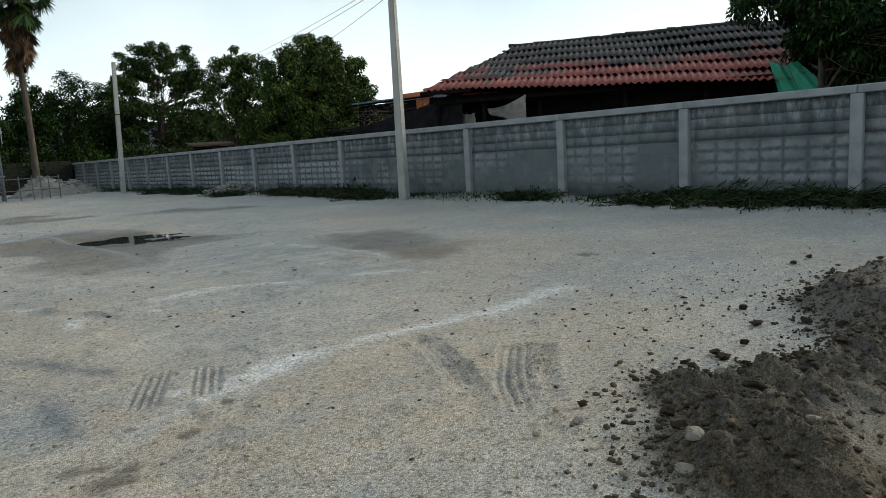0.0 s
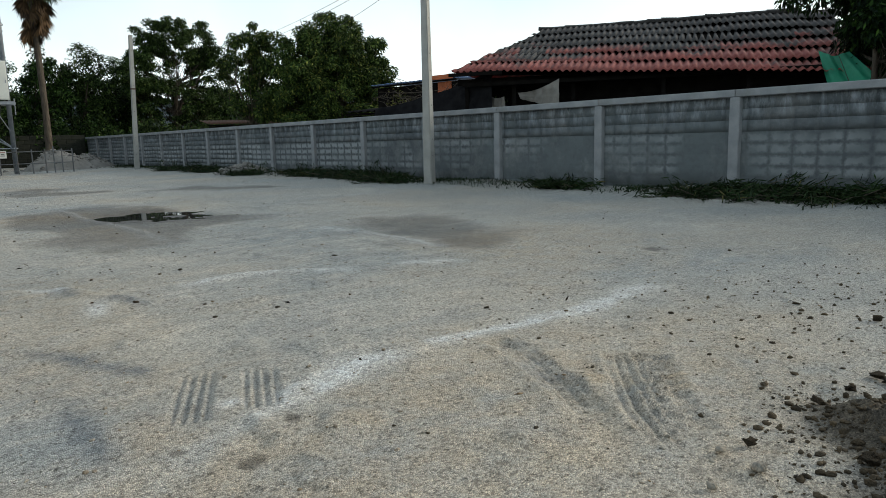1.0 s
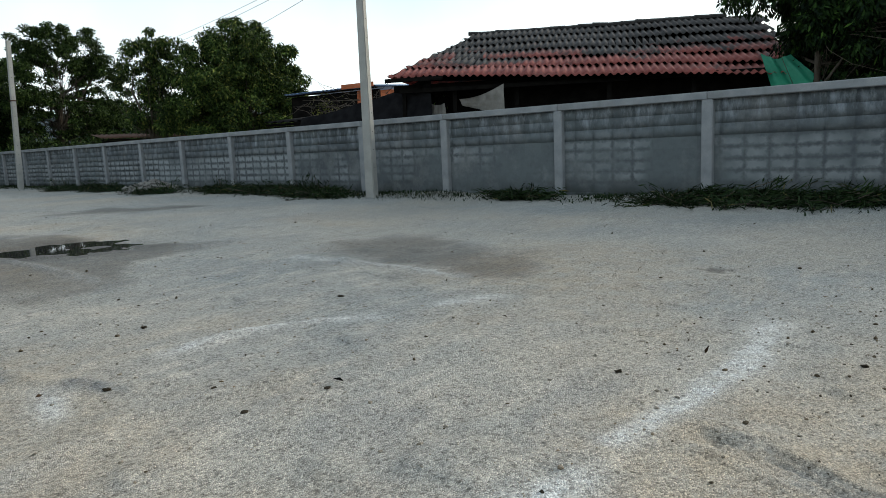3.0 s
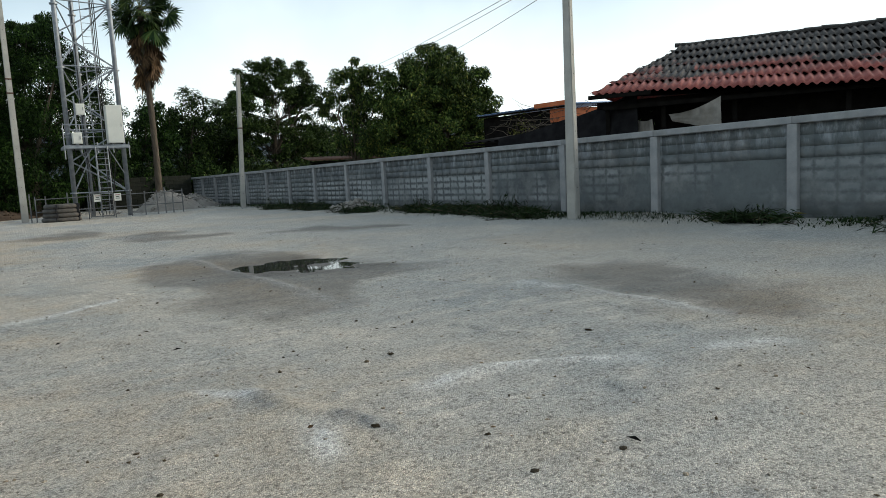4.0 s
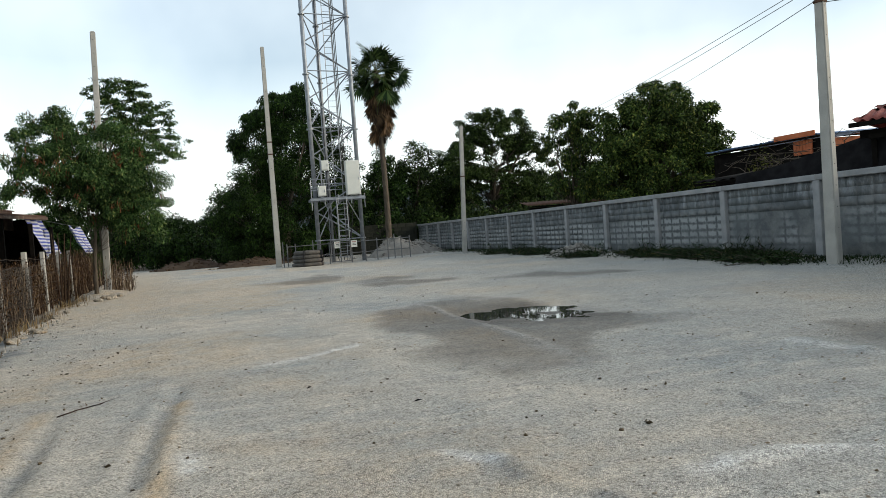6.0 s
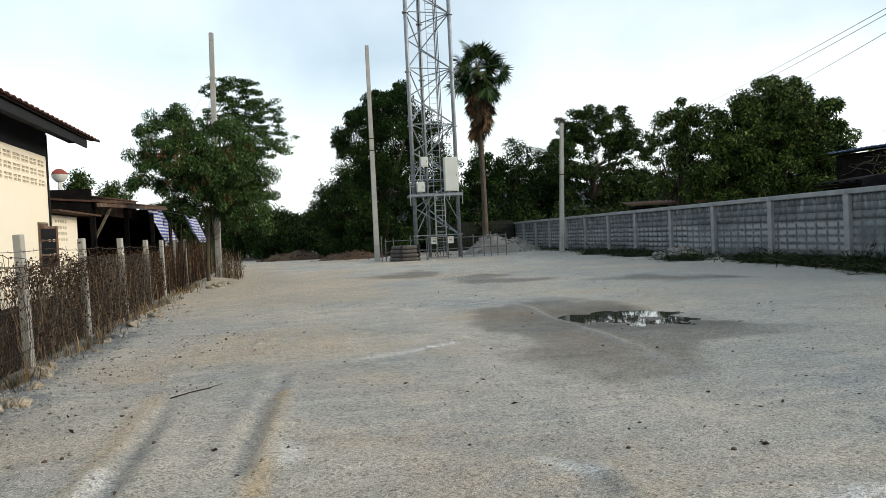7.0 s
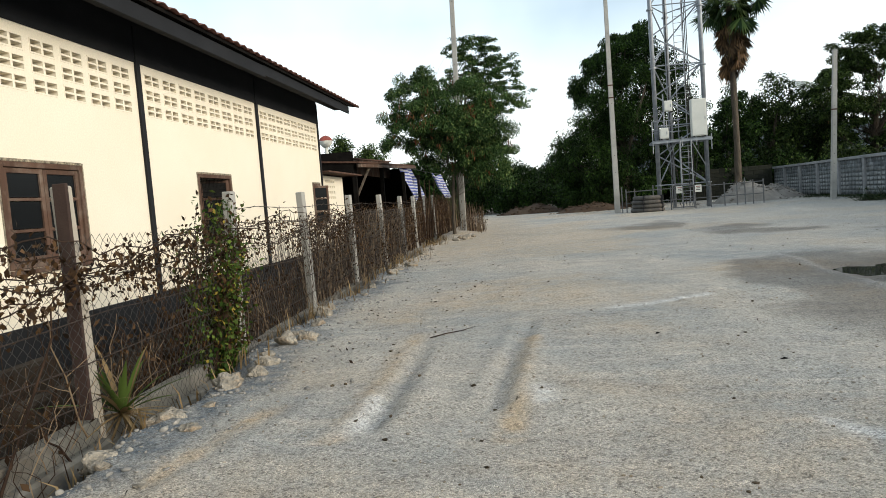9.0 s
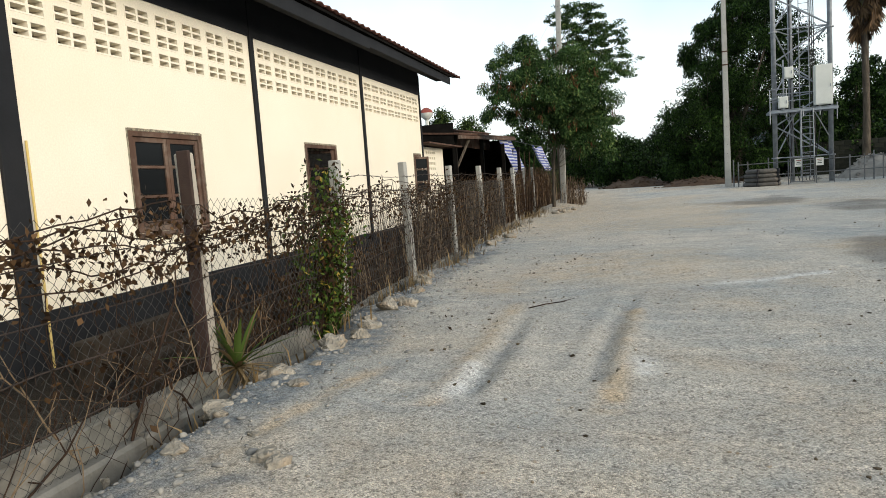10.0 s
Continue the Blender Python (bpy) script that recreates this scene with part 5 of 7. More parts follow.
def build_house():
    h = thing("cream_house", *HOUSE_AT, 0, math.degrees(YAW), "cream-painted house with black trim, vent blocks and brown casements", "house")
    columns = [0.7, 4.1, 7.7, 11.25, 14.65]
    vents = vent_block_mesh()
    end = 14.65
    for i, (a, b) in enumerate(zip(columns, columns[1:])):
        holes = []
        for r in range(3):
            for c in range(8):
                u = a + 0.16 + 0.166 + c * (b - a - 0.32 - 0.332) / 7
                z = 2.91 - 0.187 * r
                holes.append((round(u - 0.167, 4), round(z - 0.0745, 4), round(u + 0.167, 4), round(z + 0.0745, 4)))
        wins = {1: [(5.38, 0.84, 6.50, 1.81)], 2: [(8.95, 0.84, 10.02, 1.81)], 3: [(13.98, 0.84, 14.5, 1.77)]}.get(i, [])
        w = plate("wall", CREAM, h, a, b, -0.8, 3.7, holes + wins)
        for q in holes:
            piece("vent_block", vents, w, pose(0, (q[0] + q[2]) / 2, (q[1] + q[3]) / 2))
    build_window(h, 5.38, 0.84, 6.50, 1.81)
    build_window(h, 8.95, 0.84, 10.02, 1.81, radians(-38))
    build_window(h, 13.98, 0.84, 14.5, 1.77, radians(35), 1)
    part("end_wall", box(-8, end - 0.14, -0.8, -0.142, end, 4.0), CREAM, h)
    part("back_wall", box(-8.14, 0.7, -0.8, -8.0, end, 4.0), CREAM, h)
    part("near_end_wall", box(-8, 0.7, -0.8, -0.142, 0.84, 4.0), CREAM, h)
    part("floor_slab", box(-8, 0.84, -0.5, -0.142, end - 0.14, -0.3), CONCRETE, h)
    for k, u in enumerate(columns):
        wide = 0.10 if k == 1 else 0.04
        part("pilaster_strip", box(0.002, u - wide, -0.8, 0.035, u + wide if k < 4 else u, 3.5, 0.004), BLACKPAINT, h, "black painted strip")
    part("dado", box(0.003, 0.7, -0.8, 0.018, end, 0.33, 0.003), BLACKPAINT, h, "black painted base band")
    part("frieze", box(0.003, 0.7, 3.075, 0.020, end, 3.7, 0.003), BLACKPAINT, h, "black painted band under the eaves")
    part("drain_pipe", tube([(0.05, 4.215, -0.5), (0.05, 4.215, 1.66)], 0.010, 8), surface("yellow_conduit", (0.55, 0.40, 0.12), (0.62, 0.47, 0.18), 3, 0.5), h, "thin yellow conduit")
    # eave: rafters, soffit boards, fascia, tiles
    slope = math.atan2(1.75, 5.7)
    roof = bmesh.new()
    for z, s in ((3.47, 1),):
        vs = [roof.verts.new(p) for p in ((0.68, -1.5, 3.46), (0.68, 15.3, 3.46), (-5.0, 15.5, 5.2), (-5.0, -1.5, 5.2), (0.68, -1.5, 3.50), (0.68, 15.5, 3.50), (-5.0, 15.5, 5.24), (-5.0, -1.5, 5.24))]
        for f in ((3, 2, 1, 0), (4, 5, 6, 7), (0, 1, 5, 4), (2, 3, 7, 6), (1, 2, 6, 5), (3, 0, 4, 7)):
            roof.faces.new([vs[i] for i in f])
    r = part("roof", roof, SHADEWOOD, h)
    back = bmesh.new()
    vs = [back.verts.new(p) for p in ((-5.0, -1.5, 5.24), (-5.0, 15.5, 5.24), (-9.0, 15.5, 4.0), (-9.0, -1.5, 4.0))]
    back.faces.new(vs)
    part("roof_back", back, TILE, h)
    tile_row(r, "roof_tile", -0.5, 15.5, 0.72, 3.50, math.degrees(slope), TILE)
    u = -1.4
    for a, b, drop in ((-1.5, 5.2, 0.0), (5.15, 10.2, 0.03), (10.15, 15.1, 0.0)):
        part("fascia", box(0.60, a, 3.30 - drop, 0.635, b, 3.455 - drop * 0.4, 0.004), BLACKPAINT, h, "black weathered fascia board")
        part("soffit_board", box(0.30, a, 3.40, 0.56, b, 3.42, 0.003), BLACKPAINT, h, "dark soffit board")
    while u < 15.3:
        bm = bmesh.new()
        add_box(bm, -0.9, u - 0.03, -0.10, 0.02, u + 0.03, 0.0, 0.004, Matrix.Translation((0.60, 0, 3.47)) @ Matrix.Rotation(slope, 4, "Y"))
        part("rafter", bm, BLACKPAINT, h)
        u += 1.2
    return h


build_house()


def build_annex():
    a = thing("annex", HOUSE_AT[0] - 0.25 * math.cos(YAW), HOUSE_AT[1] - 0.25 * math.sin(YAW), 0, math.degrees(YAW), "small cream outhouse with vent blocks and a low tin roof", "outhouse")
    holes = [(15.75 + 0.16 * c, 1.45 + 0.13 * r, 15.75 + 0.16 * c + 0.11, 1.45 + 0.13 * r + 0.06) for c in range(5) for r in range(4)]
    plate("wall", CREAM, a, 15.0, 17.25, -0.8, 2.0, [tuple(round(v, 4) for v in q) for q in holes])
    part("end_wall", box(-2.2, 17.11, -0.8, -0.142, 17.25, 2.0), CREAM, a)
    part("inner_wall", box(-2.2, 15.0, -0.8, -2.06, 17.1, 2.0), CREAM, a)
    part("roof", box(-2.4, 14.95, 2.03, 0.35, 18.0, 2.07, 0.006), RUST, a, "rusty brown tin sheet roof")
    return a


build_annex()


# ---- open shed with its tarpaulin ----
def stripes():
    k = Nodes("striped_tarpaulin")
    uv = k.n.new("ShaderNodeSeparateXYZ")
    k.put(uv.inputs[0], k.coord)
    s = k.math("FRACT", k.math("MULTIPLY", uv.outputs["Z"], 7.5))
    band = k.span(k.math("LESS_THAN", s, 0.5), 0, 1)
    c = k.mix(band, (0.62, 0.64, 0.68), (0.02, 0.05, 0.36))
    return k.done(k.mix(k.span(k.noise(3, 4), 0.4, 0.7, 0, 0.3), c, (0.3, 0.3, 0.32)), 0.5)


def cloth(name, material, corners, sag, seed, n=14, torn=0.0):
    """A hanging sheet between four corners (top left, top right, bottom right, bottom left), with folds; 6 mm thick."""
    rng = np.random.default_rng(seed)
    a, b, c, d = (np.array(p, float) for p in corners)
    t = np.linspace(0, 1, n)
    U, V = np.meshgrid(t, t)
    U, V = U[..., None], V[..., None]
    p = (a * (1 - U) + b * U) * (1 - V) + (d * (1 - U) + c * U) * V
    nrm = np.cross(b - a, d - a)
    nrm /= np.linalg.norm(nrm)
    fold = np.sin(U * 13 + V * 2 + seed) * 0.5 + np.sin(U * 29 + seed * 2) * 0.25 + (fractal(U[..., 0] * 3 + seed, V[..., 0] * 3, 1, 3, seed) - 0.5)[..., None]
    p = p + nrm * fold * sag
    p[..., 2] -= (np.sin(U * math.pi) * sag * 1.2)[..., 0] * (1 - 0.4 * V[..., 0])
    q = p + nrm * 0.006
    co = np.concatenate([p.reshape(-1, 3), q.reshape(-1, 3)])
    i = (np.arange(n - 1)[:, None] * n + np.arange(n - 1)).ravel()
    f = np.stack([i, i + 1, i + n + 1, i + n], -1)
    if torn:
        f = f[rng.uniform(size=len(f)) > torn]
    return raw_mesh(name, co, np.concatenate([f, f[:, ::-1] + n * n]), material, True)


TARP = stripes()


def build_shed():
    s = thing("open_shed", HOUSE_AT[0], HOUSE_AT[1], 0, math.degrees(YAW), "open dark shed with a rusty brown tin roof", "shed")
    vs = [(-0.2, 19.0, 2.45), (-0.6, 31.0, 2.92), (-5.0, 31.0, 3.2), (-5.0, 19.0, 2.85)]
    bm = bmesh.new()
    lo, hi = [bm.verts.new(p) for p in vs], [bm.verts.new((a, b, c + 0.05)) for a, b, c in vs]
    bm.faces.new(lo[::-1]), bm.faces.new(hi)
    for k in range(4):
        bm.faces.new((lo[k], lo[(k + 1) % 4], hi[(k + 1) % 4], hi[k]))
    part("roof", bm, RUST, s, "rusty brown tin roof")
    bm = bmesh.new()
    vs = [(-1.5, 19.4, 2.78), (-1.5, 30.1, 3.13), (-4.6, 30.1, 3.45), (-4.6, 19.4, 3.1)]
    lo, hi = [bm.verts.new(p) for p in vs], [bm.verts.new((a, b, c + 0.05)) for a, b, c in vs]
    bm.faces.new(lo[::-1]), bm.faces.new(hi)
    for k in range(4):
        bm.faces.new((lo[k], lo[(k + 1) % 4], hi[(k + 1) % 4], hi[k]))
    part("upper_roof", bm, RUST, s)
    bm = box(-1.62, 19.5, 2.4, -1.56, 30.0, 2.79)
    for v in bm.verts:
        if v.co.z > 2.6 and v.co.y > 25:
            v.co.z = 3.14
    part("clerestory_board", bm, WOOD, s, "brown boards between the two roofs")
    part("near_end_wall", box(-4.8, 19.05, 2.2, -0.4, 19.15, 2.80), SHADEWOOD, s)
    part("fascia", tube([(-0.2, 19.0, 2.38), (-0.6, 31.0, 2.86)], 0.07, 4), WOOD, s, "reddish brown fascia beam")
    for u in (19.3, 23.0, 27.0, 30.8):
        part("post", box(-0.5, u - 0.06, -0.6, -0.38, u + 0.06, 2.5), SHADEWOOD, s)
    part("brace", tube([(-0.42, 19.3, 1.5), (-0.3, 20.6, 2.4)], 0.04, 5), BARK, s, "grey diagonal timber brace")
    part("back_wall", box(-4.9, 19.1, -0.6, -4.8, 30.9, 3.1), SHADEWOOD, s)
    part("end_wall", box(-4.8, 30.8, -0.6, -0.7, 30.9, 2.85), SHADEWOOD, s)
    part("workbench", box(-2.6, 22, -0.6, -1.4, 26, 0.4, 0.02), SHADEWOOD, s)
    for k, c in enumerate(([(-0.7, 27.4, 2.80), (-0.7, 29.9, 2.90), (-0.6, 33.3, 1.45), (-0.6, 30.0, 1.45)], [(-0.1, 32.6, 2.62), (-0.1, 35.6, 2.66), (0.0, 39.5, 1.45), (0.0, 36.6, 1.45)])):
        t = thing("striped_tarpaulin", *HOUSE_AT, 0, math.degrees(YAW), "blue and white striped tarpaulin hanging beside the shed", "tarpaulin")
        part_mesh("sheet", cloth("sheet", TARP, c, 0.12, 3 + k), t)
        part("rope", tube([(-0.6, 26.8, 2.75), c[0], c[1], (c[1][0], c[1][1] + 1.5, 2.5)], 0.012, 5), WIRE, t, "thin rope")
    part("tarp_pole", tube([(-0.1, 36.8, -0.5), (-0.1, 36.8, 2.75)], 0.05, 6), BARK, s)
    return s


build_shed()


def build_water_tank():
    w = thing("water_tank", -15.65, 44.0, 0, 0, "distant red and white ball-shaped water tank on a stalk", "water tank")
    part("stalk", tube([(0, 0, -0.2), (0, 0, 5.1)], 0.12, 8), WHITEPAINT, w)
    prof = [(0.02, 5.05), (0.2, 5.12), (0.38, 5.32), (0.42, 5.5), (0.34, 5.68), (0.18, 5.8), (0.02, 5.85)]
    n = 14
    for name, lo, hi, m in (("lower_bowl", 0, 3, WHITEPAINT), ("upper_bowl", 3, 6, REDROOF)):
        pr = prof[lo:hi + 1]
        vs = [(a * math.cos(2 * math.pi * i / n), a * math.sin(2 * math.pi * i / n), b) for i in range(n) for a, b in pr]
        k = len(pr)
        fs = [(i * k + j, ((i + 1) % n) * k + j, ((i + 1) % n) * k + j + 1, i * k + j + 1) for i in range(n) for j in range(k - 1)]
        part_mesh(name, mesh_of(name, vs, fs, m, True), w)


build_water_tank()


# ---- old house behind the wall ----
def roof_material():
    k = Nodes("mossy_corrugated_cement")
    r = k.random()
    red = k.mix(r, (0.13, 0.026, 0.020), (0.22, 0.050, 0.038))
    red = k.mix(k.span(k.noise(3.0, 5), 0.4, 0.65, 0, 0.5), red, (0.32, 0.12, 0.10))
    n = k.n.new("ShaderNodeNewGeometry").outputs["Position"]
    z = k.n.new("ShaderNodeSeparateXYZ")
    k.put(z.inputs[0], n)
    height = k.span(z.outputs["Z"], 3.0, 4.2, -0.24, 0.34)
    moss = k.span(k.math("ADD", k.math("ADD", k.noise(1.3, 5, 0.65, n), height), k.math("MULTIPLY", r, 0.26)), 0.44, 0.66)
    grey = k.mix(k.noise(9, 4), (0.012, 0.011, 0.011), (0.048, 0.044, 0.041))
    k.bump(k.noise(50, 4), 0.3, 0.01)
    return k.done(k.mix(moss, red, grey), 0.85)


ROOF = roof_material()


def corrugated(name, width, length, pitch, depth, material, thick=0.012):
    """A wavy sheet: x across the waves, y up the slope."""
    per = 8
    n = int(round(width / pitch)) * per
    xs = np.linspace(0, width, n + 1)
    zs = depth * 0.5 * np.sin(2 * math.pi * xs / pitch)
    rows = []
    for y in (0.0, length):
        for dz in (0.0, -thick):
            rows.append(np.stack([xs, np.full(n + 1, y), zs + dz], -1))
    co = np.concatenate(rows)
    m = n + 1
    i = np.arange(n)
    f = [np.stack([i, i + 1, 2 * m + i + 1, 2 * m + i], -1), np.stack([m + i + 1, m + i, 3 * m + i, 3 * m + i + 1], -1),
         np.stack([m + i, m + i + 1, i + 1, i], -1), np.stack([2 * m + i, 2 * m + i + 1, 3 * m + i + 1, 3 * m + i], -1)]
    return raw_mesh(name, co, np.concatenate(f), material, True)


def build_old_house():
    turn = math.degrees(math.atan2(-0.861, 0.508))
    o = thing("old_house", 12.60, 15.34, 0, turn, "old dark timber house with a mossy red corrugated roof", "house")
    L, W, rise = 10.25, 5.6, 1.75
    rng = np.random.default_rng(8)
    courses, sheet_w = 6, 1.104
    run = math.hypot(W, rise) / courses
    sheet = corrugated("roof_sheet", sheet_w, run + 0.14, 0.184, 0.058, ROOF, 0.008)
    slope = math.degrees(math.atan2(rise, W))
    roof = part("roof", box(0.2, 0.25, 2.5, L - 0.2, 0.35, 2.6), SHADEWOOD, o)
    for r in range(courses):
        f = r / courses
        start, stop = 1.55 * f, L
        x = start - 0.25
        first = True
        while x < stop - 0.3:
            sag = -0.05 * x * (1 - f)
            y = W * f - 0.02
            z = 2.92 + rise * f + sag + 0.02 * math.sin(x * 1.3 + r) + 0.006 * rng.normal()
            m = pose(x, y, z, slope + rng.normal() * 0.25, 2.86 * (1 - f), rng.normal() * 0.5)
            if first:
                cut = bmesh.new()
                cut.from_mesh(sheet)
                cut.transform(m)
                bmesh.ops.bisect_plane(cut, geom=cut.verts[:] + cut.edges[:] + cut.faces[:], plane_co=(-0.05, 0, 0), plane_no=(-W, 1.55, 0), clear_outer=True)
                part("roof_sheet", cut, ROOF, roof, smooth=True)
                first = False
            elif x + sheet_w > stop:
                cut = bmesh.new()
                cut.from_mesh(sheet)
                cut.transform(m)
                bmesh.ops.bisect_plane(cut, geom=cut.verts[:] + cut.edges[:] + cut.faces[:], plane_co=(stop + 0.03 * rng.normal(), 0, 0), plane_no=(1, 0, 0), clear_outer=True)
                part("roof_sheet", cut, ROOF, roof, smooth=True)
            else:
                piece("roof_sheet", sheet, roof, m)
            x += 0.92
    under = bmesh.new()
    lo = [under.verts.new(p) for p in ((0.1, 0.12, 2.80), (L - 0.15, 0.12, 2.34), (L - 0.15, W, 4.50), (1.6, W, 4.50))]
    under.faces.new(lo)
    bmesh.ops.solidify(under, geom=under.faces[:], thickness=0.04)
    part("roof_boarding", under, SHADEWOOD, o, "dark boarding under the sheets")
    # hip towards the far end and rear slope
    bm = bmesh.new()
    c = [bm.verts.new(p) for p in ((-0.02, -0.05, 2.90), (1.5, W, 4.63), (0.0, 11.0, 2.9))]
    bm.faces.new(c)
    g = [bm.verts.new(p) for p in ((1.5, W, 4.63), (L, W, 4.63), (L, 11, 2.7), (0, 11, 2.9))]
    bm.faces.new(g)
    bmesh.ops.solidify(bm, geom=bm.faces[:], thickness=0.03)
    part("rear_roof", bm, ROOF, o)
    for k in range(18):
        part("ridge_tile", tube([(1.3 + 0.44 * k, W + 0.02, 4.68 + 0.015 * rng.normal()), (1.3 + 0.44 * (k + 1.1), W + 0.02, 4.67)], 0.065, 6), ROOF, roof)
    # walls and posts under the eave carry its shade in their colour
    part("wall", box(0.5, 1.3, -0.3, L - 0.35, 10, 2.75), SHADEWOOD, o)
    part("gable", box(L - 0.5, 0.5, 1.2, L - 0.4, 9.5, 3.0), SHADEWOOD, o)
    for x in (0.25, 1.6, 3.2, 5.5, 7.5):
        part("post", box(x - 0.05, 0.5, -0.3, x + 0.05, 0.6, 2.6), SHADEWOOD, o)
    part("eave_beam", box(0.0, 0.45, 2.55, 6.0, 0.6, 2.72, 0.01), SHADEWOOD, o)
    part("barge_board", box(-0.10, -0.06, 2.76, 1.4, -0.02, 2.86, 0.006), SHADEWOOD, o, "dark weathered barge board")
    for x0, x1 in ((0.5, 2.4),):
        part("screen_wall", box(x0, 1.4, -0.3, x1 + 0.3, 1.45, 2.5), SHADEWOOD, o)
    return o


build_old_house()

CANVAS = surface("dirty_canvas", (0.17, 0.16, 0.14), (0.27, 0.255, 0.23), 3.0, 0.9, 0, 0.3, 60, (0.10, 0.09, 0.08), 0.6)
GREENTARP = surface("green_tarpaulin", (0.012, 0.15, 0.085), (0.03, 0.24, 0.14), 2.0, 0.5, 0, 0.2, 50, (0.08, 0.26, 0.18), 0.4)


def hang(name, material, corners, sag, seed, label, torn=0.0):
    o = thing(name, *corners[0], 0, label, "cloth")
    q = [tuple(np.subtract(p, corners[0])) for p in corners]
    part_mesh("sheet", cloth("sheet", material, q, sag, seed, 16, torn), o)


hang("hanging_cloth", CANVAS, [(13.75, 14.0, 2.28), (13.95, 12.75, 2.56), (13.95, 12.7, 1.9), (13.8, 13.9, 2.12)], 0.07, 2, "torn pale canvas sheet hanging under the old eave")
hang("hanging_cloth", CANVAS, [(13.5, 14.9, 2.30), (13.6, 14.35, 2.2), (13.6, 14.35, 1.8), (13.5, 14.95, 1.8)], 0.06, 5, "grey canvas rag hanging beside the old eave")
hang("green_tarpaulin", GREENTARP, [(17.3, 7.75, 2.95), (17.5, 7.15, 2.85), (17.4, 6.3, 2.02), (17.2, 7.45, 2.1)], 0.10, 7, "green tarpaulin slung from the end of the old roof")


def build_low_shed(name, corners, z_low, z_high, material, label, pitch=0.25, walls=None):
    """A lean-to: a wavy sheet roof between two edges and a dark front."""
    (ax, ay), (bx, by), depth = corners
    L = math.hypot(bx - ax, by - ay)
    a = math.atan2(by - ay, bx - ax)
    s = thing(name, ax, ay, 0, math.degrees(a), label, "shed")
    sl = math.atan2(z_high - z_low, depth)
    n = max(1, int(L / 1.0))
    me = corrugated("roof_sheet", L / n + 0.05, math.hypot(depth, z_high - z_low), pitch, 0.05, material)
    roof = part("roof", box(0, 0.1, z_low - 0.12, L, 0.18, z_low - 0.05), SHADEWOOD, s)
    for k in range(n):
        piece("roof_sheet", me, roof, pose(k * L / n, 0, z_low + 0.01 * (k % 2), math.degrees(sl), 0, 0))
    part("wall", box(0.1, 0.4, -0.3, L - 0.1, 0.5, z_low - 0.13), walls or SHADEWOOD, s)
    return s


BLUEROOF = surface("blue_metal_sheet", (0.10, 0.17, 0.32), (0.16, 0.24, 0.40), 3.0, 0.45, 0.3, 0.1, 80, (0.25, 0.27, 0.3), 0.3)
ORANGE = surface("orange_board", (0.36, 0.10, 0.035), (0.46, 0.14, 0.06), 3.0, 0.6, 0, 0.2, 60, (0.10, 0.05, 0.03), 0.5)
blue = build_low_shed("blue_roof_shed", ((20.2, 30.2), (20.9, 24.6), 4.0), 3.85, 4.05, BLUEROOF, "dark shed with a blue corrugated metal roof behind the wall")
part("fascia_board", box(3.75, -0.06, 3.80, 5.60, -0.02, 4.0, 0.005), ORANGE, blue, "orange painted fascia")
for k in range(6):
    part("gable_board", box(4.35 + 0.14 * k, 0.30, 3.15, 4.48 + 0.14 * k, 0.36, 3.72, 0.005), ORANGE, blue, "orange painted board")
b = build_low_shed("orange_gable_shed", ((31.2, 36.4), (35.4, 35.4), 3.0), 5.2, 5.35, ORANGE, "small gable clad in orange metal sheet", 0.12, ORANGE)
build_low_shed("collapsed_shed", ((13.0, 21.5), (15.4, 16.2), 3.5), 2.10, 2.4, surface("tarred_sheet", (0.008, 0.008, 0.009), (0.020, 0.019, 0.018), 2, 0.9, gloss=0.03), "sagging black lean-to strewn with twigs behind the wall", 0.3)
build_low_shed("red_roof_shed", ((15.6, 40.0), (20.2, 39.0), 3.0), 2.3, 2.6, RUST, "low shed with a rusty red roof behind the wall")
NET = surface("black_shade_net", (0.006, 0.006, 0.007), (0.014, 0.014, 0.015), 4.0, 0.9, gloss=0.03)
hang("shade_net", NET, [(12.75, 19.2, 2.1), (13.5, 14.7, 2.9), (13.2, 14.5, 1.5), (12.6, 19.3, 1.5)], 0.08, 11, "sagging black shade net between the old house and the lean-to")
# twigs on the lean-to
rng = np.random.default_rng(44)
q = np.stack([rng.uniform(13.4, 15.6, 70), rng.uniform(17.0, 20.8, 70), rng.uniform(2.2, 2.75, 70)], -1)
lines = q[:, None] + np.linspace(0, 1, 5)[None, :, None] * rng.normal(size=(70, 1, 3)) * (0.7, 0.7, 0.35) + rng.normal(size=(70, 5, 3)) * 0.04
tw = thing("dead_branches", 0, 0, 0, 0, "tangle of dry grey branches lying on the lean-to", "branches", kind="stuff")
part_mesh("twig", stems_mesh("twig", lines, 0.012, BARK, 0.4), tw)

# closing walls far out of view
far = thing("distant_hill", 0, 0, 0, 0, "dim blue-grey wooded hill on the horizon", "hill", kind="structure")
n = 60
xs = np.linspace(20, 260, n)
hz = 14 + 16 * fractal(xs, xs * 0, 0.02, 3, 4)
co = np.concatenate([np.stack([xs, 330 - 0.2 * xs, hz * 0 - 1], -1), np.stack([xs, 350 - 0.2 * xs, hz], -1), np.stack([xs, 420 - 0.2 * xs, hz * 0 - 1], -1)])
i = np.arange(n - 1)
part_mesh("slope", raw_mesh("slope", co, np.concatenate([np.stack([i, i + 1, n + i + 1, n + i], -1), np.stack([n + i, n + i + 1, 2 * n + i + 1, 2 * n + i], -1)]), surface("far_woods", (0.05, 0.07, 0.08), (0.07, 0.09, 0.10), 0.05, 0.9), True), far)


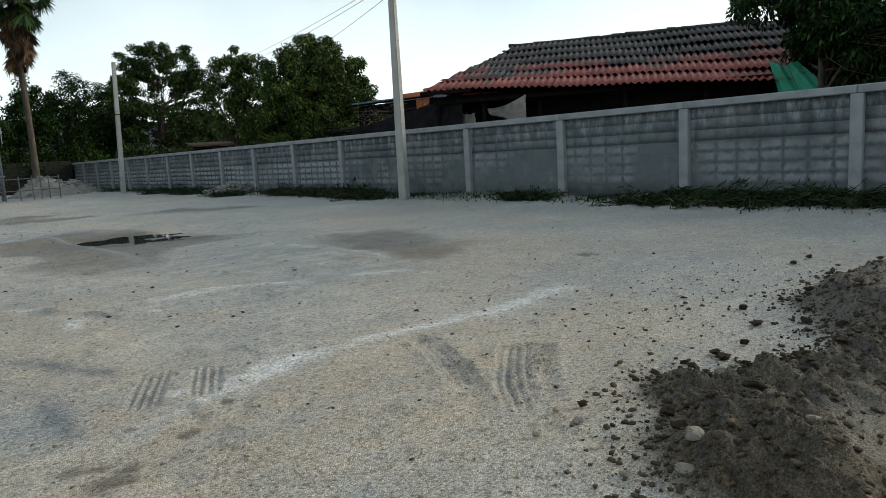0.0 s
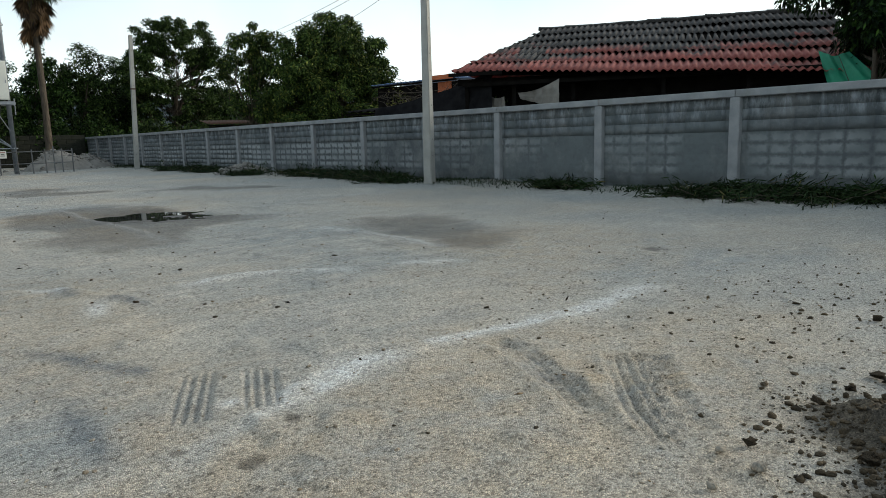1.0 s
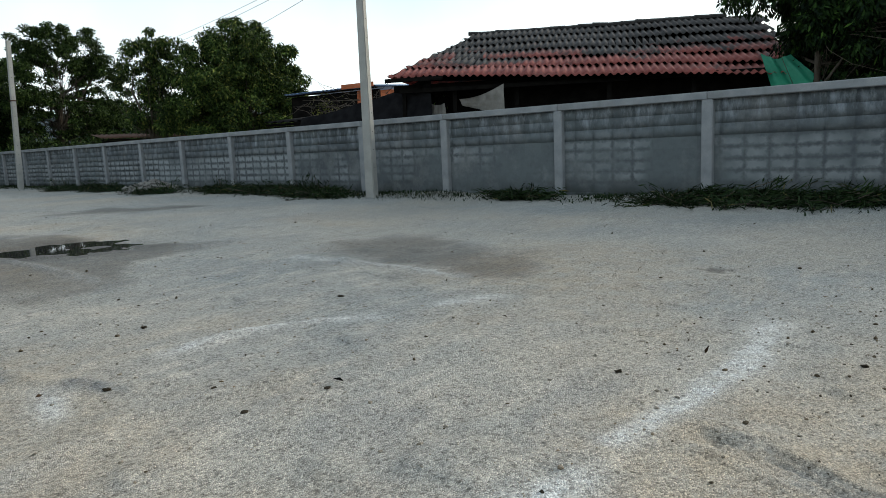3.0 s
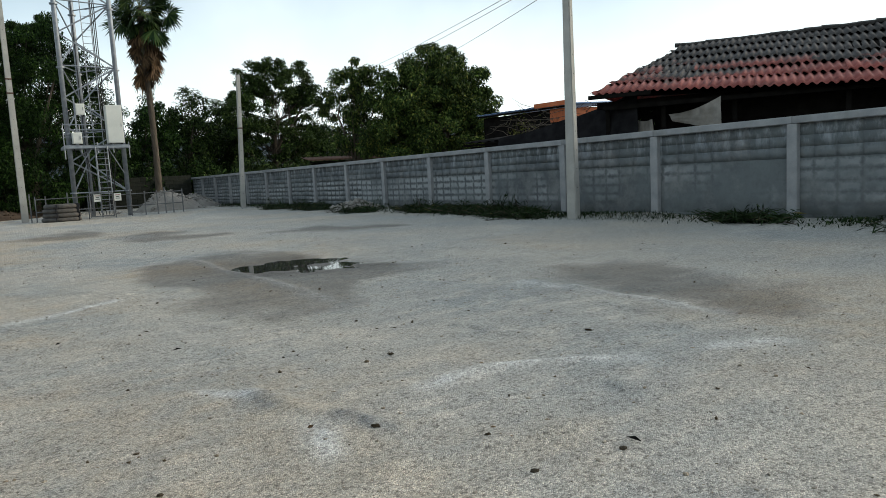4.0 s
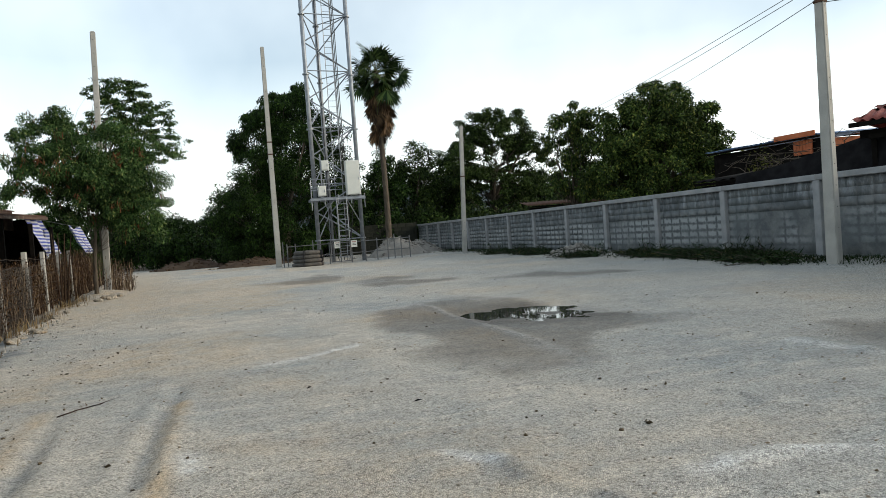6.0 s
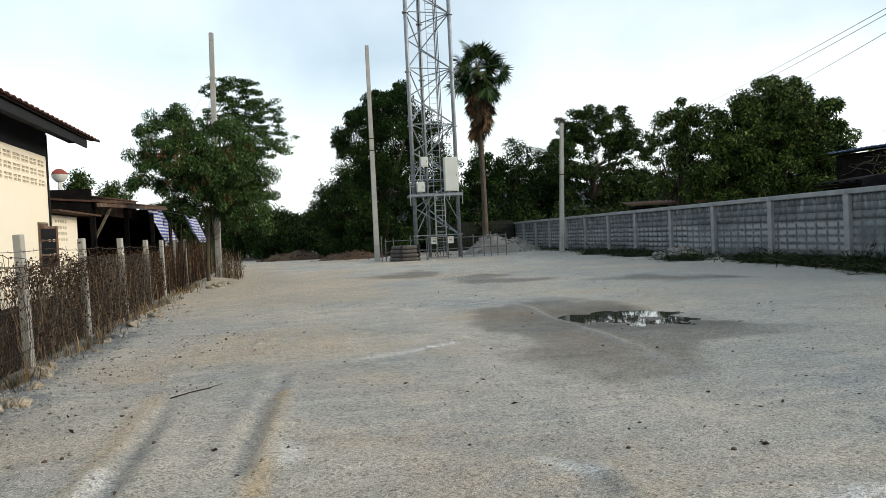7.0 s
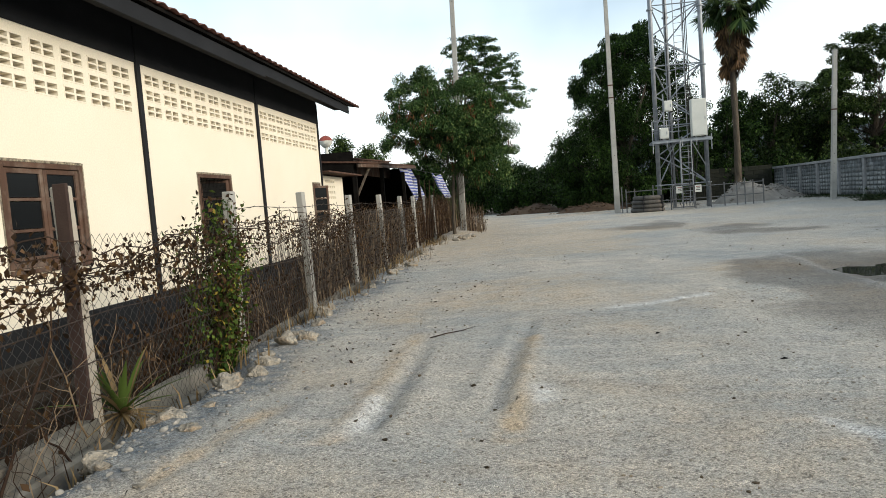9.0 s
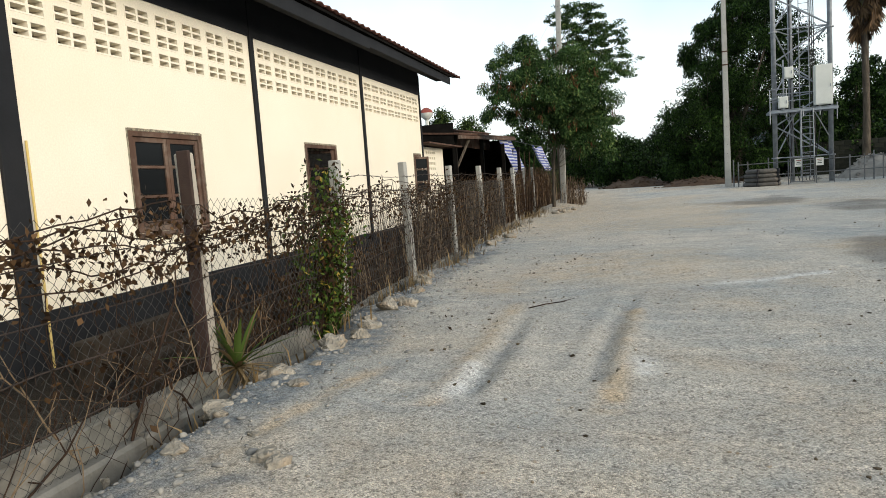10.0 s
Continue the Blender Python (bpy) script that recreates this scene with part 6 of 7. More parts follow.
# ---- wire fence with dead vines ----
FENCE_Y = [2.3, 4.8, 7.25, 9.52, 11.95, 14.55, 17.45, 20.2, 22.6, 25.2, 28.0]
RUSTWIRE = surface("rusty_wire", (0.028, 0.020, 0.016), (0.055, 0.038, 0.030), 9.0, 0.8, 0.3, 0.2, 80)
GREYWIRE = surface("dull_wire", (0.034, 0.034, 0.033), (0.070, 0.069, 0.066), 9.0, 0.65, 0.5, 0.2, 80)
VINE = surface("dry_vine", (0.014, 0.008, 0.005), (0.048, 0.027, 0.016), 8.0, 0.9, 0, 0.5, 50, None, 0.5, 0.01)
PALEVINE = surface("pale_dry_stalk", (0.12, 0.085, 0.05), (0.23, 0.17, 0.11), 8.0, 0.9, 0, 0.5, 50)


KERB = surface("mossy_kerb", (0.12, 0.12, 0.108), (0.215, 0.205, 0.18), 3.0, 0.92, 0, 0.8, 50, (0.055, 0.038, 0.025), 0.85)


# earth tones lowered so the ledges look shaded like the ground beside them
LEDGE = surface("earthy_shaded_ledge", (0.014, 0.0105, 0.0075), (0.042, 0.033, 0.024), 5.0, 0.95, 0, 0.9, 45, (0.02, 0.014, 0.01), 0.8)
BATTEN = surface("dark_brown_batten", (0.026, 0.016, 0.014), (0.055, 0.034, 0.030), 4.0, 0.85, 0, 0.5, 60, (0.10, 0.07, 0.05), 0.3, 0.01, (1, 1, 0.2))


def build_fence():
    f = thing("wire_fence", 0, 0, 0, 0, "chain-link and barbed-wire fence on weathered concrete posts", "fence")
    rng = np.random.default_rng(77)
    shaft = mesh_box("post", -0.045, -0.045, -0.5, 0.045, 0.045, 1.42, 0.008, POLE_CONCRETE)
    old = mesh_box("post", -0.046, -0.040, -0.5, 0.046, 0.046, 1.42, 0.010, surface("stained_post", (0.30, 0.275, 0.23), (0.42, 0.39, 0.34), 2.0, 0.9, 0, 0.4, 60, (0.14, 0.10, 0.075), 0.6, 0.01, (1, 1, 0.3)))
    for k, y in enumerate(FENCE_Y):
        piece("post", old if k == 2 else shaft, f, pose(fence_x(y) - 0.02, y, 0.02 * rng.normal(), rng.normal() * 0.7, rng.normal() * 0.7, -5))
    y = FENCE_Y[2]
    part("batten", box(fence_x(y) - 0.066, y - 0.066, -0.3, fence_x(y) + 0.026, y - 0.042, 1.425, 0.004), BATTEN, f, "dark brown timber batten on the post")
    tilt = math.atan(FENCE_TILT)
    # chain link: zigzag wires hooked side by side
    cell = 0.036
    for a, b in zip(FENCE_Y, FENCE_Y[1:]):
        if a > 18:
            break
        n = int((b - a) / cell)
        m = 33
        rows = np.arange(m)
        z = -0.12 + rows * (1.20 / (m - 1))
        tops = 1.10 + 0.02 * math.sin(a)
        ys = a + (np.arange(n) + 0.5) * (b - a) / n
        zig = np.where(rows % 2 == 0, -1, 1) * cell * 0.5
        Y = ys[:, None] + zig[None, :] * 1.04 * np.where(np.arange(n) % 2 == 0, 1, -1)[:, None] + rng.normal(size=(n, 1)) * 0.002
        Z = np.broadcast_to(z, Y.shape) * (tops / 1.08) + 0.015 * np.sin(Y * 2.1)
        X = fence_x(Y) + 0.06 + 0.004 * np.where(rows % 2 == 0, 1, -1)[None] + 0.03 * np.sin(Y * 1.7) * np.sin(Z * 2.3)
        part_mesh("chain_link", stems_mesh("chain_link", np.stack([X, Y, Z], -1), 0.0018, GREYWIRE, 1.0), f, "sagging chain-link mesh")
    # barbed wire
    for h in (0.18, 0.42, 0.66, 0.90, 1.10, 1.26):
        start = FENCE_Y[3] if h > 1.0 else FENCE_Y[0]
        s = np.linspace(start, FENCE_Y[-1], 160)
        sag = 0.03 * np.abs(np.sin(s * 1.25 + h * 5)) + 0.012 * fractal(s, s * 0, 1.5, 2, int(h * 10))
        p = np.stack([fence_x(s) + 0.075, s, h - sag], -1)
        wire = part_mesh("barbed_strand", stems_mesh("barbed_strand", p[None], 0.004, RUSTWIRE, 1.0, 4), f, "rusty barbed-wire strand")
        k = int((FENCE_Y[-1] - start) / 0.13)
        sb = start + (np.arange(k) + rng.uniform(size=k) * 0.3) * 0.13
        zb = np.interp(sb, s, p[:, 2])
        c = np.stack([fence_x(sb) + 0.075, sb, zb], -1)
        d = rng.normal(size=(k, 3)) * 0.016
        tagged(part_mesh("barb", stems_mesh("barb", np.stack([c - d, c + d], 1), 0.003, RUSTWIRE, 1.0), wire), kind="stuff")
    # plinth of cement blocks
    for a, b in zip(FENCE_Y, FENCE_Y[1:]):
        z = 0.06 if a < 7 else (-0.01 if a < 9 else -0.06)
        m = Matrix.Translation((fence_x(a), a, 0)) @ Matrix.Rotation(tilt, 4, "Z")
        L = math.hypot(b - a, fence_x(b) - fence_x(a))
        k = max(1, int(L / 0.8))
        for j in range(k):
            part("kerb_block", box(-0.09, j * L / k + 0.006, -0.55, 0.03, (j + 1) * L / k - 0.006, z + 0.012 * rng.normal(), 0.01, m), KERB, f)
            # a lower footing course in front and a broken ledge behind
            if a < 15:
                back = 7 < a < 14
                part("footing_block", box(-0.02, j * L / k + 0.02 * rng.uniform(), -0.6, 0.10 + 0.03 * rng.uniform(), (j + 1) * L / k - 0.01, z - 0.15 + 0.025 * rng.normal(), 0.02, m), KERB, f)
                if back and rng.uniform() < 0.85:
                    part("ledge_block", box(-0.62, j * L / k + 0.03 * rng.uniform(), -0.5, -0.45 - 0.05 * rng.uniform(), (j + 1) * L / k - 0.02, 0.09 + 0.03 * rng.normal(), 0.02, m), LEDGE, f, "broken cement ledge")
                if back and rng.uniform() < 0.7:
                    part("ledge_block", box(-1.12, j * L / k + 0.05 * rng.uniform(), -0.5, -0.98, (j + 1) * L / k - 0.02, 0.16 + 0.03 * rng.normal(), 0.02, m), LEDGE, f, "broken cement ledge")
    return f


build_fence()


def build_brush(y0, y1, stems, leaves, height, seed, label, thick=0.006, material=None, leaf=None, pale=0.2, out=0.0, near=-0.30):
    """Dead climbing stems and withered leaves caught in one stretch of the fence."""
    rng = np.random.default_rng(seed)
    o = thing("dead_vine", fence_x((y0 + y1) / 2), (y0 + y1) / 2, 0, 0, label, "vine", kind="stuff")
    ox, oy = fence_x((y0 + y1) / 2), (y0 + y1) / 2
    n = stems
    y = rng.uniform(y0, y1, n)
    k = np.linspace(0, 1, 7)
    h = height * rng.uniform(0.35, 1.05, n)[:, None]
    Y = y[:, None] + rng.normal(size=(n, 1)) * 0.35 * k + np.cumsum(rng.normal(size=(n, 7)) * 0.05, 1)
    Z = -0.25 + (h + 0.25) * (k ** 0.85) - 0.25 * h * np.clip(k - 0.75, 0, 1) * rng.uniform(0, 3, (n, 1))
    X = fence_x(Y) + rng.uniform(near, 0.03 + out, (n, 1)) + np.cumsum(rng.normal(size=(n, 7)) * 0.02, 1)
    P = np.stack([X - ox, Y - oy, Z], -1)
    some = rng.uniform(size=n) < pale
    part_mesh("dry_stem", stems_mesh("dry_stem", P[~some], thick * rng.uniform(0.5, 1.3, (~some).sum()), material or VINE, 0.5), o)
    if some.any():
        part_mesh("pale_stem", stems_mesh("pale_stem", P[some], thick * 1.2, PALEVINE, 0.5), o)
    if leaves:
        i, j = rng.integers(0, n, leaves), rng.integers(2, 7, leaves)
        c = P[i, j] + rng.normal(size=(leaves, 3)) * 0.05
        part_mesh("withered_leaf", leaf_mesh("withered_leaf", c, seed + 1, 0.055, 0.028, leaf or LEAF_DRY, 0.7), o)
    return o


# a garland of dry creeper along the top of the mesh
def build_garland(y0, y1, z, seed, leaves, label):
    rng = np.random.default_rng(seed)
    ox, oy = fence_x(y0), y0
    o = thing("creeper", ox, oy, 0, 0, label, "vine", kind="stuff")
    s = np.linspace(y0, y1, 40)
    P = np.stack([np.stack([fence_x(s) + 0.07 + 0.03 * rng.normal(size=40) - ox, s - oy, z - 0.05 * i + 0.05 * np.sin(s * 3 + i) + 0.02 * rng.normal(size=40)], -1) for i in range(6)])
    part_mesh("runner", stems_mesh("runner", P, 0.005, VINE, 1.0), o)
    c = P.reshape(-1, 3)[rng.integers(0, 240, leaves)] + rng.normal(size=(leaves, 3)) * (0.04, 0.06, 0.06) - (0, 0, 0.05)
    part_mesh("withered_leaf", leaf_mesh("withered_leaf", c, seed + 1, 0.040, 0.026, LEAF_DRY, 0.7), o)
    hang_from = P.reshape(-1, 3)[rng.integers(0, 240, 60)]
    k = np.linspace(0, 1, 6)[None, :, None]
    drop = hang_from[:, None] + k * np.stack([0.02 * rng.normal(size=60), 0.12 * rng.normal(size=60), -rng.uniform(0.2, 0.9, 60)], -1)[:, None] + rng.normal(size=(60, 6, 3)) * 0.012
    part_mesh("tendril", stems_mesh("tendril", drop, 0.003, VINE, 0.6), o)


build_garland(3.2, 9.5, 1.05, 201, 3000, "dry brown creeper trailing along the top of the mesh")
build_garland(9.5, 15.0, 1.14, 202, 900, "dry brown creeper tangled in the barbed wire")
build_brush(3.0, 7.2, 70, 200, 0.75, 210, "bare brown stems leaning against the fence", 0.0032, pale=0.10, out=-0.12)
build_brush(5.2, 7.1, 60, 60, 0.45, 209, "low grey-brown dead twigs at the fence foot", 0.0032, pale=0.25, out=0.22)
build_brush(7.4, 9.4, 90, 600, 0.65, 211, "low tangle of dead vines in the fence", 0.005, out=-0.14)
build_brush(9.6, 11.9, 120, 350, 0.7, 212, "brown dead vines matted into the fence", 0.005, out=-0.10)
build_brush(11.9, 14.5, 240, 1900, 1.1, 213, "thick brown dead vines matted into the fence", 0.006, pale=0.4)
build_brush(14.5, 17.4, 440, 4200, 1.2, 214, "thick brown dead vines matted into the fence", 0.006, pale=0.4)
build_brush(17.4, 20.2, 420, 4200, 1.2, 215, "dense dry reddish-brown scrub in the fence", 0.007, pale=0.3)
build_brush(20.2, 23.5, 420, 4500, 1.25, 216, "dense dry reddish-brown scrub in the fence", 0.007)
build_brush(23.5, 28.5, 420, 5200, 1.4, 217, "dense dry scrub under the feathery tree", 0.009)
build_brush(26.4, 30.5, 170, 800, 1.15, 221, "dry brown weeds and grass round the foot of the pole", 0.008, pale=0.5, out=1.75, near=0.95)
build_brush(28.5, 36.0, 420, 6500, 1.5, 218, "dry brown scrub along the far edge of the yard", 0.010)
build_brush(36.0, 47.0, 300, 6000, 1.6, 219, "dim scrub along the far edge of the yard", 0.012, None, LEAF_DARK)

# leaning sticks by the near posts
rng = np.random.default_rng(303)
for a, b, r, m in [((-2.95, 6.25, -0.3), (-3.05, 7.15, 0.95), 0.016, VINE), ((-2.9, 5.6, -0.3), (-3.1, 5.05, 0.9), 0.022, VINE), ((-2.95, 6.15, -0.3), (-3.05, 5.75, 0.55), 0.014, PALEVINE),
                   ((-3.0, 6.9, -0.15), (-3.1, 6.5, 0.55), 0.012, VINE), ((-2.85, 5.3, -0.3), (-3.0, 6.6, 0.35), 0.013, VINE), ((-2.95, 5.9, -0.35), (-3.02, 4.9, 0.45), 0.012, PALEVINE),
                   ((-3.0, 7.0, 0.0), (-3.05, 6.85, 0.75), 0.010, PALEVINE)]:
    s = thing("dry_stick", *a, 0, "dry bare stick leaning on the wire fence", "stick", "sticks on the fence")
    d = np.subtract(b, a)
    pts = [d * t + rng.normal(size=3) * 0.03 * (0 < t < 1) for t in np.linspace(0, 1, 7)]
    part("stem", tube(pts, [0.6 * r * (1 - 0.7 * t) for t in np.linspace(0, 1, 7)], 6), m, s, smooth=True)
    for t in (2, 3, 4, 5):
        w = rng.normal(size=3) * (0.03, 0.14, 0.10) + (0, 0, 0.08)
        part("side_twig", tube([pts[t], pts[t] + w * 0.5 + rng.normal(size=3) * 0.015, pts[t] + w], [0.3 * r, 0.22 * r, 0.1 * r], 5), m, s)
for k, y in enumerate((24.2, 24.5, 24.9, 25.4)):
    s = thing("dry_stick", fence_x(y) + 0.1, y, -0.2, 0, "bare brown stem rising beside the far fence posts", "stick", "stems beside the pole")
    part("stem", tube([(0, 0, -0.2), (-0.05 + 0.05 * k, 0.05, 0.9), (-0.12 + 0.12 * k, 0.1, 2.1)], [0.03, 0.024, 0.012], 6), VINE, s, smooth=True)


def build_green_vine():
    rng = np.random.default_rng(401)
    y = 8.88
    o = thing("green_vine", fence_x(y) + 0.06, y, 0, 0, "leafy green vine with yellowing leaves climbing the fence", "vine")
    n = 46
    k = np.linspace(0, 1, 8)
    Y = rng.uniform(-0.20, 0.20, (n, 1)) + 0.22 * k + np.cumsum(rng.normal(size=(n, 8)) * 0.05, 1) * (0.5 + k)
    Z = -0.32 + k * rng.uniform(0.7, 1.6, (n, 1))
    X = rng.uniform(-0.08, 0.06, (n, 1)) + np.cumsum(rng.normal(size=(n, 8)) * 0.02, 1)
    P = np.stack([X, Y, Z], -1)
    part_mesh("stem_tangle", stems_mesh("stem_tangle", P, 0.005, VINE, 0.5), o)
    m = 2900
    c = P[rng.integers(0, n, m), rng.integers(1, 8, m)] + rng.normal(size=(m, 3)) * 0.06
    part_mesh("leaf_mass", leaf_mesh("leaf_mass", c, 402, 0.050, 0.030, leafy("vine_leaves", (0.025, 0.055, 0.010), (0.135, 0.190, 0.034), (0.27, 0.21, 0.04), 0.07), 0.35), o)
    c = P[rng.integers(0, n, 1000), rng.integers(3, 8, 1000)] + rng.normal(size=(1000, 3)) * (0.07, 0.15, 0.09)
    part_mesh("dry_leaf", leaf_mesh("dry_leaf", c, 403, 0.05, 0.03, LEAF_DRY, 0.6), o)["kind"] = "stuff"


build_green_vine()


def build_agave():
    rng = np.random.default_rng(410)
    x, y = -3.06, 7.38
    o = thing("spiky_plant", x, y, -0.08, 0, "green sword-leaved plant with dry leaves at the fence foot", "plant")

    def sword(az, up, L, w, m, name):
        d = np.array([math.cos(az) * math.cos(up), math.sin(az) * math.cos(up), math.sin(up)])
        side = np.cross(d, (0, 0, 1.0))
        side /= np.linalg.norm(side)
        nrm = np.cross(side, d)
        co, fa = [], []
        for j in range(6):
            t = j / 5
            p = d * L * t + np.array((0, 0, -0.25 * L * t * t)) + np.array((0, 0, 0.1))
            ww = w * (1 - t ** 2.2) + 0.001
            co += [p - side * ww, p + nrm * -ww * 0.35, p + side * ww]
        for j in range(5):
            for s in (0, 1):
                a = j * 3 + s
                fa.append((a, a + 1, a + 4, a + 3))
        part_mesh(name, mesh_of(name, co, fa, m, True), o)
    blade = leafy("sword_leaves", (0.045, 0.085, 0.018), (0.13, 0.19, 0.045))
    for k in range(26):
        sword(rng.uniform(0, 2 * math.pi), rng.uniform(0.35, 1.35), rng.uniform(0.36, 0.66), 0.019, blade if k % 5 else STRAW, "leaf_blade")
    for k in range(26):
        sword(rng.uniform(0, 2 * math.pi), rng.uniform(-1.2, 0.5), rng.uniform(0.25, 0.48), 0.011, STRAW, "dry_blade")


build_agave()


def build_straw(x, y, seed, n, h, label):
    rng = np.random.default_rng(seed)
    px, py = x + rng.normal(size=n) * 0.16, y + rng.normal(size=n) * 0.3
    pts = np.stack([px, py, ground_height(px, py) - 0.01], -1)
    o = thing("dry_grass", 0, 0, 0, 0, label, "grass", kind="stuff")
    part_mesh("blade", blades_mesh("blade", pts, seed, h, 0.006, STRAW, 0.9), o)


for k, (y, off) in enumerate([(6.6, 0.10), (7.3, 0.12), (8.3, 0.2), (10.2, 0.16), (10.9, 0.2), (12.6, 0.25), (14.0, 0.3), (15.6, 0.3), (17.2, 0.35), (19.4, 0.4), (22.0, 0.5), (24.5, 0.5)]):
    build_straw(fence_x(y) + off, y, 500 + k, 70, 0.26, "dry straw-coloured grass at the fence foot")


# ---- green verge along the block wall ----
def build_verge():
    rng = np.random.default_rng(601)
    o = thing("verge_grass", 0, 0, 0, 0, "dark green weeds and cut palm leaves along the wall foot", "grass", kind="stuff")
    n = 15000
    y = rng.uniform(0, 52, n)
    w = fractal(y, y * 0, 0.35, 3, 61)
    keep = w > rng.uniform(0.46, 0.66, n)
    y = y[keep]
    x = WALL_X - 0.02 - np.abs(rng.normal(size=len(y))) * 0.45 * (0.4 + fractal(y, y * 0, 0.35, 3, 61))
    part_mesh("blade", blades_mesh("blade", np.stack([x, y, ground_height(x, y) - 0.01], -1), 602, 0.10, 0.008, GRASS, 1.4), o)
    # patches of longer weeds
    pts = []
    for c, s, k in ((5.6, 0.8, 900), (4.3, 0.9, 900), (2.6, 0.9, 700), (8.6, 0.35, 250), (18.2, 1.6, 1500), (21.0, 1.2, 1100), (15.4, 0.6, 250), (28.5, 1.2, 700), (33.5, 1.6, 900), (39, 1.6, 700)):
        yy = c + rng.normal(size=k) * s
        xx = WALL_X - 0.1 - np.abs(rng.normal(size=k)) * 0.5
        pts.append(np.stack([xx, yy, ground_height(xx, yy)], -1))
    part_mesh("weed", blades_mesh("weed", np.concatenate(pts), 603, 0.095, 0.012, GRASS, 1.9), o)


build_verge()


def build_branch_pile(x, y, rx, ry, seed, label):
    """Cut fronds and branches lying flat."""
    rng = np.random.default_rng(seed)
    o = thing("cut_branches", x, y, on_ground(x, y), 0, label, "branches")
    n = 34
    c = np.stack([rng.normal(size=n) * rx * 0.5, rng.normal(size=n) * ry * 0.5, rng.uniform(0.02, 0.10, n)], -1)
    d = np.stack([rng.normal(size=n) * 0.5, rng.normal(size=n), rng.normal(size=n) * 0.10], -1)
    d *= (rng.uniform(0.3, 0.7, n) / np.linalg.norm(d, axis=1))[:, None]
    k = np.linspace(-1, 1, 6)[None, :, None]
    P = c[:, None] + d[:, None] * k + rng.normal(size=(n, 6, 3)) * 0.02
    P[..., 2] = np.abs(P[..., 2])
    part_mesh("twig_work", stems_mesh("twig_work", P, 0.009, BARK, 0.4), o)["kind"] = "stuff"
    m = 1700
    i, j = rng.integers(0, n, m), rng.integers(0, 6, m)
    q = P[i, j] + rng.normal(size=(m, 3)) * (0.09, 0.09, 0.035)
    q[:, 2] = np.abs(q[:, 2])
    aim = d[i] / np.linalg.norm(d[i], axis=1)[:, None] * 1.6
    part_mesh("leafage", leaf_mesh("leafage", q, seed + 1, 0.22, 0.024, GRASS, 0.05, aim), o)


for k, (x, y, rx, ry) in enumerate([(11.5, 4.4, 0.4, 1.0), (11.4, 6.2, 0.3, 0.9), (11.5, 2.2, 0.4, 1.2), (11.5, 19.4, 0.35, 1.3), (11.6, 17.6, 0.3, 1.0), (11.4, 21.8, 0.3, 0.8), (11.4, 31.0, 0.4, 1.4), (11.3, 5.4, 0.5, 1.2), (10.9, 6.9, 0.4, 0.9), (11.3, 3.2, 0.5, 1.2), (11.0, 18.4, 0.5, 1.3), (11.1, 20.6, 0.4, 1.0), (10.8, 16.4, 0.35, 0.8), (11.0, 29.0, 0.5, 1.3), (10.9, 33.0, 0.6, 1.6), (10.4, 24.0, 0.5, 0.8), (11.2, 10.3, 0.25, 0.5)]):
    build_branch_pile(x, y, rx, ry, 620 + 3 * k, "cut dark-green branches and fronds lying by the wall")


# ---- puddle ----
def build_puddle():
    k = Nodes("muddy_water")
    k.bump(k.noise(3.0, 2), 0.02, 0.01)
    m = k.done((0.035, 0.036, 0.034), 0.03, 0.0, 0.5)
    rng = np.random.default_rng(5)
    gx, gy = np.meshgrid(np.linspace(2.5, 4.5, 60), np.linspace(11.1, 13.1, 60))
    level = float(np.percentile(ground_height(gx, gy)[inside(gx, gy, WATER) > 0], 72))
    bm = bmesh.new()
    vs = [bm.verts.new((3.5 + 1.6 * math.cos(a), 12.2 + 1.5 * math.sin(a), level)) for a in np.linspace(0, 2 * math.pi, 40, endpoint=False)]
    bm.faces.new(vs)
    me = bpy.data.meshes.new("puddle")
    bm.to_mesh(me)
    bm.free()
    me.materials.append(m)
    tagged(new("puddle", me), "shallow muddy puddle mirroring the sky", "puddle", kind="structure")


build_puddle()


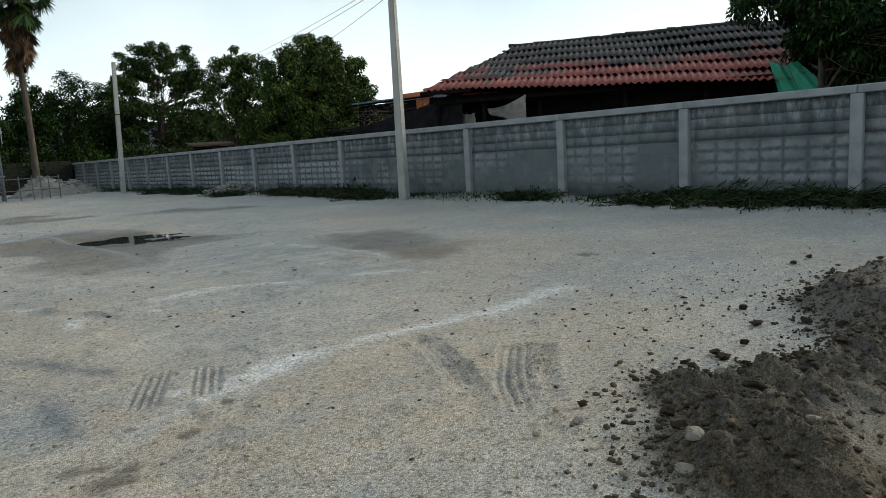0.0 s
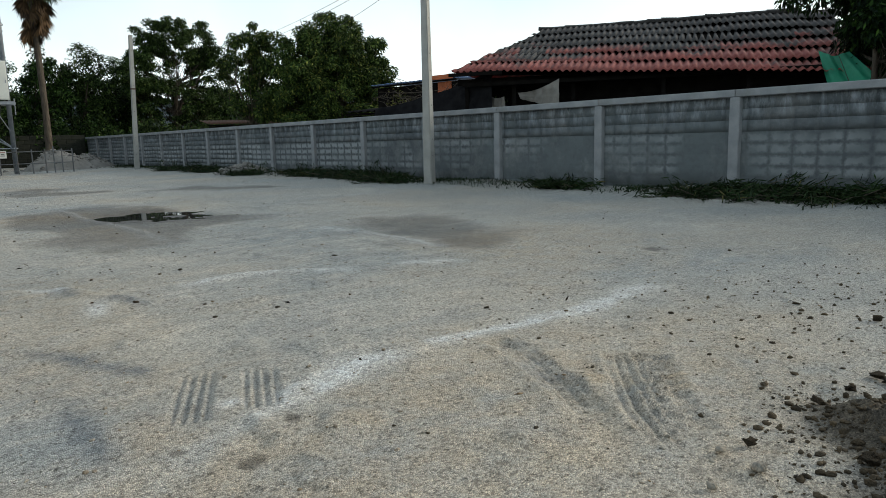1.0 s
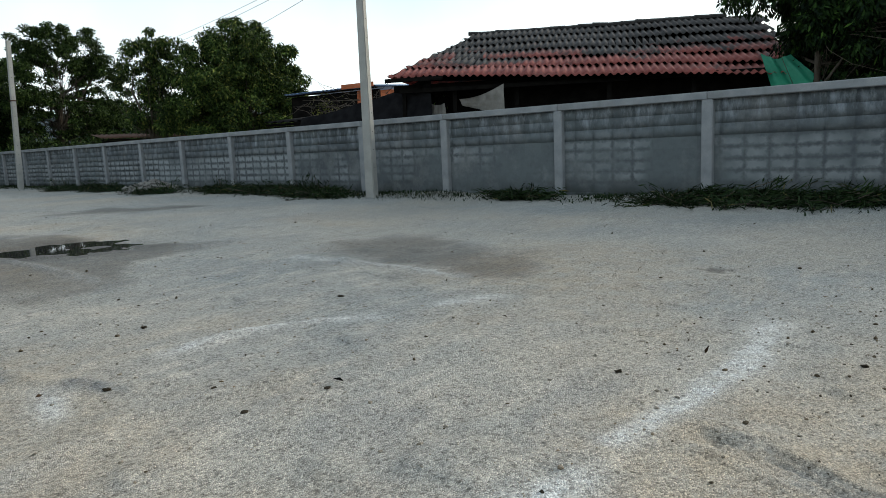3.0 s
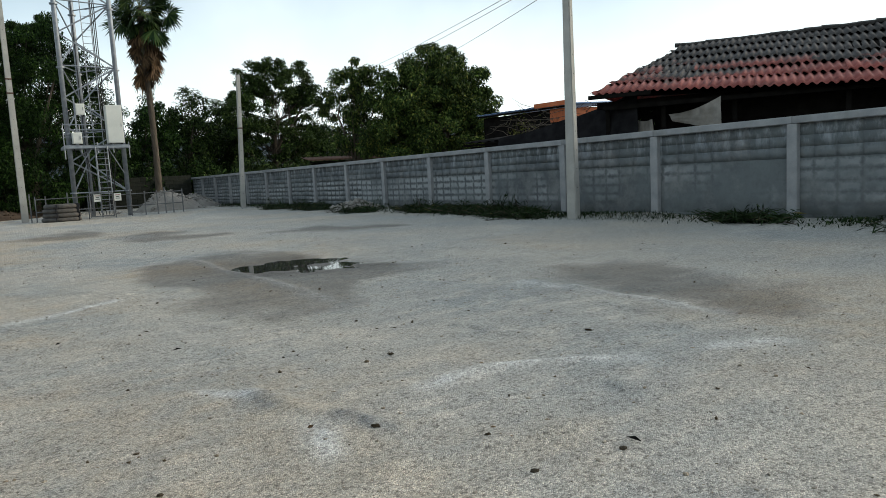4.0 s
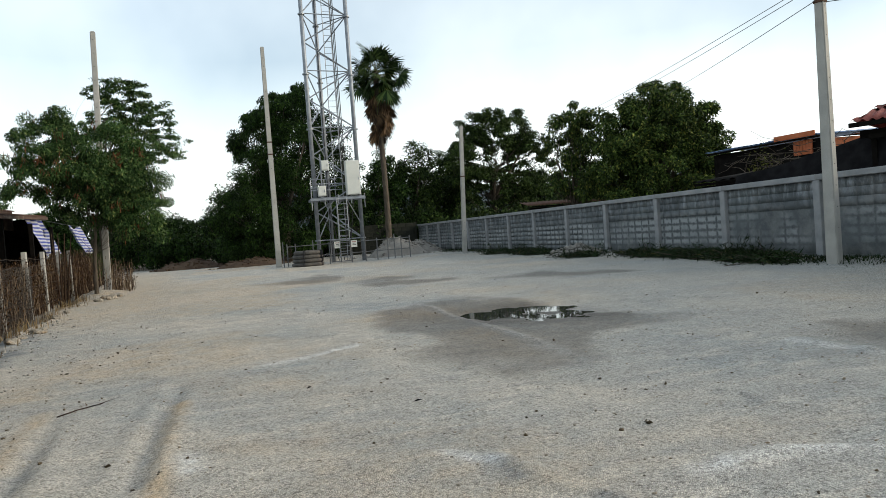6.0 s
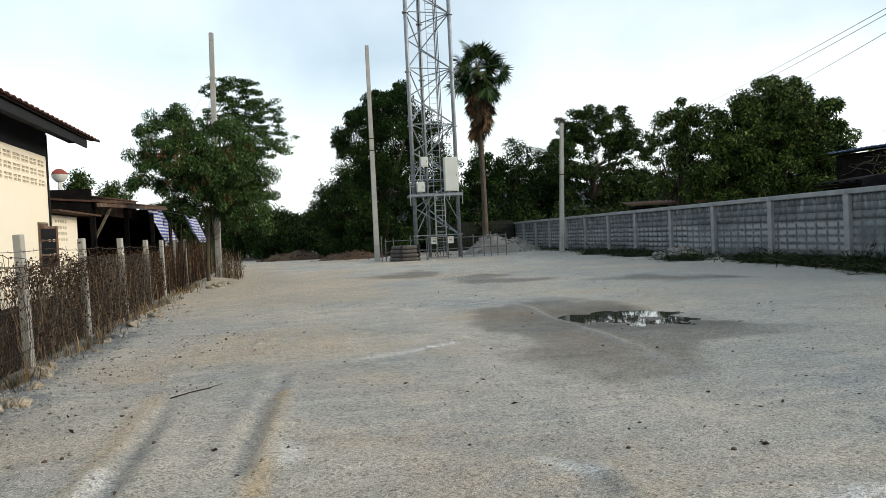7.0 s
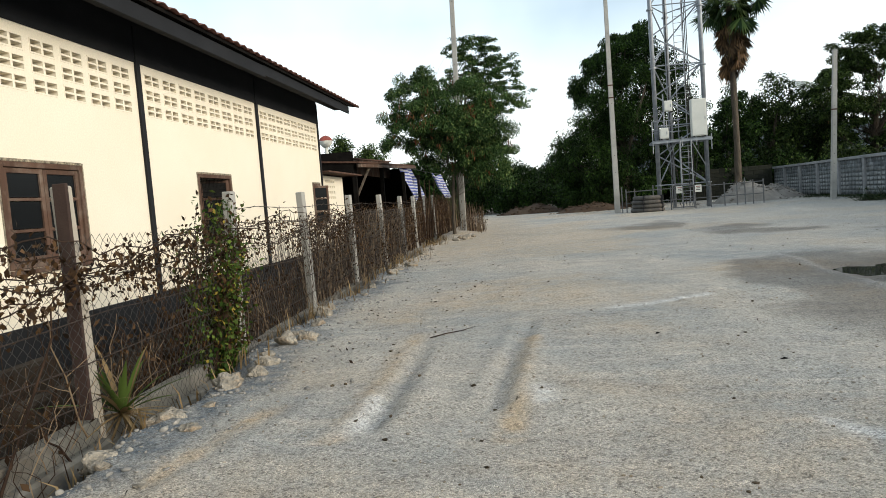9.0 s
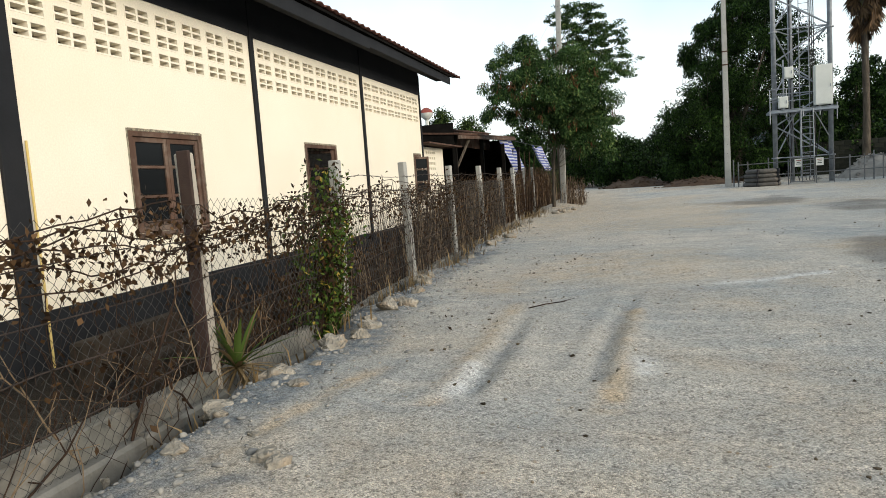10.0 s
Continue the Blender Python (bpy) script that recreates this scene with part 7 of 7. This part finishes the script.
# ---- dug soil ----
def build_soil():
    rng = np.random.default_rng(701)
    n = 42000
    x, y = rng.uniform(1.2, 7.5, n), rng.uniform(-0.6, 2.8, n)
    s = inside(x, y, SOIL_EDGE)
    keep = (s > -0.35 * rng.uniform(size=n) ** 2.5) & (s < 0.2 + 0.7 * rng.uniform(size=n))
    x, y, s = x[keep], y[keep], s[keep]
    size = 0.0035 + 0.015 * rng.uniform(size=len(x)) ** 3.4
    o = thing("soil_crumbs", 0, 0, 0, 0, "dark crumbly clods of freshly dug soil", "soil", kind="stuff")
    part_mesh("crumb", stones_mesh("crumb", np.stack([x, y, ground_height(x, y) + size * 0.3], -1), size, 702, SOIL), o)
    kinds = []
    for k in range(6):
        co, fa = lump(720 + k, 0.75, 0.9, 3)
        kinds.append(raw_mesh("clod", co, fa, SOIL, False))
    spots = [(3.9, 1.75), (3.2, 1.35), (2.7, 1.55), (2.3, 1.5), (4.6, 1.7), (5.3, 2.1), (5.0, 1.4), (3.6, 1.1), (4.2, 1.2), (2.9, 1.05), (6.0, 2.0), (2.1, 1.25), (5.6, 1.6), (3.4, 1.6), (4.9, 2.0)] + [tuple(v) for v in np.stack([np.linspace(2.0, 6.6, 40) + rng.normal(size=40) * 0.1, 1.62 + 0.14 * np.linspace(0, 5, 40) + rng.normal(size=40) * 0.25], -1)]
    for k, (a, b) in enumerate(spots):
        c = thing("soil_clod", a, b, on_ground(a, b, 0.02), rng.uniform(0, 360), "dark lump of dug soil on the spoil edge", "clod", "soil clods")
        q = adopt(new("lump", kinds[k % 6]), c)
        r = rng.uniform(0.016, 0.034)
        q.matrix_basis = Matrix.Diagonal((r * 1.2, r, r * 0.8, 1))
    return kinds


CLODS = build_soil()

# pale stones in the soil
for k, (a, b, r) in enumerate([(2.0, 1.42, 0.045), (2.75, 1.68, 0.05), (1.72, 1.52, 0.022), (1.82, 1.36, 0.035), (2.35, 1.15, 0.03), (1.75, 1.95, 0.02), (1.95, 1.9, 0.025), (2.0, 2.05, 0.02)]):
    co, fa = lump(760 + k, 0.6, 0.2, 2)
    s = thing("grey_stone", a, b, on_ground(a, b, 0.015), 40 * k, "pale grey angular stone lying in the dug soil", "stone", "stones in the soil")
    q = adopt(new("stone", raw_mesh("stone", co * r, fa, STONE)), s)

# ---- scattered clods on the yard ----
rng = np.random.default_rng(801)
SPOTS = [(2.45, 7.84), (4.4, 3.05), (1.3, 6.0), (1.63, 5.6), (2.9, 4.1), (3.6, 3.2), (4.3, 2.75), (4.7, 2.65), (4.0, 2.55), (3.4, 2.5), (-0.96, 7.86), (-0.78, 7.49), (-1.25, 6.92), (0.7, 8.8), (0.5, 7.63), (-0.78, 6.97), (2.0, 7.1), (2.35, 8.3), (0.9, 9.2), (3.3, 6.6),
         (-0.1, 12.5), (1.0, 15.0), (5.4, 12.4), (6.2, 11.0), (6.6, 8.4), (5.0, 9.0), (7.7, 9.8), (4.6, 16.0), (0.1, 17.0), (2.6, 25.0), (-2.0, 11.5), (-2.2, 12.6), (-1.8, 13.3), (-2.4, 14.0), (-1.2, 12.2), (-0.7, 6.6), (-2.7, 16.0)]
for k, (a, b) in enumerate(SPOTS):
    r = rng.uniform(0.009, 0.018)
    c = thing("dirt_clod", a, b, on_ground(a, b, r * 0.25), rng.uniform(0, 360), "small dark clod of earth on the pale yard", "clod", "scattered clods")
    adopt(new("lump", CLODS[k % 6]), c).matrix_basis = Matrix.Diagonal((r * 1.3, r, r * 0.7, 1))

n = 2400
x, y = rng.uniform(-2.6, 9.0, n), rng.uniform(1.6, 22, n)
x[:500], y[:500] = rng.normal(size=500) * 1.2 + 4.5, rng.normal(size=500) * 0.5 + 2.65
x[900:1150], y[900:1150] = rng.normal(size=250) * 0.6 - 1.8, rng.normal(size=250) * 2.2 + 11.5
keep = (x > fence_x(y) + 0.7) & (inside(x, y, WATER) < -0.2)
x, y = x[keep], y[keep]
size = 0.0025 + 0.011 * rng.uniform(size=len(x)) ** 4
o = thing("soil_specks", 0, 0, 0, 0, "dark specks of earth strewn over the yard", "soil", kind="stuff")
part_mesh("speck", stones_mesh("speck", np.stack([x, y, ground_height(x, y) + size * 0.3], -1), size, 803, SOIL), o)
n = 9000
x, y = rng.uniform(-2.4, 5.5, n), 1.2 + 10 * rng.uniform(size=n) ** 1.3
keep = (x > fence_x(y) + 0.7) & (inside(x, y, SOIL_EDGE) < 0)
x, y = x[keep], y[keep]
size = 0.0025 + 0.008 * rng.uniform(size=len(x)) ** 5
o = thing("gravel", 0, 0, 0, 0, "pale limestone gravel loose on the yard", "gravel", kind="stuff")
part_mesh("pebble", stones_mesh("pebble", np.stack([x, y, ground_height(x, y) + size * 0.2], -1), size, 804, STONE), o)

n = 2600
y = 5.0 + 14 * rng.uniform(size=n) ** 1.4
x = fence_x(y) + 0.25 + np.abs(rng.normal(size=n)) * 0.42
size = 0.004 + 0.020 * rng.uniform(size=n) ** 4
o = thing("rim_rubble", 0, 0, 0, 0, "grey crumbs and small lumps along the edge of the fill", "rubble", kind="stuff")
part_mesh("crumb", stones_mesh("crumb", np.stack([x, y, ground_height(x, y) + size * 0.25], -1), size, 806, surface("grey_rubble", (0.15, 0.15, 0.145), (0.33, 0.315, 0.28), 6.0, 0.95, 0, 0.9, 40, (0.12, 0.125, 0.13), 0.7)), o)

# ---- rocks along the edge of the fill ----
ROCKS = [(-2.66, 5.73, 0.14), (-2.88, 5.67, 0.075), (-2.80, 5.92, 0.05), (-2.67, 5.93, 0.062), (-2.80, 6.26, 0.068), (-2.69, 6.33, 0.085), (-2.92, 6.1, 0.05), (-2.66, 6.68, 0.095), (-2.55, 6.55, 0.04), (-2.73, 7.3, 0.115), (-2.42, 7.08, 0.05),
         (-2.58, 7.55, 0.04), (-2.71, 8.01, 0.10), (-2.62, 8.29, 0.08), (-2.78, 8.36, 0.09), (-2.70, 8.6, 0.085), (-2.85, 8.9, 0.06), (-2.87, 9.35, 0.11), (-2.78, 9.54, 0.10), (-3.0, 9.8, 0.05), (-2.98, 10.3, 0.07), (-3.30, 11.19, 0.15), (-3.15, 10.95, 0.10), (-3.3, 11.5, 0.08),
         (-3.2, 12.5, 0.05), (-3.35, 13.3, 0.07), (-3.47, 14.86, 0.10), (-3.5, 15.4, 0.07), (-3.42, 15.97, 0.11), (-3.6, 16.8, 0.08), (-3.9, 19.0, 0.09), (-4.0, 20.3, 0.08), (-4.15, 22.4, 0.10), (-4.05, 24.0, 0.12), (-3.85, 24.5, 0.17), (-4.1, 24.9, 0.12), (-3.75, 25.2, 0.09),
         (-1.96, 6.09, 0.06), (-1.87, 6.05, 0.05), (-2.43, 6.09, 0.055), (-2.2, 6.35, 0.03)]
for k, (a, b, r) in enumerate(ROCKS):
    co, fa = lump(900 + k, 0.78, 0.55, 3)
    s = thing("limestone_rock", a, b, max(on_ground(a, b, r * 0.12), -0.18), 40 * k % 360, "pale rough limestone rock at the edge of the fill", "rock", "rocks beside the fence")
    adopt(new("rock", raw_mesh("rock", co * r * (1.15, 0.95, 0.9), fa, STONE)), s)

# ---- stick, leaves and litter ----
s = thing("fallen_stick", -1.42, 9.55, on_ground(-1.42, 9.55, 0.008), 0, "thin brown stick lying on the gravel", "stick")
part("stem", tube([(-0.16, -0.17, 0), (-0.04, -0.05, 0.010), (0.07, 0.06, 0.008), (0.18, 0.17, 0.02)], [0.005, 0.005, 0.004, 0.002], 6), VINE, s, smooth=True)
part("side_twig", tube([(0.02, 0.02, 0.01), (0.12, 0.02, 0.02)], [0.004, 0.002], 5), VINE, s)
rng = np.random.default_rng(950)
n = 46
x, y = rng.uniform(-2.4, 9, n), rng.uniform(3, 26, n)
x[:20], y[:20] = rng.normal(size=20) * 0.6 - 1.9, rng.normal(size=20) * 3 + 13
keep = x > fence_x(y) + 0.7
c = np.stack([x, y, ground_height(x, y) + 0.012], -1)[keep]
o = thing("leaf_litter", 0, 0, 0, 0, "small dry leaves scattered on the yard", "leaves", kind="stuff")
me = leaf_mesh("dry_leaf", c, 951, 0.045, 0.02, LEAF_DRY, 0.0)
part_mesh("dry_leaf", me, o)
for k, (a, b) in enumerate([(0.95, 8.35), (0.27, 9.2), (2.0, 5.1)]):
    l = thing("dry_leaf", a, b, on_ground(a, b, 0.01), 50 * k, "curled dark dry leaf on the gravel", "leaf", "single leaves")
    part_mesh("leaf_blade", mesh_of("leaf_blade", [(-0.035, 0, 0), (0, 0.014, 0.01), (0.035, 0, 0.004), (0, -0.014, 0.01), (0, 0, 0.0)], [(0, 4, 1), (1, 4, 2), (2, 4, 3), (3, 4, 0)], SHADEWOOD), l)

build_blocks()
